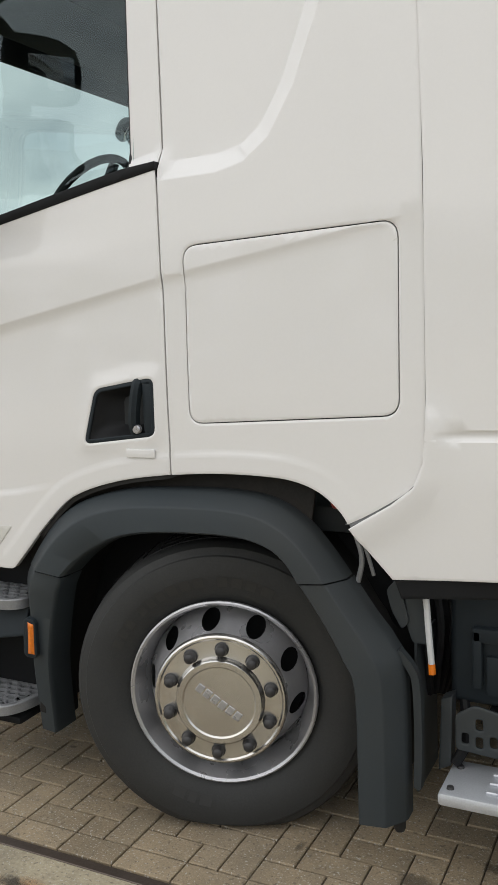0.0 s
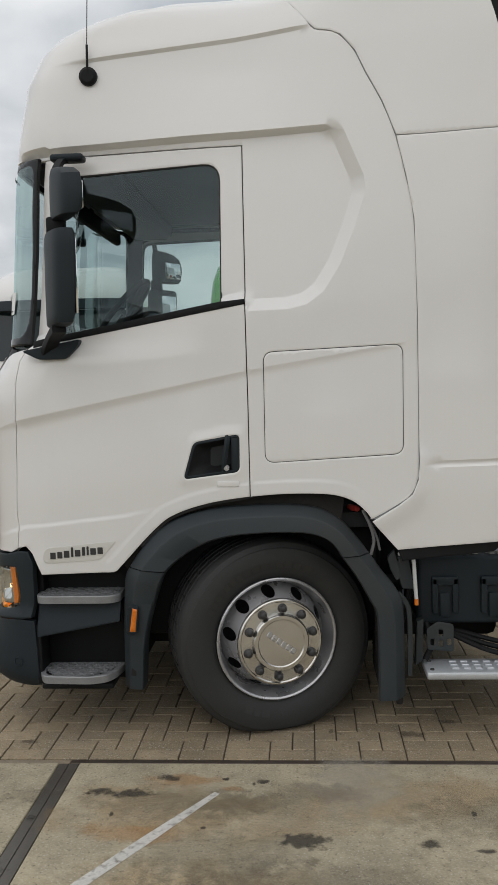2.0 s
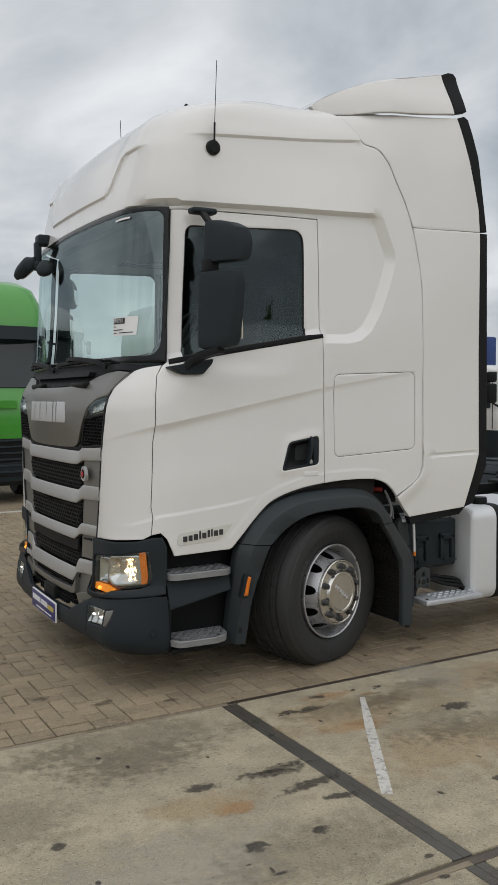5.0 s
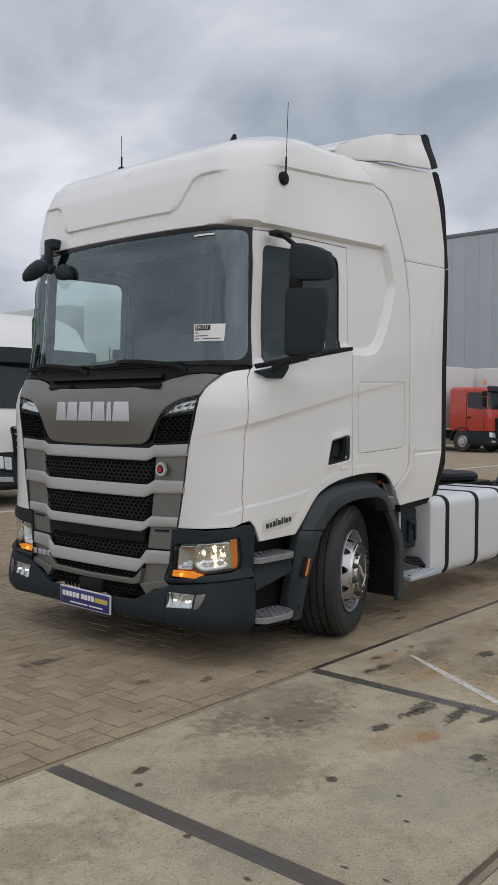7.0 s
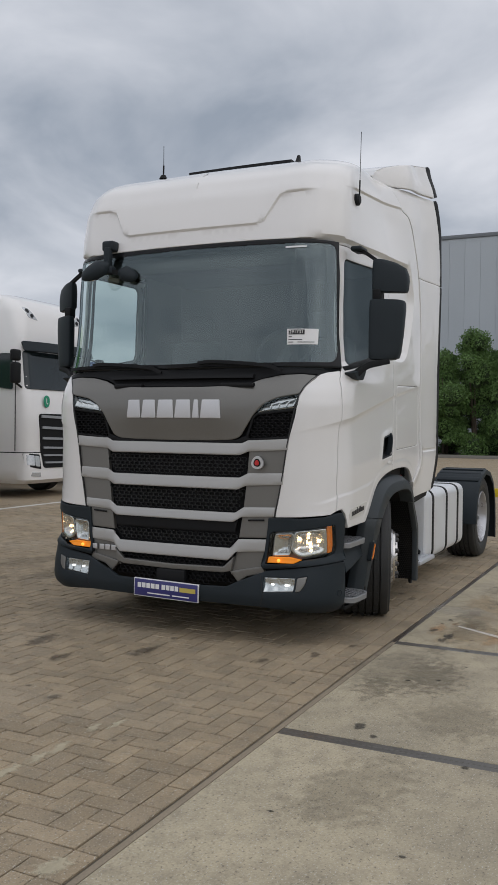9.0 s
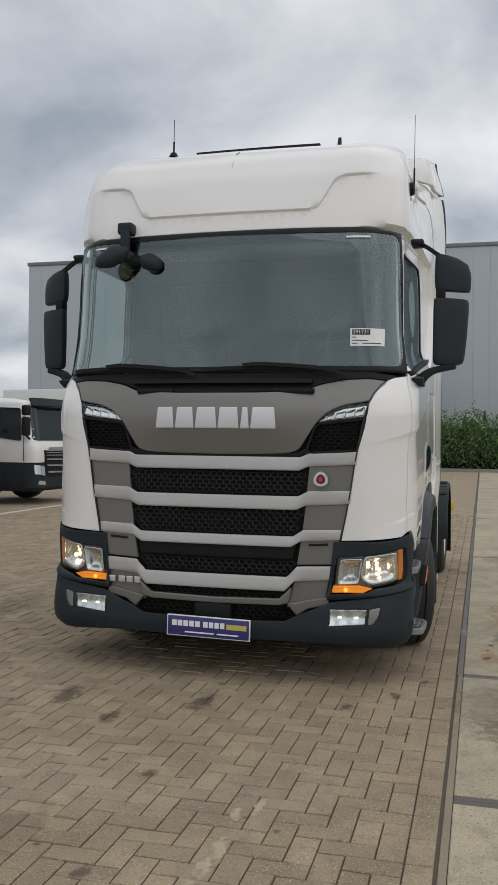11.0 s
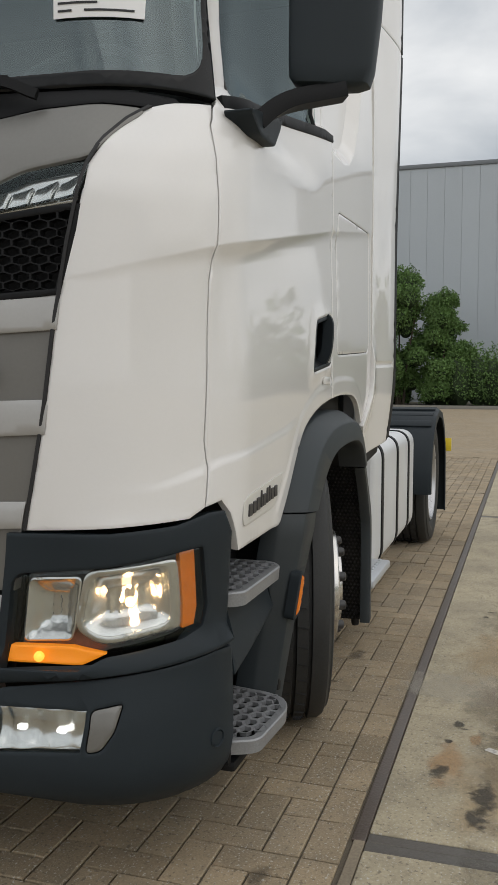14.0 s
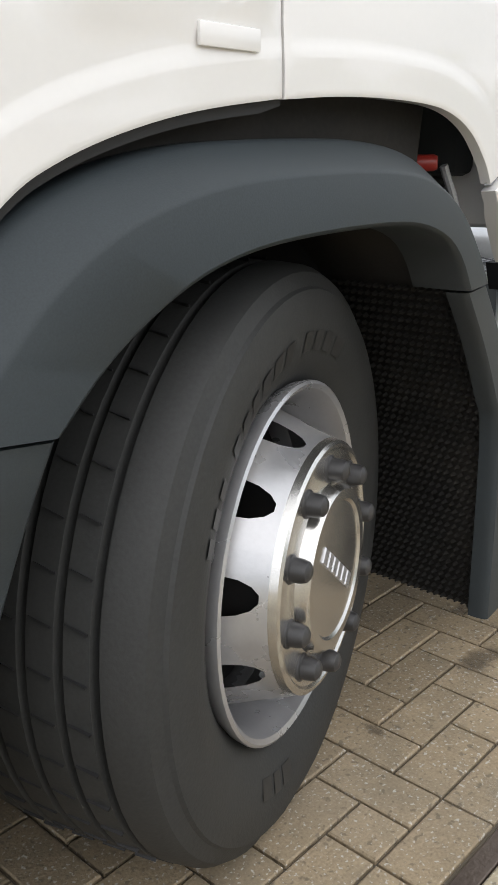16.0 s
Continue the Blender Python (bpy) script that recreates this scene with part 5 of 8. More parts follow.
# ---- wheels ----
def wheel(name, at, steer, label, dish=0.0, rad=0.498, width=0.334):
    m = pose(*at, 0, 0, steer)
    hub = new(name)
    hub.matrix_world = m
    hub.parent = truck
    tagged(hub, label=label)
    h = width / 2 + 0.016
    b = bmesh.new()
    prof = [(0.287, -h + 0.05), (0.300, -h + 0.03), (0.312, -h + 0.021), (0.335, -h + 0.006), (0.365, -h - 0.005), (0.40, -h - 0.011), (0.435, -h - 0.008), (0.452, -h - 0.004), (0.456, -h + 0.002), (0.478, -h + 0.012), (0.490, -h + 0.03)]
    ribs = [-0.108, -0.056, 0.0, 0.056, 0.108]
    for g in ribs:
        rr = rad - 0.006 * (g / 0.15) ** 2
        prof += [(rr - 0.001, g - 0.0075), (rr - 0.004, g - 0.006), (rr - 0.018, g - 0.0045), (rr - 0.018, g + 0.0045), (rr - 0.004, g + 0.006), (rr - 0.001, g + 0.0075)]
    prof += [(0.490, h - 0.03), (0.478, h - 0.012), (0.45, h), (0.39, h + 0.01), (0.33, h), (0.287, h - 0.025)]
    lathe(b, prof, 72, close=True)
    for v in b.verts:
        low_z = -at[2] + 0.022
        if v.co.z < low_z:
            v.co.z = low_z - (low_z - v.co.z) * 0.42
    tyre = finish("tyre", b, RUBBER, hub, sharp=28)
    b = bmesh.new()
    for k in range(46):
        a = 2 * math.pi * k / 46
        for g, w in ((-0.082, 0.056), (-0.028, 0.058), (0.028, 0.058), (0.082, 0.056)):
            vs = box(b, (g - w / 2 + 0.012, -0.0012, rad - 0.004), (g + w / 2 - 0.012, 0.0012, rad + 0.0012))
            for v in vs:
                x, y, z = v.co
                c = Matrix.Rotation(radians(90), 4, "Z") @ Vector((x - g, y, z))
                v.co = Matrix.Rotation(a, 4, "Y") @ Vector((c.x + (x - g) * 0.25, c.y + g, z))
    tagged(finish("sipe", b, SEAL, tyre, smooth=False), kind="stuff")
    for k, (a0, a1) in enumerate([(112, 118), (104, 109), (97, 102), (90, 95), (78, 83), (71, 76), (64, 69), (58, 62), (52, 56), (46, 50), (36, 40), (30, 34), (24, 28), (292, 298), (286, 290), (278, 284)]):
        ring = []
        b = bmesh.new()
        for rr, yy in ((0.355, -h - 0.0035), (0.388, -h - 0.0115)):
            ring.append([b.verts.new((rr * math.cos(radians(180 - a)), yy, rr * math.sin(radians(180 - a)))) for a in (a0, (a0 + a1) / 2, a1)])
        for q in range(2):
            b.faces.new((ring[0][q], ring[0][q + 1], ring[1][q + 1], ring[1][q]))
        finish("lettering_bar", b, material("moulded_rubber", (0.024, 0.024, 0.024), 0.5, grain=0.1) if "moulded_rubber" not in bpy.data.materials else bpy.data.materials["moulded_rubber"], tyre, smooth=False)
    h = width / 2
    # rim: outer flange, deep dish with ten holes, hub face
    b = bmesh.new()
    y0 = -h
    lathe(b, [(0.286, y0 + 0.10), (0.289, y0 + 0.03), (0.302, y0 + 0.008), (0.306, y0 - 0.008), (0.305, y0 - 0.013), (0.300, y0 - 0.016), (0.292, y0 - 0.011), (0.280, y0 + 0.02), (0.268, y0 + 0.075), (0.262, y0 + 0.115), (0.258, y0 + 0.14), (0.25, y0 + 0.2)], 60)
    rim = finish("rim", b, STEEL, hub, "silver steel wheel rim with round holes")
    sg = dish
    cone = [(0.264, y0 + 0.09), (0.257, y0 + 0.07), (0.214, y0 - 0.014 + sg), (0.211, y0 - 0.027 + sg), (0.206, y0 - 0.031 + sg), (0.201, y0 - 0.031 + sg), (0.196, y0 - 0.027 + sg)]
    # ring with holes
    b = bmesh.new()
    ab = lambda u, r: (Vector((r * math.cos(u), ramp(r, sorted(cone)), r * math.sin(u))))
    n = 10
    for k in range(n):
        u0 = 2 * math.pi * k / n + 0.46
        w = math.pi / n
        hole = [(0.10 * math.cos(t), 0.2385 + 0.0205 * math.sin(t)) for t in np.linspace(0, 2 * math.pi, 15)[:-1]]
        pl = [(-w, 0.214), (w, 0.214), (w, 0.264), (-w, 0.264)]
        sc = 0.239
        sheet(b, lambda a, r, u0=u0: ab(u0 + a / sc, r), [(a * sc, r) for a, r in pl], [[(a * 0.031 / 0.10, r) for a, r in hole]], 0.02, 0.0, 0.003, 0.0)
    bmesh.ops.remove_doubles(b, verts=b.verts, dist=0.0008)
    finish("wheel_disc", b, STEEL, hub, "silver wheel disc with ten round holes")
    b = bmesh.new()
    lathe(b, sorted(cone[2:], reverse=True) + [(0.143, y0 - 0.028 + sg), (0.138, y0 - 0.03 + sg)], 48)
    finish("bolt_ring", b, CHROME, hub)
    b = bmesh.new()
    lathe(b, [(0.144, y0 - 0.026 + sg), (0.140, y0 - 0.044 + sg), (0.134, y0 - 0.05 + sg), (0.118, y0 - 0.05 + sg), (0.113, y0 - 0.046 + sg), (0.0, y0 - 0.047 + sg)], 40)
    cap = finish("hub_cap", b, CHROME, hub, "brushed steel hub cap")
    for k in range(6):
        b = bmesh.new()
        box(b, (-0.085 + k * 0.029, y0 - 0.0495 + sg, -0.014), (-0.062 + k * 0.029, y0 - 0.044 + sg, 0.014), 0.002, 1, Matrix.Rotation(radians(38), 4, "Y"))
        finish("lettering_bar", b, STEEL, cap)
    nut_prof = [(0.0, -0.035), (0.010, -0.0335), (0.016, -0.029), (0.0185, -0.02), (0.0195, -0.006), (0.023, -0.004), (0.024, 0.0)]
    for k in range(10):
        u = 2 * math.pi * k / 10 + 0.24
        bb = bmesh.new()
        lathe(bb, nut_prof, 12, Matrix.Translation((0.1675 * math.cos(u), y0 - 0.026 + sg, 0.1675 * math.sin(u))))
        finish("wheel_nut", bb, NUT, hub)
    b = bmesh.new()
    lathe(b, [(0.0, y0 + 0.12), (0.25, y0 + 0.12), (0.26, y0 + 0.25), (0.0, y0 + 0.3)], 24)
    finish("brake_drum", b, BLACK, hub)
    return hub


STEER = 18.0
wheel("front_wheel", (0.058, -1.0, 0.468), STEER, "steered front wheel with black tyre and silver rim", -0.035)
wheel("front_wheel", (-0.058, 1.0, 0.468), 180 + STEER, "steered front wheel with black tyre and silver rim", -0.035)
REAR_X = 3.85
wheel("rear_wheel", (REAR_X, -1.03, 0.47), 0, "twin rear wheel under a dark mudguard", 0.16)
wheel("rear_wheel", (REAR_X, 1.03, 0.47), 180, "twin rear wheel under a dark mudguard", 0.16)

# ---- side deflectors and roof spoiler ----
DEFL_UP = [(0.195, 3.532), (0.256, 3.475), (0.316, 3.40), (0.355, 3.357), (0.425, 3.341), (0.47, 3.318), (0.536, 3.24), (0.585, 3.136), (0.656, 3.004), (0.717, 2.848), (1.256, 2.852), (1.24, 3.0), (1.145, 3.35), (1.068, 3.595), (0.6, 3.575)]
DEFL_LOW = [(0.718, 2.838), (0.761, 2.66), (0.795, 2.467), (0.806, 2.02), (0.806, 1.342), (0.799, 1.25), (0.771, 1.182), (0.706, 1.13), (0.582, 1.055), (0.70, 0.918), (1.158, 0.957), (1.277, 1.32), (1.27, 2.0), (1.258, 2.842)]
for side in (-1, 1):
    fl = (lambda q: q) if side < 0 else flip

    def dsurf(x, z):
        w = wide(x, z) if z < 3.3 else max(wide(x, z), 1.20)
        w = ramp(z, [(0.9, 1.225), (1.2, 1.242), (2.8, 1.24), (3.3, 1.226), (3.5, 1.212), (3.6, 1.20)])
        front_w = wide(x, z)
        k = ease(0.3, 0.85, x) if z > 2.9 else 1
        lip = 0.014 * (1 - ease(0.0, 0.09, edge_dist([(0.57, 1.03), (0.71, 1.12), (0.80, 1.2), (0.815, 1.34)], (x, z), False))) if z < 1.45 else 0
        seam = -0.008 * (1 - ease(0.004, 0.016, abs(z - (1.322 + (x - 0.8) * 0.03)))) * ease(0.82, 0.9, x) if x > 0.8 else 0
        return Vector((x, -(front_w + (w - front_w) * k) - ramp(z, [(2.0, 0.03), (2.85, 0.05), (3.6, 0.09)]) * ease(0.75, 1.25, x) - lip - seam, z))
    dd = part("side_deflector", fl(sheet(bmesh.new(), dsurf, inset(dense(DEFL_LOW, 0.04), -0.0028), (), 0.04, 0.03, lines=[([(0.81, 1.322), (1.27, 1.336)], (-0.016, -0.008, 0.0, 0.008, 0.016)), ([(0.57, 1.03), (0.71, 1.12), (0.80, 1.2), (0.815, 1.34)], (-0.02, -0.05, -0.09))])), PAINT, truck, "white lower cab side deflector")
    part("rubber_edge", fl(sheet(bmesh.new(), dsurf, [(1.162, 0.955), (1.283, 1.318), (1.276, 2.0), (1.264, 2.842), (1.325, 2.842), (1.35, 2.0), (1.352, 1.24), (1.235, 0.975)], (), 0.04, 0.04)), BLACK, dd)
    dd = part("side_deflector", fl(sheet(bmesh.new(), dsurf, inset(dense(DEFL_UP, 0.04), -0.0028), (), 0.04, 0.03)), PAINT, truck, "white upper cab side deflector")
    part("rubber_edge", fl(sheet(bmesh.new(), dsurf, [(1.262, 2.855), (1.246, 3.0), (1.151, 3.35), (1.073, 3.60), (1.12, 3.615), (1.15, 3.595), (1.23, 3.35), (1.295, 3.0), (1.322, 2.855)], (), 0.04, 0.04)), BLACK, dd)
    b = sheet(bmesh.new(), lambda x, z: Vector((x, -1.215, z)), [(0.70, 0.915), (1.15, 0.952), (1.235, 0.972), (1.15, 0.90), (0.72, 0.86)], (), 0.05, 0.04)
    part("deflector_skirt", fl(b), BLACK, truck)

# roof spoiler: a wedge across the roof with sides
bm = bmesh.new()
spo_side = lambda x, z: Vector((x, -1.225 - 0.055 * ease(0.7, 1.1, x) + 0.06 * ease(3.62, 3.9, z) + 0.22 * (1 - ease(0.1, 0.62, x)) ** 1.5, z))
SPOS = [(0.06, 3.60), (0.14, 3.66), (0.24, 3.708), (0.37, 3.752), (0.61, 3.812), (0.80, 3.855), (0.975, 3.888), (1.035, 3.618), (0.62, 3.583), (0.3, 3.553), (0.1, 3.555)]
sheet(bm, spo_side, SPOS, (), 0.04, 0.03)
mirrored(bm)
rows = [[Vector((x, -spo_side(x, z).y * k, z + 0.02 * (1 - k * k))) for k in np.linspace(-1, 1, 15)] for x, z in SPOS[:7]]
gv = [[bm.verts.new(p) for p in r] for r in rows]
for r, q in zip(gv, gv[1:]):
    for k in range(len(r) - 1):
        bm.faces.new((r[k], r[k + 1], q[k + 1], q[k]))
# black filler added under the spoiler to block the sky behind its gap
fb = bmesh.new()
box(fb, (0.4, -1.04, 3.45), (1.05, 1.04, 3.60), 0.02)
part("spoiler_base", fb, BLACK, truck)
spoiler = part("roof_spoiler", bm, PAINT, truck, "white roof air spoiler")
bm = bmesh.new()
sheet(bm, spo_side, [(0.981, 3.889), (1.038, 3.62), (1.14, 3.65), (1.095, 3.885), (1.07, 3.908), (1.03, 3.908)], (), 0.03, 0.04)
part("rubber_edge", bm.copy(), BLACK, spoiler)
part("rubber_edge", flip(bm), BLACK, spoiler)

# ---- mirrors ----
for side in (-1, 1):
    fl = (lambda q: q) if side < 0 else flip
    b = bmesh.new()

    def housing(levels):
        """A mirror housing lofted upwards: (z, inner y, outer y, front x, depth), its outer end swept back."""
        g = []
        for z, yi, yo, xf, dp in levels:
            row = []
            for k in range(28):
                a = 2 * math.pi * k / 28
                cx, cy = math.cos(a), math.sin(a)
                sx, sy = math.copysign(abs(cx) ** 0.42, cx), math.copysign(abs(cy) ** 0.34, cy)
                y = (yi + yo) / 2 + (yi - yo) / 2 * sy
                bulge = 0.016 * (1 - sy * sy) if cx < 0 else 0
                row.append(b.verts.new((xf + dp / 2 + dp / 2 * sx - bulge - 0.55 * (y - yi), y, z)))
            g.append(row)
        for r, q in zip(g, g[1:]):
            for k in range(28):
                b.faces.new((r[k], r[(k + 1) % 28], q[(k + 1) % 28], q[k]))
        b.faces.new(list(reversed(g[0])))
        b.faces.new(g[-1])

    housing([(2.005, -1.33, -1.455, -0.905, 0.05), (2.01, -1.32, -1.475, -0.92, 0.07), (2.022, -1.312, -1.498, -0.928, 0.082), (2.06, -1.31, -1.508, -0.93, 0.09), (2.20, -1.31, -1.522, -0.93, 0.096), (2.36, -1.31, -1.532, -0.928, 0.096), (2.415, -1.312, -1.532, -0.924, 0.09), (2.432, -1.316, -1.525, -0.918, 0.08), (2.437, -1.325, -1.505, -0.905, 0.06)])
    housing([(2.49, -1.335, -1.52, -0.872, 0.05), (2.495, -1.325, -1.535, -0.884, 0.075), (2.515, -1.318, -1.542, -0.89, 0.09), (2.58, -1.316, -1.545, -0.892, 0.10), (2.64, -1.316, -1.542, -0.89, 0.10), (2.69, -1.318, -1.525, -0.886, 0.092), (2.715, -1.32, -1.47, -0.878, 0.075), (2.725, -1.325, -1.40, -0.868, 0.05)])
    for v in b.verts:
        if v.co.z > 2.6:
            v.co.z -= 0.16 * max(0.0, -1.40 - v.co.y)
    mir = part("mirror", fl(b), PLASTIC, truck, "dark grey two-part door mirror on arms")
    b = bmesh.new()
    box(b, (-0.895, -1.385, 2.42), (-0.81, -1.325, 2.51), 0.014)
    part("mirror_link", fl(b), BLACK, mir)
    b = bmesh.new()
    sweep(b, smooth_path([(-0.955, -1.235, 1.90), (-0.93, -1.265, 1.935), (-0.90, -1.31, 1.965), (-0.865, -1.38, 1.985), (-0.835, -1.44, 2.0)]), [(-0.03, -0.022), (0.03, -0.022), (0.034, 0.0), (0.026, 0.022), (-0.026, 0.022), (-0.034, 0.0)])
    part("mirror_arm", fl(b), BLACK, mir, "lower mirror arm")
    b = bmesh.new()
    sweep(b, smooth_path([(-0.84, -1.20, 2.80), (-0.845, -1.25, 2.785), (-0.85, -1.32, 2.735), (-0.845, -1.38, 2.69)]), [(-0.016, -0.012), (0.016, -0.012), (0.016, 0.012), (-0.016, 0.012)])
    part("mirror_arm", fl(b), BLACK, mir, "upper mirror arm")
    b = bmesh.new()
    sheet(b, lambda x, z: Vector((x, -1.262, z)), rounded([(-1.075, 1.905), (-0.79, 1.955), (-0.80, 1.925), (-0.86, 1.862), (-0.99, 1.862)], 0.02), (), 0.04, 0.07)
    part("mirror_foot", fl(b), PLASTIC, mir)
    b = bmesh.new()
    box(b, (-0.905, -1.245, 2.79), (-0.745, -1.16, 2.826), 0.016, 3)
    part("mirror_top_mount", fl(b), PLASTIC, mir)
    for z0, z1, xg in ((2.06, 2.39, -0.836), (2.52, 2.64, -0.795)):
        b = bmesh.new()
        box(b, (xg - 0.004, -1.50, z0), (xg + 0.006, -1.345, z1), 0.002)
        for v in b.verts:
            v.co.x -= 0.55 * (v.co.y + 1.31)
        part("mirror_glass", fl(b), MIRROR, mir)
# front mirror pair high on the far corner
def leaf_pod(root, tip, wide_, thick, droop):
    """A pointed mirror cap from root to tip: full near the root, its back rounded, its glass side flat and facing down."""
    b = bmesh.new()
    root, tip = Vector(root), Vector(tip)
    ax = (tip - root).normalized()
    sd = ax.cross(Vector(droop)).normalized()
    up = sd.cross(ax).normalized()
    rings = []
    for k in range(13):
        u = k / 12
        w = wide_ * (0.35 + 0.65 * ease(0.0, 0.3, u)) * (1 - u ** 3.2) ** 0.5 + 0.004
        h = thick * (0.5 + 0.5 * ease(0.0, 0.3, u)) * (1 - u ** 2.6) ** 0.5 + 0.003
        row = []
        for j in range(16):
            a_ = 2 * math.pi * j / 16
            y, z = math.cos(a_), math.sin(a_)
            row.append(b.verts.new(root + (tip - root) * u + sd * w * math.copysign(abs(y) ** 0.7, y) - up * h * (z if z > 0 else 0.3 * z)))
        rings.append(row)
    for r, q in zip(rings, rings[1:]):
        for j in range(16):
            b.faces.new((r[j], r[(j + 1) % 16], q[(j + 1) % 16], q[j]))
    b.faces.new(list(reversed(rings[0])))
    b.faces.new(rings[-1])
    bmesh.ops.recalc_face_normals(b, faces=b.faces)
    glass_ = bmesh.new()
    low = root + (tip - root) * 0.5 + up * (thick * 0.3 + 0.004)
    m_ = Matrix((sd, ax, up)).transposed().to_4x4()
    m_.translation = low
    vs_ = [glass_.verts.new(m_ @ Vector((wide_ * 0.72 * math.cos(t_), (tip - root).length * 0.36 * math.sin(t_), 0))) for t_ in np.linspace(0, 2 * math.pi, 25)[:-1]]
    glass_.faces.new(vs_)
    bmesh.ops.extrude_face_region(glass_, geom=glass_.faces[:])
    for v in glass_.verts[:24]:
        v.co -= up * 0.006
    bmesh.ops.recalc_face_normals(glass_, faces=glass_.faces)
    return b, glass_


bm = bmesh.new()
box(bm, (-1.265, 0.64, 2.865), (-1.17, 0.745, 2.945), 0.018, 3)
box(bm, (-1.285, 0.655, 2.70), (-1.235, 0.715, 2.89), 0.012, 2)
box(bm, (-1.30, 0.625, 2.68), (-1.225, 0.72, 2.745), 0.02, 3)
fm = part("front_mirror", bm, PLASTIC, truck, "dark front mirror pair on a square post")
for root, tip, wd, th, droop in (((-1.27, 0.66, 2.745), (-1.385, 0.84, 2.632), 0.07, 0.075, (1.0, 0.1, -0.75)), ((-1.265, 0.575, 2.69), (-1.235, 0.43, 2.64), 0.062, 0.055, (1.0, 0.1, -0.7))):
    cap, pane_ = leaf_pod(root, tip, wd, th, droop)
    pod_ = part("mirror_pod", cap, PLASTIC, fm)
    part("mirror_glass", pane_, MIRROR, pod_)
bm = bmesh.new()
sweep(bm, smooth_path([(-1.262, 0.66, 2.71), (-1.27, 0.62, 2.695), (-1.268, 0.57, 2.685), (-1.26, 0.53, 2.675)]), [(-0.017, -0.017), (0.017, -0.017), (0.017, 0.017), (-0.017, 0.017)])
part("mirror_stalk", bm, BLACK, fm)

# ---- antennas ----
bm = bmesh.new()
lathe(bm, [(0, -0.03), (0.03, -0.03), (0.043, -0.02), (0.045, 0.02)], 20, Matrix.Translation((-0.725, -1.14, 3.199)))
tube(bm, [(-0.725, -1.165, 3.2), (-0.722, -1.166, 3.34)], 0.006)
tube(bm, [(-0.722, -1.166, 3.34), (-0.705, -1.166, 3.70)], 0.0022, 6)
part("side_antenna", bm, BLACK, truck, "thin black whip antenna on a round base")
bm = bmesh.new()
tube(bm, [(-0.63, 0.58, 3.58), (-0.63, 0.578, 3.68)], 0.007)
tube(bm, [(-0.63, 0.578, 3.68), (-0.635, 0.575, 3.84)], 0.0025, 6)
lathe(bm, [(0.0, 0.03), (0.02, 0.028), (0.035, 0.0)], 14, Matrix.Translation((-0.63, 0.58, 3.57)) @ Matrix.Rotation(radians(90), 4, "X"))
part("roof_antenna", bm, BLACK, truck)
bm = bmesh.new()
extrude(bm, [(0, 0), (0.09, 0), (0.07, 0.075), (0.055, 0.08)], 0.02, Matrix.Translation((-0.72, -0.64, 3.525)) @ Matrix.Rotation(radians(90), 4, "X"))
part("fin_antenna", bm, BLACK, truck)
bm = bmesh.new()
sweep(bm, [(-0.2, y, 3.668 + 0.004 * (1 - (y / 0.5) ** 2)) for y in np.linspace(-0.45, 0.5, 12)], [(-0.16, -0.07), (0.16, -0.07), (0.14, 0.02), (-0.14, 0.02)])
part("roof_hatch_edge", bm, BLACK, truck)

# ---- number board on the bumper ----
BLUE = material("blue_number_board", (0.035, 0.035, 0.16), 0.35, grain=0.05)
bm = bmesh.new()
plate_m = Matrix.Translation((-1.452, 0.015, 0.329)) @ Matrix.Rotation(radians(1.0), 4, "X")
box(bm, (-0.012, -0.265, -0.06), (0.0, 0.265, 0.06), 0.004, m=plate_m)
board = part("dealer_board", bm, BLUE, truck, "blue dealer board with pale word bars")
for name, mat_, bars in (("word_bar", PAPER, [(0.235, 0.205, 0.0, 0.035), (0.198, 0.168, 0.0, 0.035), (0.16, 0.13, 0.0, 0.035), (0.122, 0.09, 0.0, 0.035), (0.082, 0.052, 0.0, 0.035), (0.03, 0.0, 0.0, 0.035), (-0.008, -0.036, 0.0, 0.035), (-0.044, -0.072, 0.0, 0.035), (-0.08, -0.108, 0.0, 0.035), (0.15, -0.04, -0.04, -0.032), (-0.06, -0.2, -0.04, -0.032)]), ("yellow_field", material("yellow_print", (0.55, 0.45, 0.1), 0.4, grain=0.03), [(-0.12, -0.25, -0.002, 0.03)])):
    for y1, y0, z0, z1 in bars:
        bm = bmesh.new()
        box(bm, (-0.0145, y0, z0), (-0.009, y1, z1), m=plate_m)
        part(name, bm, mat_, board)
bm = bmesh.new()
box(bm, (-0.014, -0.265, -0.06), (0.0, 0.265, 0.06), 0.002, m=plate_m @ Matrix.Translation((0.006, 0, 0)) @ Matrix.Diagonal((0.9, 1.025, 1.1, 1)))
part("board_rim", bm, PAPER, board)

# ---- cab interior ----
bm = bmesh.new()
box(bm, (-1.16, -1.1, 1.35), (-0.82, 1.1, 1.86), 0.08, 3)
box(bm, (-1.0, -0.95, 1.75), (-0.72, -0.15, 1.98), 0.07, 3)
box(bm, (-1.05, -1.08, 1.0), (0.7, 1.08, 1.08), 0.01)
part("dashboard", bm, INTERIOR, truck, "dark dashboard")
bm = bmesh.new()
wm = Matrix.Translation((-0.72, -0.58, 2.12)) @ Matrix.Rotation(radians(-50), 4, "Y")
n = 28
ring = [wm @ Vector((0.22 * math.cos(2 * math.pi * k / n), 0.22 * math.sin(2 * math.pi * k / n), 0)) for k in range(n + 1)]
tube(bm, ring, 0.016)
tube(bm, [wm @ Vector((-0.2, 0, 0)), wm @ Vector((0, 0, -0.04)), wm @ Vector((0.2, 0.0, 0))], 0.02)
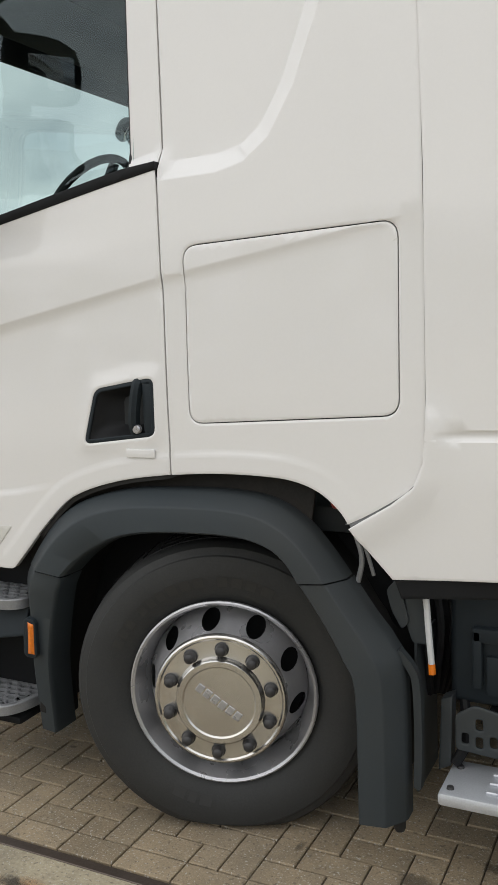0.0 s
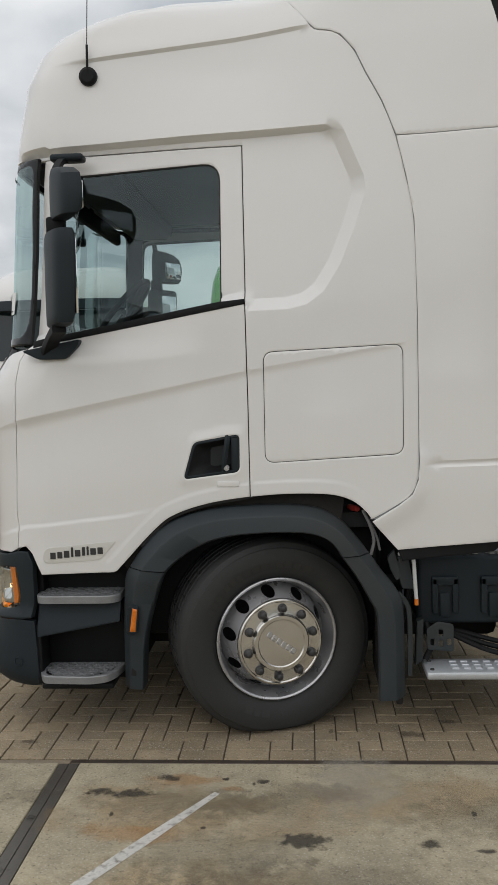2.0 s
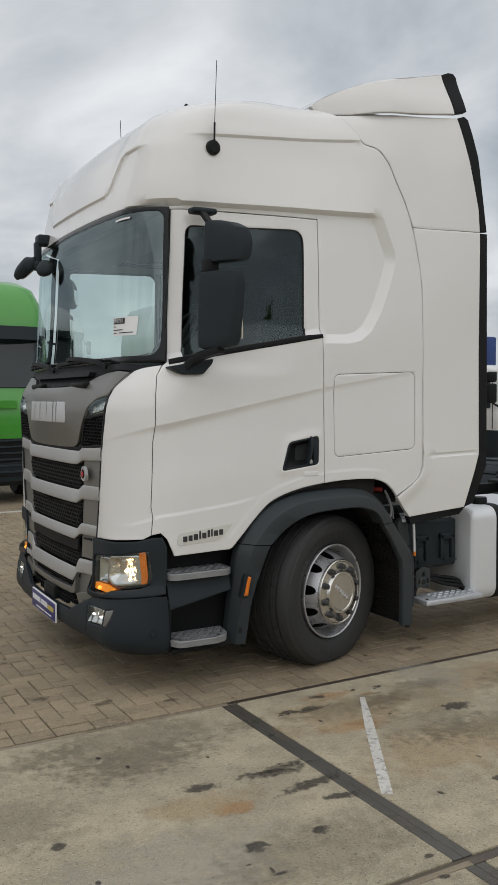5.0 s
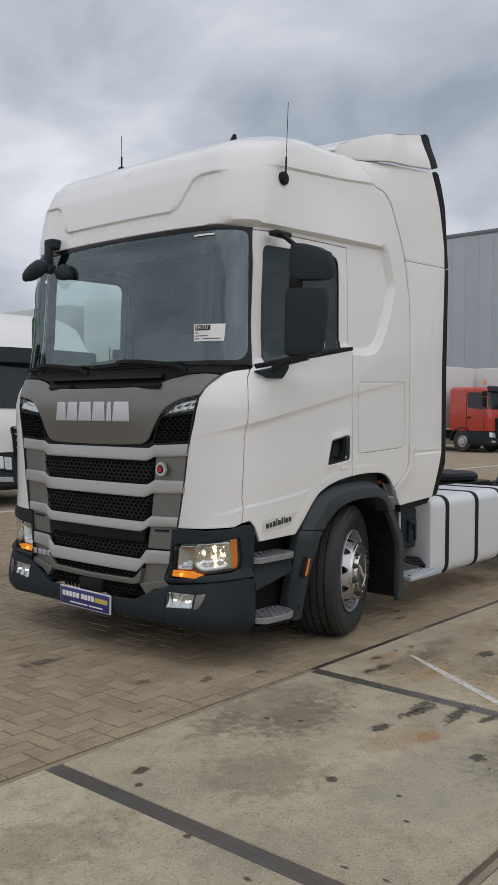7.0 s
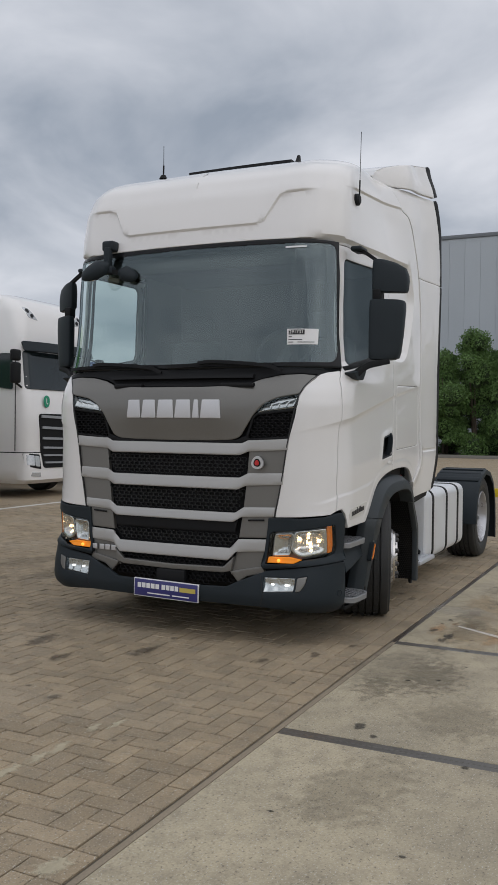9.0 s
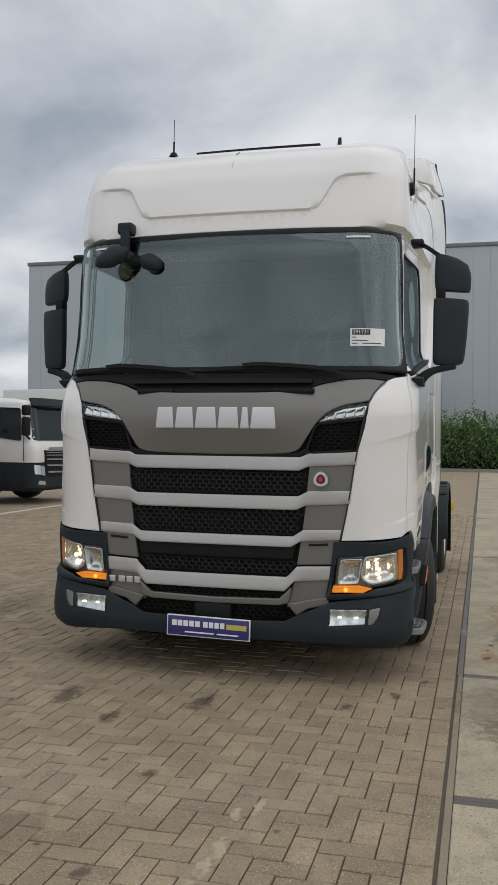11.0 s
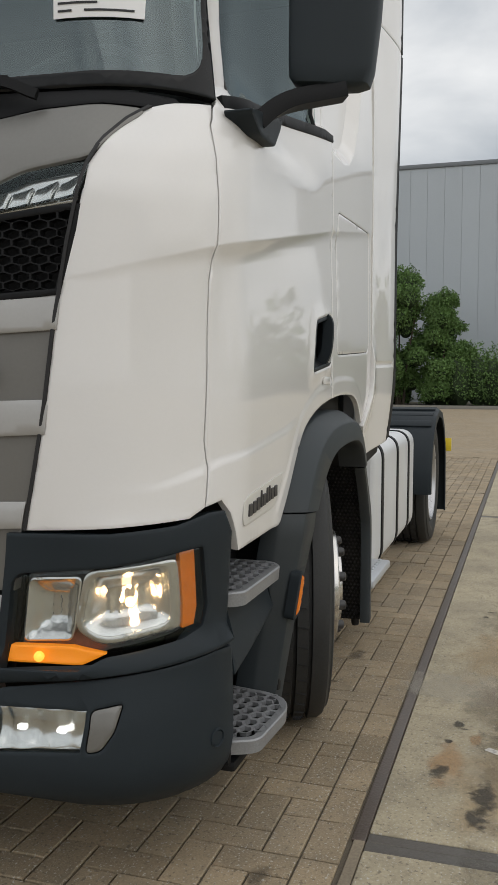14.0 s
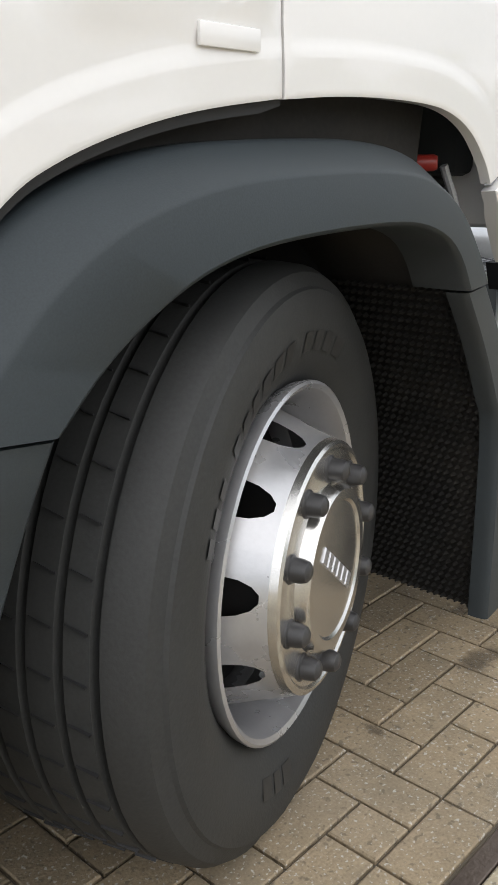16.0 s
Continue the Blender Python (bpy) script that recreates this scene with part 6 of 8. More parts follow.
tube(bm, [wm @ Vector((0, 0, -0.04)), (-0.95, -0.55, 1.75)], 0.045)
part("steering_wheel", bm, INTERIOR, truck, "dark steering wheel")
for y in (-0.62, 0.62):
    bm = bmesh.new()
    box(bm, (-0.42, y - 0.26, 1.45), (0.1, y + 0.26, 1.60), 0.06, 3)
    box(bm, (-0.02, y - 0.25, 1.55), (0.16, y + 0.25, 2.28), 0.07, 3)
    box(bm, (0.0, y - 0.15, 2.28), (0.13, y + 0.15, 2.50), 0.05, 3)
    box(bm, (-0.3, y - 0.15, 1.08), (0.0, y + 0.15, 1.46), 0.03)
    part("seat", bm, INTERIOR, truck, "dark cab seat")
bm = bmesh.new()
box(bm, (-0.95, -1.07, 2.86), (0.72, 1.07, 2.90), 0.01)
box(bm, (0.62, -1.14, 1.08), (0.70, 1.14, 2.9), 0.02)
box(bm, (-0.95, -0.95, 2.74), (-0.65, 0.95, 2.86), 0.05, 3)
box(bm, (0.0, -1.16, 1.2), (0.66, -1.13, 2.9))
box(bm, (0.0, 1.13, 1.2), (0.66, 1.16, 2.9))
part("cab_lining", bm, INTERIOR, truck, "dark cab lining")
for side in (-1, 1):
    bm = bmesh.new()
    sheet(bm, lambda s, z: skin(s, z) + Vector((0, 0.045, 0)), inset(dense(DOOR, 0.06), 0.07), [inset(WINDOW, -0.02)], 0.1, 0.004)
    part("door_lining", bm if side < 0 else flip(bm), INTERIOR, truck)
    bm = bmesh.new()
    lining = [(1.15, 2.82), (1.16, 2.4), (1.19, 1.96)] + [(q - s_of_y(0, z), z) for q, z in ((-0.985, 1.96), (-0.965, 2.4), (-0.935, 2.82))]
    sheet(bm, lambda u, z: wide_screen(u, z) + Vector((0.05, 0.085, 0)), lining, (), 0.06, 0.004)
    part("pillar_lining", bm if side < 0 else flip(bm), INTERIOR, truck, "dark inner pillar trim")
bm = bmesh.new()
box(bm, (-1.06, -0.80, 2.70), (-1.01, 0.85, 2.80), 0.02)
part("sun_visor", bm, INTERIOR, truck)

# ---- chassis, tank, battery box ----
# black boxes added under the cab to keep light off the ground there
bm = bmesh.new()
box(bm, (-1.2, -0.98, 0.33), (-0.66, 0.98, 0.8), 0.05)
box(bm, (-0.66, -0.6, 0.30), (1.3, 0.6, 0.62), 0.05)
part("engine_undertray", bm, BLACK, truck)
bm = bmesh.new()
for y in (-0.42, 0.42):
    box(bm, (-1.0, y - 0.04, 0.62), (4.75, y + 0.04, 0.88), 0.01)
for x in (-0.6, 1.1, 2.4, 3.4, 4.5):
    box(bm, (x - 0.05, -0.42, 0.66), (x + 0.05, 0.42, 0.84), 0.01)
box(bm, (-0.12, -0.95, 0.38), (0.12, 0.95, 0.56), 0.04)
box(bm, (REAR_X - 0.12, -0.9, 0.36), (REAR_X + 0.12, 0.9, 0.62), 0.05)
box(bm, (-1.15, -0.95, 0.42), (0.62, 0.95, 1.0), 0.05)
part("chassis", bm, BLACK, truck, "black chassis frame and axles")
bm = bmesh.new()
tank_sec = rounded([(-0.52, 0.24), (-1.175, 0.24), (-1.175, 0.925), (-0.52, 0.925)], [0.05, 0.11, 0.10, 0.05], 6)
secs = []
for x, k in ((1.318, 0.93), (1.328, 0.97), (1.35, 1.0), (2.93, 1.0), (2.955, 0.94)):
    secs.append([bm.verts.new((x, -0.85 + (y + 0.85) * k, 0.58 + (z - 0.58) * k)) for y, z in tank_sec])
for r, q in zip(secs, secs[1:]):
    for k in range(len(r)):
        bm.faces.new((r[k], r[(k + 1) % len(r)], q[(k + 1) % len(r)], q[k]))
bm.faces.new(secs[0]), bm.faces.new(list(reversed(secs[-1])))
TANKPAINT = material("pale_grey_tank_paint", (0.68, 0.695, 0.71), 0.35, metal=0.2, grain=0.05, scale=4)
tank = part("fuel_tank", bm, TANKPAINT, truck, "pale grey fuel tank with black straps")
for x in (1.58, 2.15, 2.66):
    bm = bmesh.new()
    loop = inset(tank_sec, -0.006)
    a = [bm.verts.new((x - 0.03, y, z)) for y, z in loop]
    b_ = [bm.verts.new((x + 0.03, y, z)) for y, z in loop]
    for k in range(len(loop)):
        bm.faces.new((a[k], a[(k + 1) % len(loop)], b_[(k + 1) % len(loop)], b_[k]))
    for vs in (a, b_):
        i_ = [bm.verts.new((v.co.x, *q)) for v, q in zip(vs, inset(loop, 0.01))]
        for k in range(len(loop)):
            bm.faces.new((vs[k], vs[(k + 1) % len(loop)], i_[(k + 1) % len(loop)], i_[k]))
    part("tank_strap", bm, BLACK, tank)
bm = bmesh.new()
lathe(bm, [(0, 0.05), (0.05, 0.05), (0.055, 0.03), (0.055, 0)], 16, Matrix.Translation((1.55, -1.0, 0.925)) @ Matrix.Rotation(radians(90), 4, "X"))
part("filler_cap", bm, BLACK, tank)
# battery box with tread and two clasps
bm = bmesh.new()
box(bm, (0.81, -1.04, 0.50), (1.29, -0.6, 0.845), 0.025, 3)
battery = part("battery_box", bm, PLASTIC, truck, "dark grey battery box with clasps")
for x in (0.945, 1.185):
    bm = bmesh.new()
    box(bm, (x - 0.065, -1.065, 0.56), (x - 0.035, -1.02, 0.74), 0.008)
    box(bm, (x + 0.035, -1.065, 0.56), (x + 0.065, -1.02, 0.74), 0.008)
    box(bm, (x - 0.065, -1.065, 0.70), (x + 0.065, -1.02, 0.745), 0.008)
    box(bm, (x - 0.025, -1.055, 0.54), (x + 0.025, -1.02, 0.66), 0.006)
    part("clasp", bm, PLASTIC, battery)
for x0, x1 in ((0.80, 0.94), (0.96, 1.13), (1.15, 1.29)):
    bm = bmesh.new()
    hexes(bm, lambda x, y: Vector((x, y, 0.862)), [(x0, -1.03), (x1, -1.03), (x1, -0.75), (x0, -0.75)], 0.035, 0.03, 0.004, (0, 0, -0.014))
    part("tread", bm, STEPGREY, battery)
# bright lower step on brackets
bm = bmesh.new()
box(bm, (0.825, -1.26, 0.29), (1.345, -1.05, 0.33), 0.012, 2)
lower = part("side_step", bm, ALU, truck, "bright aluminium side step")
for x in np.arange(0.95, 1.31, 0.055):
    for y in (-1.22, -1.17, -1.12):
        bm = bmesh.new()
        box(bm, (x, y, 0.329), (x + 0.035, y + 0.016, 0.338), 0.003, 1)
        part("tread_rib", bm, ALU, lower)
for x in (0.84, 1.33):
    bm = bmesh.new()
    tube(bm, smooth_path([(x, -1.1, 0.34), (x + 0.03, -1.08, 0.42), (x + 0.0, -1.0, 0.54)]), 0.016)
    part("step_bracket", bm, BLACK, lower)
bracket_skin = lambda x, z: Vector((x, -1.12, z))
holes_ = [rounded([(x, z), (x + 0.022, z), (x + 0.022, z + 0.034), (x, z + 0.034)], 0.008, 3) for x, z in ((0.862, 0.415), (0.902, 0.408), (0.942, 0.415), (0.902, 0.462))]
part("perforated_bracket", sheet(bmesh.new(), bracket_skin, rounded([(0.845, 0.395), (0.975, 0.385), (0.975, 0.52), (0.90, 0.535), (0.845, 0.50)], 0.012, 2), holes_, 0.03, 0.006), PALEPLASTIC, truck, "dark perforated step bracket")
bm = bmesh.new()
for x, y in ((0.855, -1.225), (0.855, -1.10)):
    lathe(bm, [(0, -0.008), (0.009, -0.007), (0.011, 0.0)], 12, Matrix.Translation((x, y, 0.33)) @ Matrix.Rotation(radians(-90), 4, "X"))
part("step_bolt", bm, NUT, lower)
bm = bmesh.new()
tube(bm, smooth_path([(0.712, -1.13, 0.876), (0.752, -1.155, 0.88), (0.776, -1.17, 0.862), (0.784, -1.17, 0.76), (0.79, -1.165, 0.66)]), 0.0095)
pipe = part("grab_pipe", bm, TANKPAINT, truck)
bm = bmesh.new()
tube(bm, [(0.79, -1.165, 0.662), (0.7915, -1.165, 0.632)], 0.0105)
part("pipe_tip", bm, AMBER, pipe)
# brackets, flap frame and stop behind the wheel arch
bm = bmesh.new()
sheet(bm, lambda x, z: Vector((x, -1.135 + 0.2 * (x - 0.74), z)), rounded([(0.706, 0.86), (0.758, 0.865), (0.785, 0.70), (0.728, 0.705), (0.712, 0.76)], 0.01, 2), (), 0.03, 0.05)
sheet(bm, lambda x, z: Vector((x, -1.15, z)), rounded([(0.655, 0.86), (0.69, 0.90), (0.722, 0.77), (0.70, 0.745), (0.67, 0.80)], 0.012, 2), (), 0.03, 0.04)
part("arch_bracket", bm, PALEPLASTIC, truck, "dark grey bracket behind the wheel arch")
bm = bmesh.new()
sweep(bm, smooth_path([(0.70, -1.19, 0.70), (0.735, -1.185, 0.655), (0.752, -1.18, 0.60), (0.756, -1.18, 0.44), (0.752, -1.18, 0.29)]), [(-0.011, -0.014), (0.011, -0.014), (0.011, 0.014), (-0.011, 0.014)], Vector((0, 1, 0)))
box(bm, (0.728, -1.12, 0.24), (0.736, -0.9, 0.70))
sheet(bm, lambda x, z: Vector((x, -1.10, z)), [(0.80, 0.53), (0.832, 0.545), (0.826, 0.33), (0.79, 0.31)], (), 0.03, 0.05)
part("flap_frame", bm, PALEPLASTIC, truck)
bm = bmesh.new()
lathe(bm, [(0, -0.03), (0.014, -0.03), (0.018, -0.02), (0.018, 0.012)], 12, Matrix.Translation((0.70, -1.20, 0.185)) @ Matrix.Rotation(radians(90), 4, "X"))
part("rubber_stop", bm, SEAL, truck)
bm = bmesh.new()
for k in range(5):
    tube(bm, smooth_path([(0.72 + 0.02 * k, -1.05 + 0.05 * k, 0.95 - 0.03 * k), (0.76 + 0.03 * k, -1.1 + 0.04 * k, 0.75), (0.74, -1.0 + 0.06 * k, 0.5 - 0.02 * k)]), 0.012, 6)
part("air_hose", bm, BLACK, truck)
for k in range(3):
    bm = bmesh.new()
    tube(bm, smooth_path([(0.92, -0.95 - 0.03 * k, 0.47), (1.12, -1.02 - 0.03 * k, 0.43 - 0.02 * k), (1.26, -1.09 - 0.02 * k, 0.40 - 0.02 * k), (1.30, -1.08, 0.30)]), 0.013, 8)
    part("brake_line", bm, BLACK, truck)
# cables behind the cab
for k in range(4):
    bm = bmesh.new()
    tube(bm, smooth_path([(0.82, -0.5 + 0.2 * k, 1.9 - 0.1 * k), (1.1, -0.55 + 0.2 * k, 1.35), (1.4 + 0.1 * k, -0.6 + 0.25 * k, 1.0), (1.9 + 0.1 * k, -0.4 + 0.2 * k, 0.95)]), 0.016, 8)
    part("air_line", bm, BLACK, truck)
# rear mudguards in ribs
for side in (-1, 1):
    fl = (lambda q: q) if side < 0 else flip
    b = bmesh.new()
    arc = [(REAR_X + 0.60 * math.cos(t), 0.49 + 0.535 * math.sin(t)) for t in np.linspace(radians(186), radians(0), 25)]
    arc += [(REAR_X + 0.62, 0.40), (REAR_X + 0.63, 0.16)]
    pth = [(x, -0.995, z + (0.012 if 6 < k < 20 and k % 3 == 0 else 0)) for k, (x, z) in enumerate(arc)]
    sweep(b, pth, [(-0.05, -0.27), (0.0, -0.27), (0.012, -0.24), (0.012, 0.24), (0.0, 0.27), (-0.05, 0.27), (-0.05, 0.26), (-0.004, 0.26), (-0.004, -0.26), (-0.05, -0.26)], Vector((0, 1, 0)))
    guard = part("mudguard", fl(b), PLASTIC, truck, "dark grey rear mudguard")
    for a in np.arange(42, 140, 14):
        b = bmesh.new()
        box(b, (-0.035, -0.245, 0.0), (0.035, 0.245, 0.022), 0.009, 2, Matrix.Translation((REAR_X + 0.605 * math.cos(radians(a)), -0.995, 0.49 + 0.54 * math.sin(radians(a)))) @ Matrix.Rotation(radians(90 - a), 4, "Y"))
        part("mudguard_rib", fl(b), PLASTIC, guard)
bm = bmesh.new()
box(bm, (4.53, -1.30, 0.66), (4.55, -1.22, 0.77), 0.003)
part("yellow_tag", bm, material("yellow_tag_plastic", (0.75, 0.55, 0.03), 0.4, grain=0.05), truck)
bm = bmesh.new()
box(bm, (3.1, -0.5, 0.85), (3.9, 0.5, 0.91), 0.02)
lathe(bm, [(0, 0.06), (0.45, 0.05), (0.48, 0.02), (0.48, -0.02)], 32, Matrix.Translation((3.5, 0, 0.95)) @ Matrix.Rotation(radians(90), 4, "X"))
part("fifth_wheel", bm, BLACK, truck)


# ---- parked trucks along the far side of the yard ----
DARKPANE = material("dark_cab_window", (0.016, 0.024, 0.028), 0.08, grain=0.1, scale=2, coat=0.15, spec=0.4)
LAMP = material("clear_lamp", (0.55, 0.57, 0.58), 0.15, metal=0.4, grain=0.25, scale=25)


def loft(bm, levels, n=8):
    """A cab hull from plan outlines: (z, front x, half width, back x, corner radius)."""
    rings = []
    for z, f, w, bk, r in levels:
        pl = rounded([(f, -w), (f, w), (bk, w), (bk, -w)], [r, r, 0.05, 0.05], n)
        rings.append([bm.verts.new((x, y, z)) for x, y in pl])
    k = len(rings[0])
    for a, b in zip(rings, rings[1:]):
        for i in range(k):
            bm.faces.new((a[i], a[(i + 1) % k], b[(i + 1) % k], b[i]))
    bm.faces.new(list(reversed(rings[0])))
    bm.faces.new(rings[-1])
    return bm


def parked_truck(at, rz, paint, label, style="tall", trailer=None, trim=None, lamps=True, group="trucks parked in a row"):
    """A parked cab-over truck, built facing local -x with its front at x = 0."""
    t = thing("parked_truck", at, label, "truck", group, rz=rz)
    trim = trim or PLASTIC
    top = {"super": 4.05, "tall": 3.75, "mid": 3.45, "low": 2.9}[style]
    lv = [(0.95, -0.02, 1.2, 2.1, 0.25), (1.3, -0.04, 1.23, 2.1, 0.28), (1.75, -0.02, 1.24, 2.1, 0.28), (1.85, 0.03, 1.235, 2.1, 0.25), (2.72, 0.15, 1.21, 2.1, 0.25)]
    if style == "low":
        lv += [(2.8, 0.25, 1.18, 2.1, 0.25), (2.87, 0.5, 1.08, 2.05, 0.3), (2.9, 0.8, 0.9, 1.9, 0.3)]
    else:
        lv += [(2.85, 0.12, 1.21, 2.1, 0.27), (top - 0.45, 0.26, 1.17, 2.15, 0.32), (top - 0.2, 0.42, 1.1, 2.2, 0.36), (top - 0.05, 0.75, 0.98, 2.2, 0.4), (top, 1.1, 0.8, 2.15, 0.4)]
    part("cab", loft(bmesh.new(), lv), paint, t)
    low = [(0.30, 0.05, 1.16, 1.1, 0.25), (0.38, -0.06, 1.22, 1.1, 0.28), (0.60, -0.07, 1.235, 1.1, 0.28), (0.93, -0.03, 1.22, 1.1, 0.26)]

    def hull(y, z, out=0.0):
        """The front of cab and bumper at this place, set forward by out."""
        rows = low if z < 0.945 else lv
        f, w, r = (ramp(z, [(q[0], q[k]) for q in rows]) for k in (1, 2, 4))
        a = min(0.96, max(0.0, abs(y) - (w - r)) / r)
        return Vector((f + r - r * math.sqrt(1 - a * a) - out, y, z))

    b = bmesh.new()
    loft(b, low)
    part("bumper", b, paint if style == "super" else trim, t)
    b = bmesh.new()
    sheet(b, lambda y, z: hull(y, z, 0.018), rounded([(-1.12, 2.68), (1.12, 2.68), (1.15, 1.90), (-1.15, 1.90)], 0.07), (), 0.1, 0.02)
    part("windscreen", b, DARKPANE, t)
    b = bmesh.new()
    sheet(b, lambda y, z: Vector((ramp(z, [(2.66, 0.03), (2.9, 0.10)]) - 0.16 + abs(y) ** 3 * 0.13, y, z)), rounded([(-1.17, 2.90), (1.17, 2.90), (1.15, 2.68), (-1.15, 2.68)], 0.04), (), 0.1, 0.05)
    part("sun_visor", b, trim, t)
    b = bmesh.new()
    gf = lambda y, z: Vector((min(hull(y, z).x, -0.045 + abs(y) ** 4 * 0.02) - 0.016, y, z))
    sheet(b, gf, rounded([(-0.85, 1.52), (0.85, 1.52), (0.72, 0.62), (-0.72, 0.62)], 0.08), (), 0.1, 0.03)
    gr = part("grille", b, BLACK, t)
    for z in np.arange(0.72, 1.5, 0.15):
        b = bmesh.new()
        w = 0.68 + (z - 0.62) * 0.13
        sweep(b, [(gf(y, z).x - 0.012, y, z + 0.02 * abs(y)) for y in np.linspace(-w, w, 11)], [(-0.02, -0.018), (0.02, -0.018), (0.012, 0.018), (-0.012, 0.018)])
        part("slat", b, trim if paint is not PAINT else STEPGREY, gr)
    if style != "super":
        b = bmesh.new()
        sheet(b, lambda y, z: gf(y, z) + Vector((-0.012, 0, 0)), rounded([(-0.6, 1.70), (0.6, 1.70), (0.62, 1.56), (-0.62, 1.56)], 0.03), (), 0.1, 0.02)
        part("name_panel", b, SILVER if paint is PAINT else trim, t)
    for sg in (-1, 1):
        b = bmesh.new()
        hs = lambda y, z: hull(y, z, 0.014)
        pl = rounded([(sg * y, z) for y, z in ((0.80, 0.60), (1.17, 0.66), (1.19, 0.93), (0.82, 0.90))], 0.03, 3)
        sheet(b, hs, pl if sg > 0 else list(reversed(pl)), (), 0.06, 0.03)
        head = part("headlight", b, BLACK, t)
        for ya, yb, za, zb in ((0.835, 0.975, 0.65, 0.865), (0.99, 1.16, 0.675, 0.885)):
            b = bmesh.new()
            pl = rounded([(sg * y, z) for y, z in ((ya, za), (yb, za + 0.015), (yb, zb + 0.015), (ya, zb))], 0.025, 3)
            sheet(b, lambda y, z: hull(y, z, 0.022), pl if sg > 0 else list(reversed(pl)), (), 0.05, 0.01)
            part("reflector", b, LAMP, head)
        b = bmesh.new()
        pl = [(sg * y, z) for y, z in ((0.80, 0.44), (1.08, 0.46), (1.06, 0.54), (0.82, 0.53))]
        sheet(b, hs, pl if sg > 0 else list(reversed(pl)), (), 0.06, 0.03)
        part("fog_lamp", b, LAMP, t)
        b = bmesh.new()
        wf = lambda x, z: Vector((x, sg * (1.246 - max(0, z - 1.85) * 0.038), z))
        pl = rounded([(0.34, 2.62), (1.08, 2.64), (1.08, 1.98), (0.30, 1.88)], 0.06)
        sheet(b, wf, pl, (), 0.1, 0.015)
        dw = part("side_window", b, DARKPANE, t)
        for x in (0.24, 1.16):
            b = bmesh.new()
            box(b, (x - 0.006, sg * 1.243 - 0.008, 0.98), (x + 0.006, sg * 1.243 + 0.008, 2.68))
            part("door_gap", b, SEAL, t)
        b = bmesh.new()
        box(b, (0.93, sg * 1.25 - 0.012, 1.5), (1.09, sg * 1.25 + 0.012, 1.58), 0.01)
        part("door_handle", b, BLACK, t)
        b = bmesh.new()
        y0 = sg * 1.42
        box(b, (0.02, y0 - 0.11, 2.0), (0.16, y0 + 0.11, 2.42), 0.045, 3)
        box(b, (0.02, y0 - 0.11, 2.45), (0.16, y0 + 0.11, 2.68), 0.045, 3)
        tube(b, [(0.12, sg * 1.2, 1.93), (0.1, y0, 2.02)], 0.022)
        tube(b, [(0.18, sg * 1.2, 2.66), (0.1, y0, 2.6)], 0.02)
        part("mirror", b, BLACK, t)
        for xw in (1.42, 4.9):
            b = bmesh.new()
            lathe(b, [(0.28, -0.15), (0.45, -0.16), (0.49, -0.12), (0.49, 0.12), (0.45, 0.16), (0.28, 0.15)], 32, Matrix.Translation((xw, sg * 1.05, 0.49)), close=True)
            wh = part("wheel", b, RUBBER, t)
            b = bmesh.new()
            lathe(b, [(0.285, -0.14), (0.27, -0.06), (0.18, -0.09), (0.15, -0.15), (0.0, -0.16)], 24, Matrix.Translation((xw, sg * 1.05, 0.49)) @ Matrix.Rotation(0 if sg < 0 else math.pi, 4, "Z"))
            part("rim", b, STEEL, wh)
        b = bmesh.new()
        sweep(b, [(1.42 + 0.62 * math.cos(a), sg * 1.13, 0.49 + 0.60 * math.sin(a)) for a in np.linspace(math.pi, 0, 13)], [(-0.02, -0.11), (0.02, -0.11), (0.02, 0.11), (-0.02, 0.11)], Vector((0, 1, 0)))
        box(b, (0.3, sg * 1.15 - 0.07, 0.42), (0.82, sg * 1.15 + 0.07, 0.72), 0.03)
        part("wheel_arch", b, trim, t)
    b = bmesh.new()
    box(b, (0.3, -0.45, 0.55), (5.6, 0.45, 0.95), 0.02)
    box(b, (0.4, -1.0, 0.45), (2.0, 1.0, 1.0), 0.04)
    part("chassis", b, BLACK, t)
    if trailer:
        b = bmesh.new()
        box(b, (2.6, -1.24, 1.05), (9.5, 1.24, 3.85), 0.05)
        part("load_box", b, trailer, t)
    return t


def raise_cab(t, d, top):
    """Set the cab's upper parts higher or lower on the same frame."""
    for ob in t.children_recursive:
        for v in ob.data.vertices:
            v.co.z += d * ease(0.95, 1.9, v.co.z) + top * ease(2.6, 3.6, v.co.z)


GREENP = material("green_truck_paint", (0.06, 0.30, 0.035), 0.25, grain=0.04, coat=0.5)
REDP = material("red_truck_paint", (0.44, 0.04, 0.02), 0.28, grain=0.06, coat=0.4)
BLUEP = material("blue_tarpaulin", (0.02, 0.05, 0.19), 0.5, grain=0.1, scale=3)
WHITEBOX = material("white_box_panel", (0.62, 0.62, 0.61), 0.45, grain=0.05)
first = parked_truck((-3.65, 8.2, 0), 90, PAINT, "white tall-roofed truck parked in the far row", "tall")
green = parked_truck((-0.05, 8.5, 0), 90, GREENP, "bright green truck with dark grille in the far row", "tall", GREENP)
for ob in green.children_recursive:
    if ob.name.startswith(("grille", "slat")):
        for v in ob.data.vertices:
            v.co.z = 0.46 + (v.co.z - 0.62) * 0.68
    elif ob.name.startswith("name_panel"):
        ob.data.materials[0] = GREENP
b = bmesh.new()
ring = [Vector((-0.10, 0.16 * math.cos(a), 1.14 + 0.16 * math.sin(a))) for a in np.linspace(0, 2 * math.pi, 25)]
tube(b, ring, 0.014)
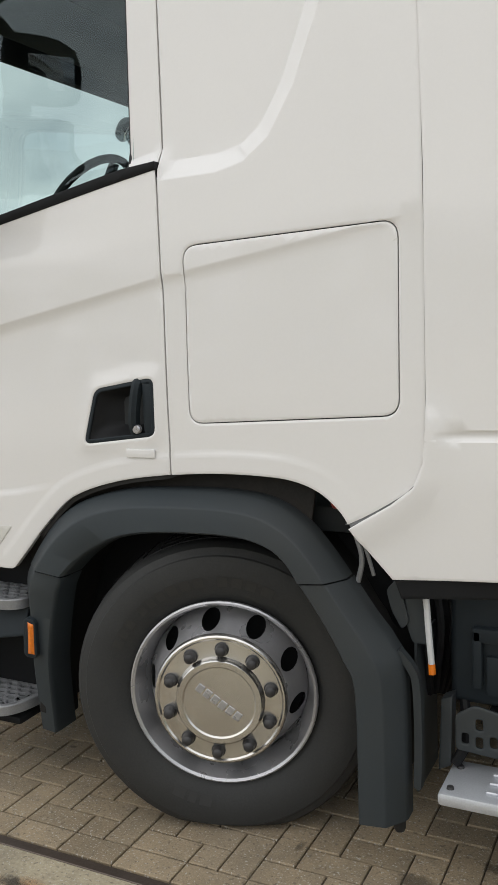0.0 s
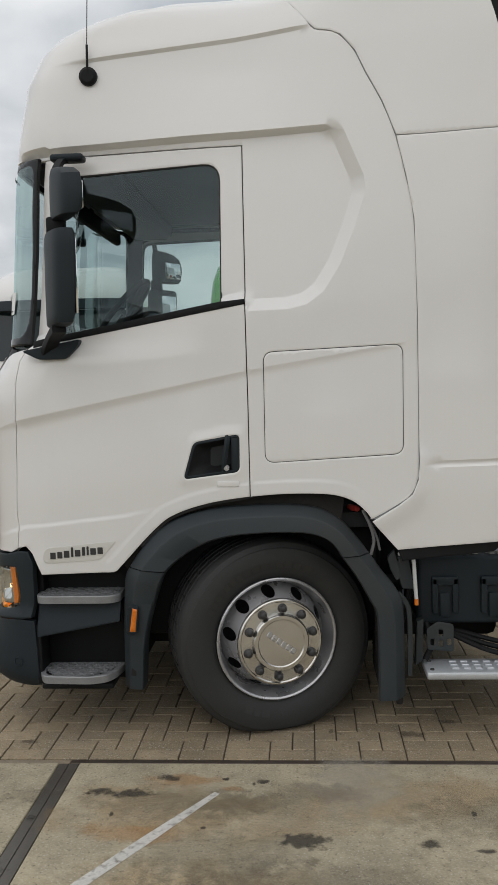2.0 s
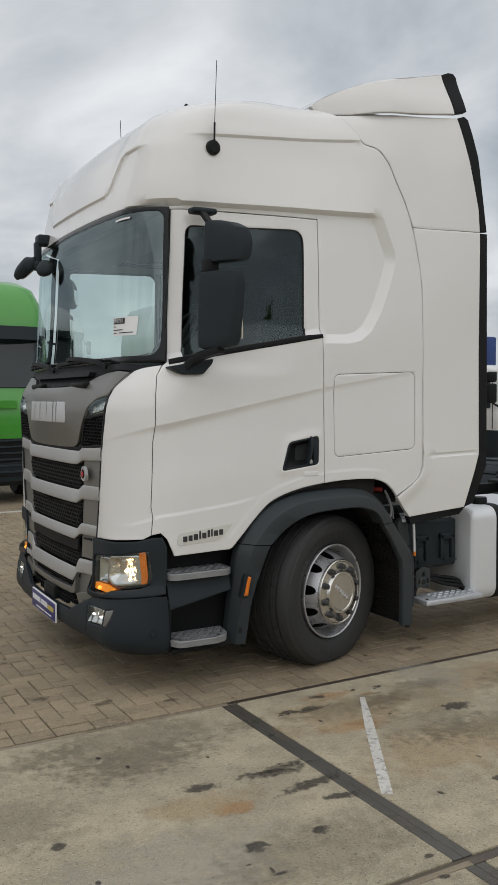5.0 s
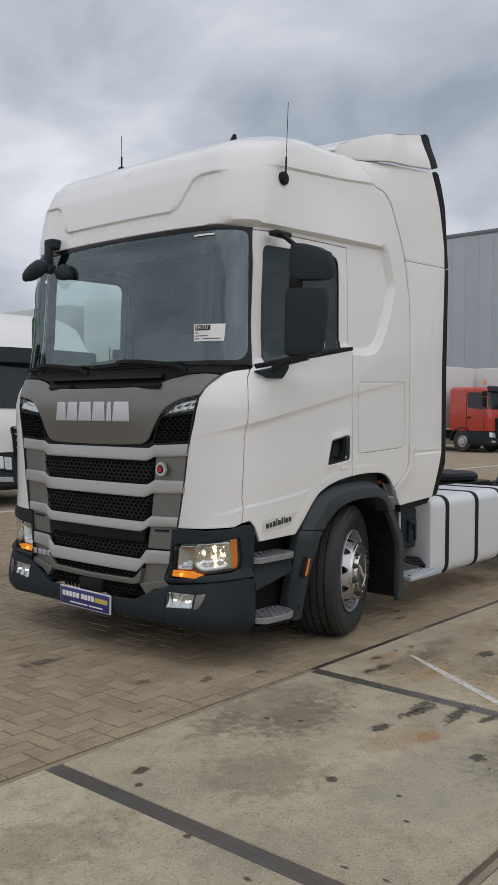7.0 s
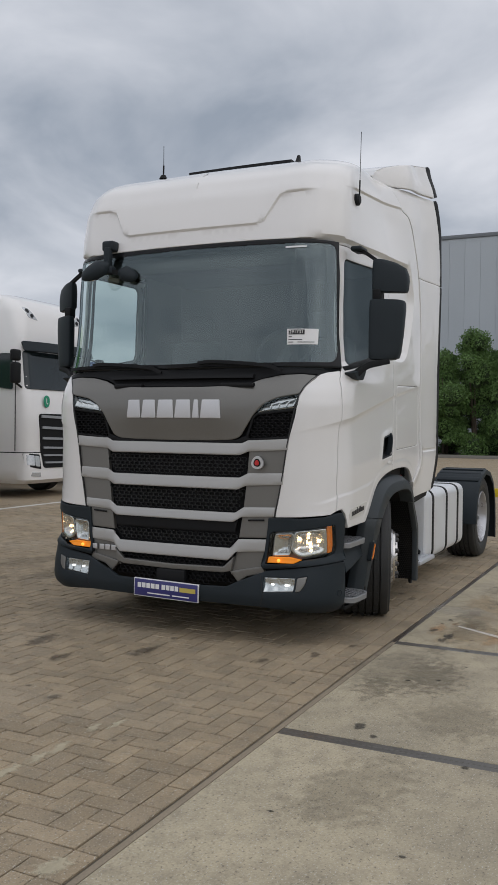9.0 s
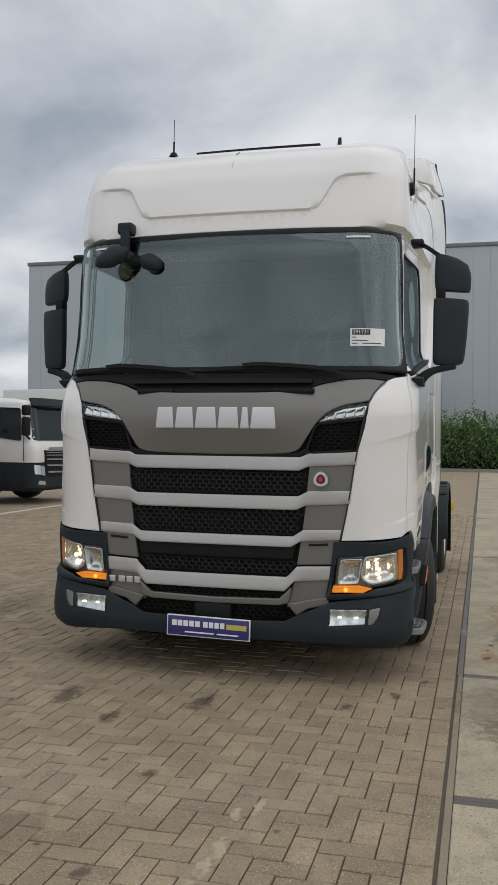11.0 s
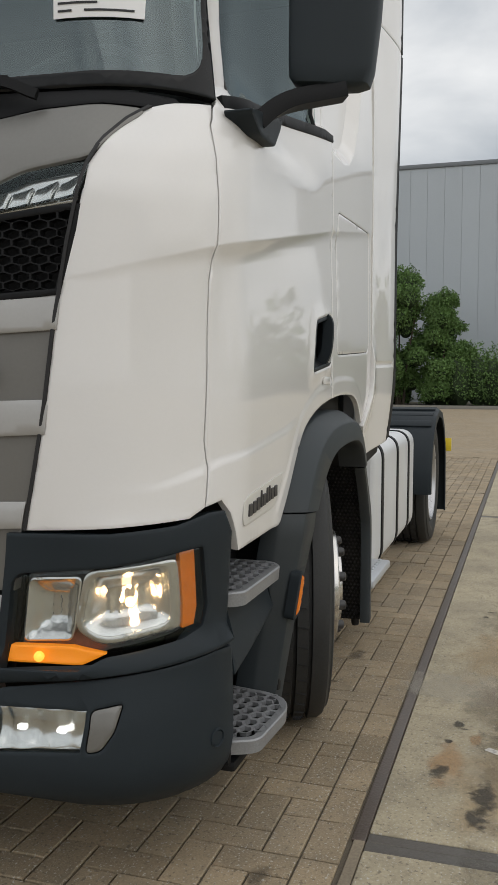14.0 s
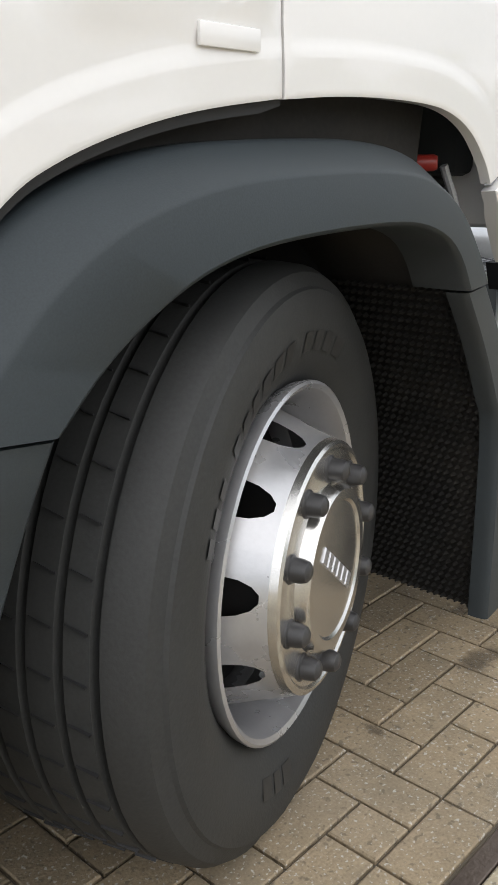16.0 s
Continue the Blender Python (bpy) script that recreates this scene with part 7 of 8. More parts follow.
for a in (90, 210, 330):
    tube(b, [(-0.10, 0, 1.14), (-0.10, 0.16 * math.cos(radians(a)), 1.14 + 0.16 * math.sin(radians(a)))], 0.014)
part("emblem_ring", b, CHROME, green)
mid = parked_truck((4.2, 8.0, 0), 90, PAINT, "white mid-roof truck with silver name panel", "mid")
xf = parked_truck((8.25, 8.5, 0), 90, PAINT, "white tall truck with roof lamps and round green sign", "super", WHITEBOX)
lowt = parked_truck((12.1, 8.0, 0), 90, PAINT, "white low-cab truck with a blue covered load", "low", BLUEP)
def roof_skin(y, z):
    """The sloping roof front of the tallest parked cab."""
    f, w, r = ramp(z, [(2.85, 0.12), (3.6, 0.26), (3.85, 0.42), (4.0, 0.75)]), ramp(z, [(2.85, 1.21), (3.6, 1.17), (3.85, 1.1), (4.0, 0.98)]), ramp(z, [(2.85, 0.27), (3.6, 0.32), (3.85, 0.36), (4.0, 0.4)])
    a = min(0.96, max(0.0, abs(y) - (w - r)) / r)
    return Vector((f + r - r * math.sqrt(1 - a * a) - 0.012, y, z))


for sg in (-1, 1):
    b = bmesh.new()
    sheet(b, roof_skin, rounded([(sg * y, z) for y, z in ((0.98, 3.74), (0.80, 3.70), (0.58, 3.46), (0.86, 3.50))], 0.03, 3), (), 0.05, 0.03)
    rl = part("roof_lamp", b, LAMP, xf)
    for ya, za in ((0.86, 3.65), (0.755, 3.55)):
        b = bmesh.new()
        sheet(b, lambda y, z: roof_skin(y, z) + Vector((-0.008, 0, 0)), [(sg * (ya + 0.05 * math.cos(t_)), za + 0.045 * math.sin(t_)) for t_ in np.linspace(0, 2 * math.pi, 13)[:-1]], (), 0.05, 0.01)
        part("lamp_bowl", b, BLACK, rl)
b = bmesh.new()
lathe(b, [(0, -0.012), (0.09, -0.012), (0.095, 0.0)], 24, Matrix.Translation((-0.055, 0.62, 1.70)) @ Matrix.Rotation(radians(-90), 4, "Z"))
part("round_sign", b, material("green_sign", (0.02, 0.28, 0.16), 0.4, grain=0.05), xf)
b = bmesh.new()
box(b, (-0.071, 0.595, 1.655), (-0.066, 0.612, 1.745))
box(b, (-0.071, 0.595, 1.655), (-0.066, 0.645, 1.672))
for v in b.verts:
    v.co.y = 1.24 - v.co.y
part("sign_letter", b, PAPER, xf)
raise_cab(lowt, -0.45, -0.2)
raise_cab(first, 0.19, -0.3)
raise_cab(mid, -0.2, 0.2)
raise_cab(xf, 0.34, -0.12)
redt = parked_truck((31.3, 11.6, 0), 80, REDP, "red low-cab truck with amber beacons", "low", WHITEBOX)
for y in (-0.7, 0.7):
    b = bmesh.new()
    lathe(b, [(0, 0.2), (0.06, 0.18), (0.07, 0.0)], 12, Matrix.Translation((0.6, y, 2.98)) @ Matrix.Rotation(radians(90), 4, "X"))
    part("beacon", b, AMBER, redt)
parked_truck((34.6, 9.3, 0), 90, PAINT, "white tall truck at the end of the yard", "super", WHITEBOX)

# white bay line in front of the row
b = bmesh.new()
box(b, (-12, 7.45, -0.01), (26, 7.57, 0.004))
ROADPAINT = material("worn_white_road_paint", (0.55, 0.54, 0.5), 0.8, grain=0.2, scale=5, stain=0.5, stain_colour=(0.25, 0.22, 0.19))
tagged(finish("bay_line", b, ROADPAINT, smooth=False), "worn white painted line before the parked trucks", "road marking", kind="structure")

# ---- warehouse, kerb, hedge ----
CLAD = material("grey_blue_cladding", (0.42, 0.455, 0.485), 0.45, metal=0.15, grain=0.04, scale=0.4, fine=12, per_piece=0.02)
hall = thing("warehouse", (50, 0, 0), "long grey metal-clad warehouse beyond the hedge", "warehouse")
b = bmesh.new()
box(b, (0.06, -14, 0), (25, 30, 14.0))
part("wall", b, CLAD, hall)
for k in range(44):
    b = bmesh.new()
    box(b, (0.0, -14 + k + 0.004, 0.3), (0.07, -14 + k + 0.996, 13.9), 0.004, 1)
    part("cladding_panel", b, CLAD, hall)
b = bmesh.new()
box(b, (-0.08, -14.1, 13.85), (25, 30.1, 14.1), 0.03)
part("roof_edge", b, material("dark_roof_trim", (0.16, 0.175, 0.19), 0.5, grain=0.05), hall)
KERB = material("kerb_concrete", (0.21, 0.2, 0.18), 0.85, grain=0.15, scale=3, bump=0.2)
b = bmesh.new()
box(b, (39.9, -40, -0.1), (40.1, 48, 0.16), 0.02)
tagged(finish("kerb", b, KERB), "long grey concrete kerb before the hedge", "kerb", kind="structure")
b = bmesh.new()
box(b, (40.1, -40, -0.1), (50, 48, 0.12))
tagged(finish("verge", b, material("verge_soil", (0.07, 0.065, 0.04), 0.95, grain=0.4, scale=2, fine=30)), "soil strip under the hedge", "verge", kind="structure")


def leaf_material(name, c):
    m = material(name, c, 0.6, grain=0.3, scale=1.2, fine=20, per_piece=0.32, spec=0.3)
    return m


# darker green that paints in the shade deep between the leaves
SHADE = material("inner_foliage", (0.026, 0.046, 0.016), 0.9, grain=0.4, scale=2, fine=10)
LEAF = leaf_material("hedge_leaf", (0.10, 0.178, 0.05))
BARK = material("bark", (0.08, 0.062, 0.045), 0.9, grain=0.3, scale=6, bump=0.4)


def leaves(name, blobs, count, size, seed, mat, parent):
    """Many small bent leaves scattered through and over lumpy volumes."""
    rnd = np.random.RandomState(seed)
    vol = np.array([b[3] * b[4] * b[5] for b in blobs]) ** 0.67
    pick = rnd.choice(len(blobs), count, p=vol / vol.sum())
    vs, fs_ = [], []
    for k in pick:
        cx, cy, cz, rx, ry, rz_ = blobs[k]
        d = rnd.normal(size=3)
        d /= np.linalg.norm(d)
        if d[2] < -0.5:
            d[2] *= -0.5
        lump = 1 + 0.22 * noise.noise(Vector((cx + d[0] * 2, cy + d[1] * 2, cz + d[2] * 2)) * 1.3)
        r = (0.58 + 0.55 * rnd.rand() ** 0.8) * lump
        c = Vector((cx + d[0] * rx * r, cy + d[1] * ry * r, max(0.15, cz + d[2] * rz_ * r)))
        q = Euler((rnd.rand() * 2.4 - 0.5, rnd.rand() * 2.4 - 1.2, rnd.rand() * 6.28)).to_matrix()
        sz = size * (0.6 + 0.8 * rnd.rand())
        base = len(vs)
        vs += [tuple(c + q @ Vector(p) * sz) for p in ((-0.5, 0, 0), (0, -0.3, 0.08), (0.5, 0, 0), (0, 0.3, 0.08))]
        fs_ += [(base, base + 1, base + 2), (base, base + 2, base + 3)]
    me = bpy.data.meshes.new(name)
    me.from_pydata(vs, [], fs_)
    me.materials.append(mat)
    ob = new(name, me)
    ob.parent = parent
    return ob


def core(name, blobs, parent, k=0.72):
    """Dark lumps added inside a bush, standing in for the shade behind its leaves."""
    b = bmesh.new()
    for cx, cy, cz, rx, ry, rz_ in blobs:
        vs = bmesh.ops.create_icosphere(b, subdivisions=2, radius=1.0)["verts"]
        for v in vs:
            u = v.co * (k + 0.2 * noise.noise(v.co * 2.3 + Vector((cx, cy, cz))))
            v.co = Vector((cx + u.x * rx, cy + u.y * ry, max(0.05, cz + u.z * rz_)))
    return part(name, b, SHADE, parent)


rnd = np.random.RandomState(4)
hedge_blobs = [(42.6 + rnd.rand() * 0.8, y, 1.1 + rnd.rand() * 0.2, 1.3, 0.9, 1.75 + 0.3 * rnd.rand() + (0.6 if -6 < y < -4 else 0)) for y in np.arange(-30, 3, 0.85)]
tagged(core("hedge_core", hedge_blobs, None), "dark filling added inside the hedge for the shade between leaves", "hedge", kind="stuff")
hedge = tagged(leaves("hedge", hedge_blobs, 84000, 0.125, 5, LEAF, None), "long dense green hedge in front of the warehouse", "hedge", kind="stuff")
shoots = [(42.5 + rnd.rand(), y + rnd.rand(), 2.5 + rnd.rand() * 0.5, 0.12, 0.12, 0.5) for y in np.arange(-20, 2.5, 0.9)]
tagged(leaves("hedge_shoots", shoots, 3000, 0.11, 6, LEAF, None), "loose shoots over the hedge", "hedge", kind="stuff")


def bush(at, h, w, seed):
    t = thing("bush", at, "large leafy dark green bush beside the warehouse", "bush", "bushes beside the warehouse")
    r = np.random.RandomState(seed)
    for k in range(3):
        b = bmesh.new()
        a = r.rand() * 6.28
        p = [(0.15 * math.cos(a), 0.15 * math.sin(a), 0), (0.4 * math.cos(a), 0.4 * math.sin(a), h * 0.35), (0.9 * math.cos(a), 0.9 * math.sin(a), h * 0.75)]
        pp = smooth_path(p, 4)
        for i, (u, v) in enumerate(zip(pp, pp[1:])):
            tube(b, [u, v], 0.07 * (1 - i / len(pp)) + 0.015, 6)
        part("stem", b, BARK, t)
    blobs = []
    for k in range(42):
        z = h * (0.05 + 0.86 * r.rand())
        rad = w * (0.9 if z < h * 0.5 else 0.75 * (1.25 - z / h)) * r.rand() ** 0.5
        a = r.rand() * 6.28
        blobs.append((rad * math.cos(a), rad * math.sin(a), z, w * (0.24 + 0.14 * r.rand()), w * (0.24 + 0.14 * r.rand()), h * (0.07 + 0.06 * r.rand())))
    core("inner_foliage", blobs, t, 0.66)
    part_ = leaves("crown", blobs, 52000, 0.12, seed, LEAF, t)
    return t


for k, (y, h, w) in enumerate(((2.5, 6.0, 1.8), (4.5, 7.4, 2.2), (6.7, 7.2, 2.3), (8.6, 6.0, 2.0), (10.7, 4.0, 1.9), (12.9, 3.4, 1.8))):
    bush((43.3, y, 0), h, w, 20 + k)

# concrete block with orange top, and a stacked one beside it
for (y0, y1, zc) in ((-3.95, -2.55, 0.0), (-6.3, -4.75, 0.0)):
    blk = thing("concrete_barrier", (41.0, (y0 + y1) / 2, 0.12), "grey concrete barrier block with orange painted top", "barrier", "barrier blocks by the hedge")
    w = (y1 - y0) / 2
    b = bmesh.new()
    box(b, (-0.3, -w, 0), (0.3, w, 0.68), 0.02)
    part("block", b, KERB, blk)
    b = bmesh.new()
    box(b, (-0.31, -w - 0.01, 0.68), (0.31, w + 0.01, 0.78), 0.015)
    part("painted_top", b, material("orange_paint", (0.75, 0.26, 0.03), 0.6, grain=0.1) if "orange_paint" not in bpy.data.materials else bpy.data.materials["orange_paint"], blk)

# the yard's far side behind the walker
tree_blobs = [(44 + 3 * rnd.rand(), y, 2 + rnd.rand(), 2.0, 2.4, 2.0 + 2.5 * rnd.rand()) for y in np.arange(-46, -15, 3.0)]
tree_blobs += [(x + 2 * rnd.rand(), -48 + 3 * rnd.rand(), 2.5 + rnd.rand() * 2, 3.0, 2.0, 2.5 + 2.5 * rnd.rand()) for x in np.arange(-60, 60, 4.0)]
tagged(leaves("tree_belt", tree_blobs, 14000, 0.9, 9, LEAF, None), "distant belt of trees behind the yard", "trees", kind="stuff")

# ---- ground ----
bm = bmesh.new()
g = 400
vs = [bm.verts.new(p) for p in ((-g, -g, -0.011), (g, -g, -0.011), (g, g, -0.011), (-g, g, -0.011))]
bm.faces.new(vs)
ground = tagged(finish("ground", bm, JOINT, smooth=False), "sandy bed under the yard's paving", "ground", kind="structure")
bm = bmesh.new()
for lo, hi in (((-60, 8.0, -0.1), (39.9, 48, -0.004)), ((12.0, -1.47, -0.1), (39.9, 8.0, -0.004)), ((-60, -1.47, -0.1), (-9.0, 8.0, -0.004))):
    box(bm, lo, hi)
tagged(finish("far_paving", bm, PAVER, smooth=False), "brown brick paving of the wider yard", "paving", kind="structure")

slabs = thing("concrete_slabs", (0, 0, 0), "worn stained concrete slabs with rusty steel edges", "pavement", kind="structure")
SX, SY, X0, Y0 = 2.035, 1.94, -0.848, -1.484
def slab_parts(length, strip, edge):
    b = bmesh.new()
    box(b, (0.05, -SY + 0.02, -0.1), (length - 0.05, -0.043, 0.0), 0.004, 1)
    e = bmesh.new()
    box(e, (-0.046, -SY + 0.02, -0.1), (-0.001, -0.043, -0.003), 0.002, 1)
    box(e, (0.001, -SY + 0.02, -0.1), (0.046, -0.043, -0.003), 0.002, 1)
    r = bmesh.new()
    box(r, (0.0, -0.040, -0.1), (length, edge, -0.002), 0.002, 1)
    return part("slab", b, CONCRETE, slabs), part("slab_edge_iron", e, IRON, slabs), part("slab_row_iron", r, strip, slabs)


for length, starts, strip, edge in ((SX, range(-5, 0), ROWDUST, -0.009), (3 * SX, range(0, 20, 3), ROWIRON, -0.002)):
    first_bay = None
    for i in starts:
        for j in range(4):
            obs = slab_parts(length, strip, edge) if first_bay is None else [new(o.name.split(".")[0], o.data) for o in first_bay]
            first_bay = first_bay or obs
            for o in obs:
                o.parent = slabs
                o.location = (X0 + i * SX, Y0 - j * SY, 0)
bm = bmesh.new()
box(bm, (-60, -60, -0.1), (60, Y0 - 4 * SY, -0.002))
tagged(finish("far_concrete", bm, CONCRETE, smooth=False), "worn concrete of the wider yard", "pavement", kind="structure")

# stains, marks and the painted stroke, lying on the slabs
def film_material(name, colour, strength, scale=14.0, rough=0.7, disc=True):
    """A thin worn film: patches of colour with gaps, thinning out towards the rim of its disc."""
    m = material(name, colour, rough, grain=0.2, scale=8)
    n, l = m.node_tree.nodes, m.node_tree.links
    geo, tx, mr = n.new("ShaderNodeNewGeometry"), n.new("ShaderNodeTexNoise"), n.new("ShaderNodeMapRange")
    tx.inputs["Scale"].default_value, tx.inputs["Detail"].default_value = scale, 8.0
    l.new(geo.outputs["Position"], tx.inputs["Vector"])
    last = tx.outputs["Fac"]
    if disc:
        tc, ln, sm = n.new("ShaderNodeTexCoord"), n.new("ShaderNodeVectorMath"), n.new("ShaderNodeMath")
        ln.operation, sm.operation, sm.inputs[1].default_value = "LENGTH", "MULTIPLY_ADD", -0.62
        l.new(tc.outputs["Object"], ln.inputs[0])
        l.new(ln.outputs["Value"], sm.inputs[0])
        l.new(last, sm.inputs[2])
        last = sm.outputs[0]
        mr.inputs["From Min"].default_value, mr.inputs["From Max"].default_value = 0.0, 0.24
    else:
        mr.inputs["From Min"].default_value, mr.inputs["From Max"].default_value = 0.14, 0.5
    mr.inputs["To Max"].default_value = strength
    l.new(last, mr.inputs["Value"])
    l.new(mr.outputs["Result"], n["Principled BSDF"].inputs["Alpha"])
    return m


OIL = film_material("oil_film", (0.058, 0.052, 0.042), 0.66, 26)
DAMP = film_material("dark_damp_film", (0.10, 0.085, 0.06), 0.2, 9)
TAN = film_material("tan_stain_film", (0.46, 0.31, 0.15), 0.26, 7)
FAINT = film_material("faint_damp_film", (0.14, 0.118, 0.085), 0.2, 17)
PALE = film_material("pale_dust_film", (0.5, 0.46, 0.38), 0.35, 9)
RUST = film_material("rust_film", (0.54, 0.27, 0.09), 0.3, 9)
CHALK = film_material("worn_white_stroke", (0.66, 0.64, 0.6), 0.85, 34, disc=False)
rs = np.random.RandomState(11)


def blob(name, x, y, rx, ry, mat, z=0.0015, turn=0.0, parent=None):
    """A stain: a shared disc laid at its place and size."""
    me = bpy.data.meshes.get("disc_" + mat.name)
    if not me:
        me = bpy.data.meshes.new("disc_" + mat.name)
        me.from_pydata([(math.cos(a), math.sin(a), 0) for a in np.linspace(0, 2 * math.pi, 25)[:-1]], [], [tuple(range(24))])
        me.materials.append(mat)
    o = new(name, me)
    o.matrix_world = Matrix.Translation((x, y, z)) @ Matrix.Rotation(turn + rs.rand() * 0.4 - 0.2, 4, "Z") @ Matrix.Diagonal((rx * 1.45, ry * 1.45, 1, 1))
    o.parent = parent or slabs
    return o


for x, y, rx, ry in ((0.239, -2.187, 0.09, 0.055), (-0.357, -1.676, 0.05, 0.025), (-0.503, -1.819, 0.09, 0.035), (-0.63, -1.808, 0.06, 0.03), (-0.226, -2.981, 0.04, 0.03), (-0.495, -2.404, 0.025, 0.012), (-1.11, -2.416, 0.16, 0.035), (-0.998, -2.403, 0.12, 0.03), (0.705, -2.204, 0.04, 0.025), (-1.0, -2.6, 0.16, 0.04), (-1.05, -2.383, 0.14, 0.03), (-1.45, -2.39, 0.08, 0.04), (-2.15, -2.575, 0.03, 0.03), (-1.49, -2.96, 0.05, 0.04), (-1.2, -2.97, 0.04, 0.03), (-2.64, -1.863, 0.06, 0.03), (-0.95, -2.77, 0.09, 0.03)):
    blob("oil_stain", x, y, rx, ry, OIL)
for k in range(170):
    blob("dirt_spot", rs.uniform(-6, 5), rs.uniform(-5.2, -1.6), 0.008 + 0.028 * rs.rand() ** 3, 0.007 + 0.014 * rs.rand(), OIL)
for x, y, rx, ry in ((-0.92, -1.84, 0.12, 0.06), (0.3, -1.8, 0.2, 0.08), (-0.1, -2.3, 0.3, 0.2), (-1.6, -2.0, 0.35, 0.2), (-2.3, -2.3, 0.3, 0.25), (-0.3, -1.9, 0.35, 0.12), (0.9, -2.0, 0.25, 0.15), (1.7, -1.9, 0.4, 0.15), (-3.4, -2.1, 0.4, 0.2), (-1.3, -3.1, 0.4, 0.2), (2.6, -2.0, 0.3, 0.2), (-2.0, -1.75, 0.25, 0.1)):
    blob("damp_patch", x, y, rx, ry, FAINT, 0.001)
for x, y, rx, ry in ((-1.405, -2.63, 0.11, 0.06), (-0.076, -1.771, 0.05, 0.02), (-0.4, -2.15, 0.2, 0.07), (-0.3, -1.7, 0.2, 0.05)):
    blob("rust_patch", x, y, rx, ry, RUST, 0.0012)
for x, y, rx, ry in ((0.15, -2.0, 0.5, 0.2), (0.7, -1.85, 0.5, 0.18), (-0.35, -1.95, 0.4, 0.22), (-1.5, -2.55, 0.25, 0.12), (1.6, -2.1, 0.5, 0.25), (-0.2, -2.6, 0.5, 0.25)):
    blob("tan_stain", x, y, rx, ry, TAN, 0.0006)
for k in range(40):
    blob("damp_patch", rs.uniform(-7, 6), rs.uniform(-5.5, -1.7), 0.15 + 0.4 * rs.rand(), 0.1 + 0.25 * rs.rand(), FAINT if k % 3 else PALE, 0.0008)
b = bmesh.new()
pa, pb = Vector((-0.133, -1.812)), Vector((-0.775, -2.856))
nn = Vector((pb.y - pa.y, pa.x - pb.x)).normalized()
le, ri = [], []
for k in range(30):
    c = pa.lerp(pb, k / 29)
    wv = 0.026 * (0.55 + 0.45 * min(1, k / 10))
    le.append(b.verts.new((*(c + nn * wv), 0.002)))
    ri.append(b.verts.new((*(c - nn * wv), 0.002)))
for k in range(29):
    b.faces.new((le[k], le[k + 1], ri[k + 1], ri[k]))
part("white_stroke", b, CHALK, slabs, smooth=False)

rw = np.random.RandomState(8)
wv_, wf_ = [], []
for k in range(420):
    x, y, a, h = rw.uniform(-0.5, 1.6), Y0 - SY - 0.015 + rw.normal() * 0.022, rw.rand() * 6.28, 0.015 + 0.035 * rw.rand() ** 2
    c, q, n0 = Vector((x, y, 0)), Vector((math.cos(a), math.sin(a), 0)), len(wv_)
    side_ = Vector((-q.y, q.x, 0)) * 0.003
    wv_ += [tuple(c - side_), tuple(c + side_), tuple(c + q * h * 0.6 + Vector((0, 0, h)))]
    wf_.append((n0, n0 + 1, n0 + 2))
me = bpy.data.meshes.new("weeds")
me.from_pydata(wv_, [], wf_)
me.materials.append(LEAF)
tagged(new("weeds", me), "small green weeds in the joint between slabs", "weeds", kind="stuff")

# ---- brick paving, laid in a zigzag bond with one straight row at the slabs ----
paving = thing("brick_paving", (0, 0, 0), "brown brick pavers in herringbone bond", "paving", kind="structure")
U = 0.1055


def brick_data(lx, ly, tz, tilt):
    e, b_ = 0.0031, 0.003
    x0, x1, y0, y1 = e, lx - e, e, ly - e
    z0 = -0.03
    lo_ = [(x0, y0, z0), (x1, y0, z0), (x1, y1, z0), (x0, y1, z0)]
    mid = [(x, y, tz - 0.003) for x, y, _ in lo_]
    up = [(x0 + b_, y0 + b_, tz + tilt[0]), (x1 - b_, y0 + b_, tz + tilt[1]), (x1 - b_, y1 - b_, tz + tilt[2]), (x0 + b_, y1 - b_, tz + tilt[3])]
    f = [(8, 9, 10, 11)]
    for k in range(4):
        j = (k + 1) % 4
        f += [(k, j, 4 + j, 4 + k), (4 + k, 4 + j, 8 + j, 8 + k)]
    return lo_ + mid + up, f


brick_mesh = {}


def brick_object(x, y, long_x, k):
    key = (long_x, k % 5)
    if key not in brick_mesh:
        r = np.random.RandomState(50 + k % 5)
        v, f = brick_data(2 * U if long_x else U, U if long_x else 2 * U, -0.001, 0.0012 * r.randn(4))
        me = bpy.data.meshes.new("brick")
        me.from_pydata(v, [], f)
        me.materials.append(PAVER)
        brick_mesh[key] = me
    o = new("brick", brick_mesh[key])
    o.location = (x, y, 0)
    o.parent = paving


far_v, far_f = [], []
rp = np.random.RandomState(3)
made = 0


def lay(x, y, long_x, k):
    global made
    if -1.35 < x < 1.25 and y < -0.62 and made < 300:
        made += 1
        brick_object(x, y, long_x, k)
        return
    v, f = brick_data(2 * U if long_x else U, U if long_x else 2 * U, -0.001 + 0.0012 * rp.randn(), 0.0012 * rp.randn(4))
    base = len(far_v)
    far_v.extend([(px + x, py + y, pz) for px, py, pz in v])
    far_f.extend([tuple(base + q for q in ff) for ff in f])


def half_brick(x, y):
    v, f = brick_data(U, U, -0.001, 0.001 * rp.randn(4))
    base = len(far_v)
    far_v.extend([(px + x, py + y, pz) for px, py, pz in v])
    far_f.extend([tuple(base + q for q in ff) for ff in f])


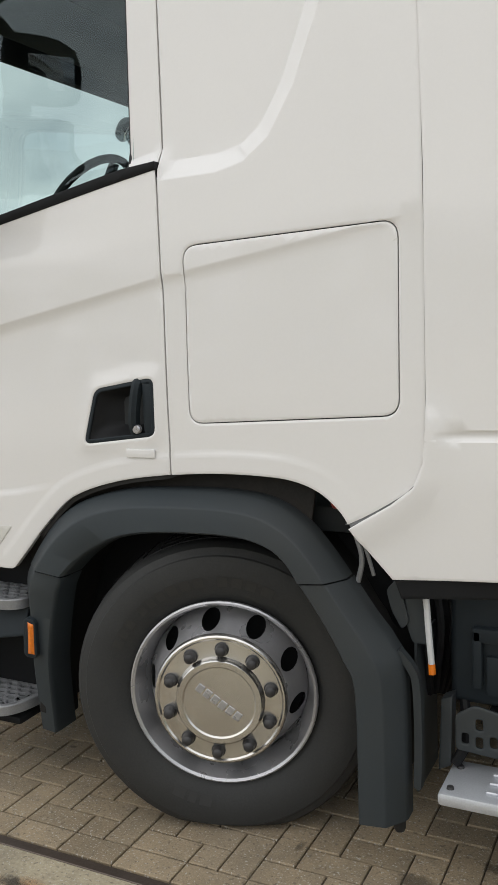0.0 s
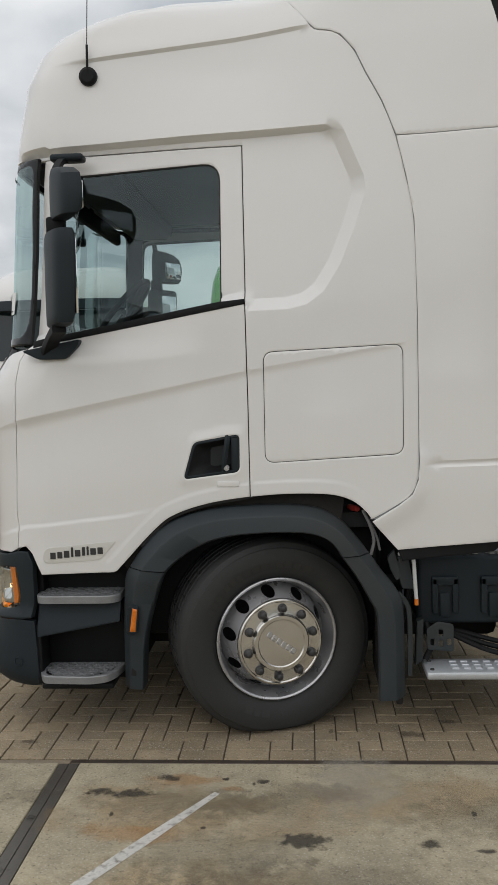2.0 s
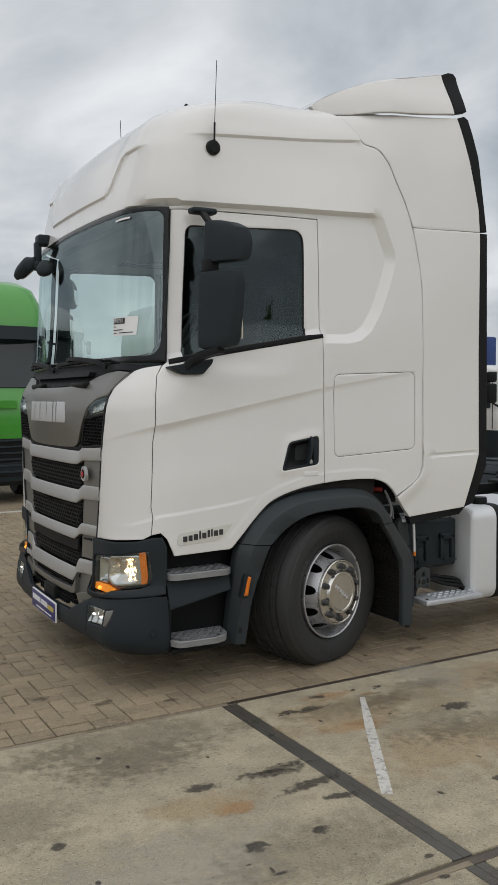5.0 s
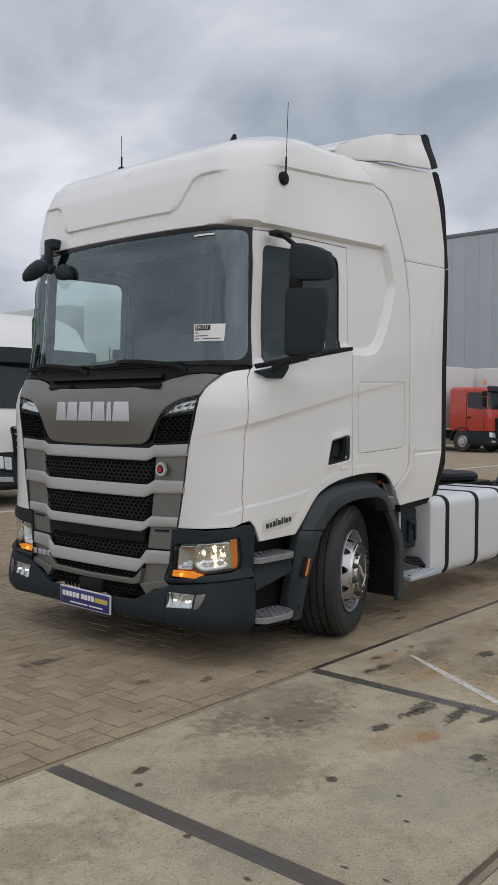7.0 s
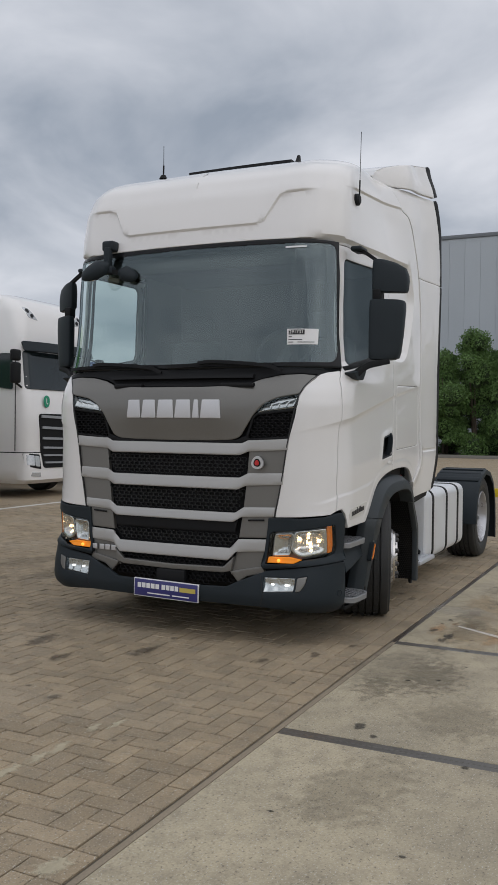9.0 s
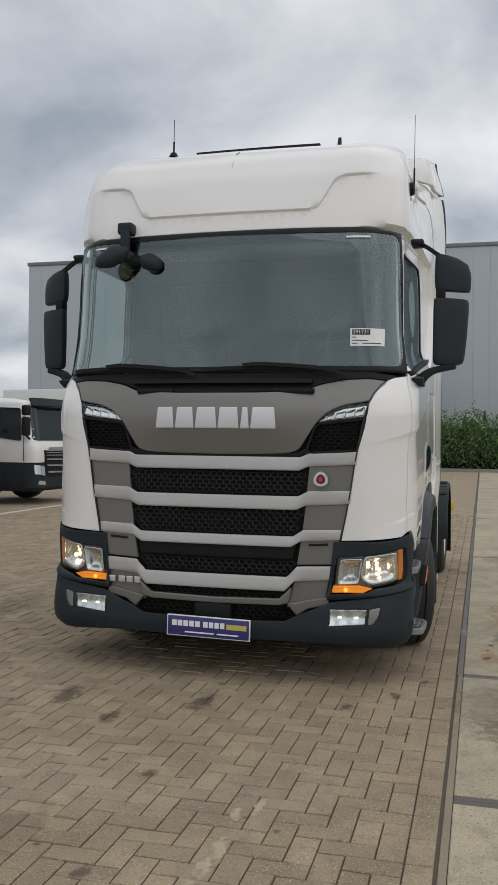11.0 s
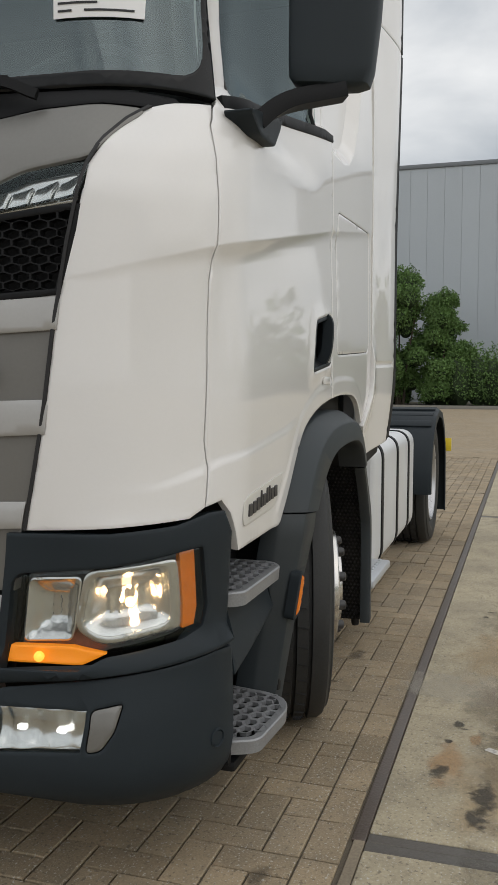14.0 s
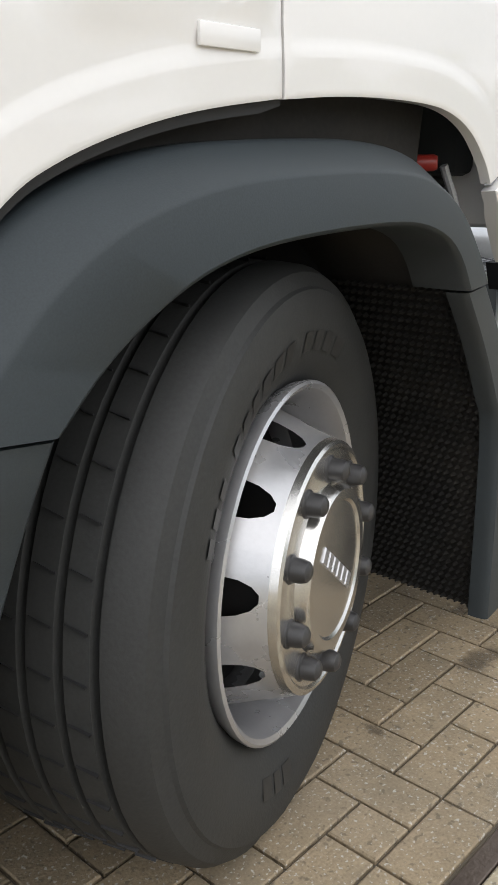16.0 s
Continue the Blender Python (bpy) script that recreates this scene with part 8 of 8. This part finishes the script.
YB = Y0 + 0.004
for k in range(int(21 / (2 * U))):
    lay(-9.0 + k * 2 * U, YB, True, k)
YH = YB + U
nx, ny = int(21 / U), int(9.4 / U)
k = 0
for j in range(ny):
    for i in range(nx):
        c = (i - j) % 4
        x, y = -9.0 + i * U, YH + j * U
        if c == 0 and i + 1 < nx:
            lay(x, y, True, k)
            k += 1
        elif c == 2 and j == 0:
            half_brick(x, y)
        elif c == 3 and j + 1 <= ny:
            lay(x, y, False, k)
            k += 1
me = bpy.data.meshes.new("brick_field")
me.from_pydata(far_v, [], far_f)
me.materials.append(PAVER)
fo = new("brick_field", me)
fo.parent = paving
tagged(fo, kind="stuff")

PAINTMARK = film_material("old_paint_film", (0.62, 0.56, 0.40), 0.5, 30)
for x, y, rx, ry in ((-3.95, -0.685, 0.13, 0.03), (-3.76, -0.70, 0.10, 0.03), (-3.6, -0.715, 0.09, 0.03), (-3.3, -0.69, 0.06, 0.025), (-3.2, -0.765, 0.08, 0.025), (-4.5, -1.39, 0.08, 0.05), (-4.3, -0.66, 0.12, 0.03)):
    blob("paint_mark", x, y, rx, ry, PAINTMARK, 0.0035, parent=paving)
OLDOIL = film_material("old_oil_film", (0.07, 0.058, 0.045), 0.45, 22)
for x, y, rx, ry in ((-3.0, -0.2, 0.05, 0.03), (-2.3, 0.3, 0.1, 0.05), (-1.9, -0.1, 0.14, 0.06), (-2.0, 0.7, 0.18, 0.07), (-1.75, -0.9, 0.06, 0.03), (-3.9, -0.3, 0.05, 0.03), (0.75, -1.2, 0.06, 0.035), (0.95, -1.05, 0.05, 0.03), (-1.1, -1.3, 0.05, 0.025), (-1.45, -1.15, 0.07, 0.03)):
    blob("oil_stain", x, y, rx, ry, OLDOIL, 0.0035, parent=paving)
for k in range(36):
    blob("dirt_spot", rs.uniform(-6, 2), rs.uniform(-1.35, 2.0), 0.012 + 0.025 * rs.rand() ** 3, 0.01 + 0.015 * rs.rand(), OLDOIL, 0.0035, parent=paving)
for k in range(14):
    blob("damp_patch", rs.uniform(-7, 3), rs.uniform(-0.9, 3.5), 0.2 + 0.4 * rs.rand(), 0.12 + 0.2 * rs.rand(), DAMP, 0.003, parent=paving)
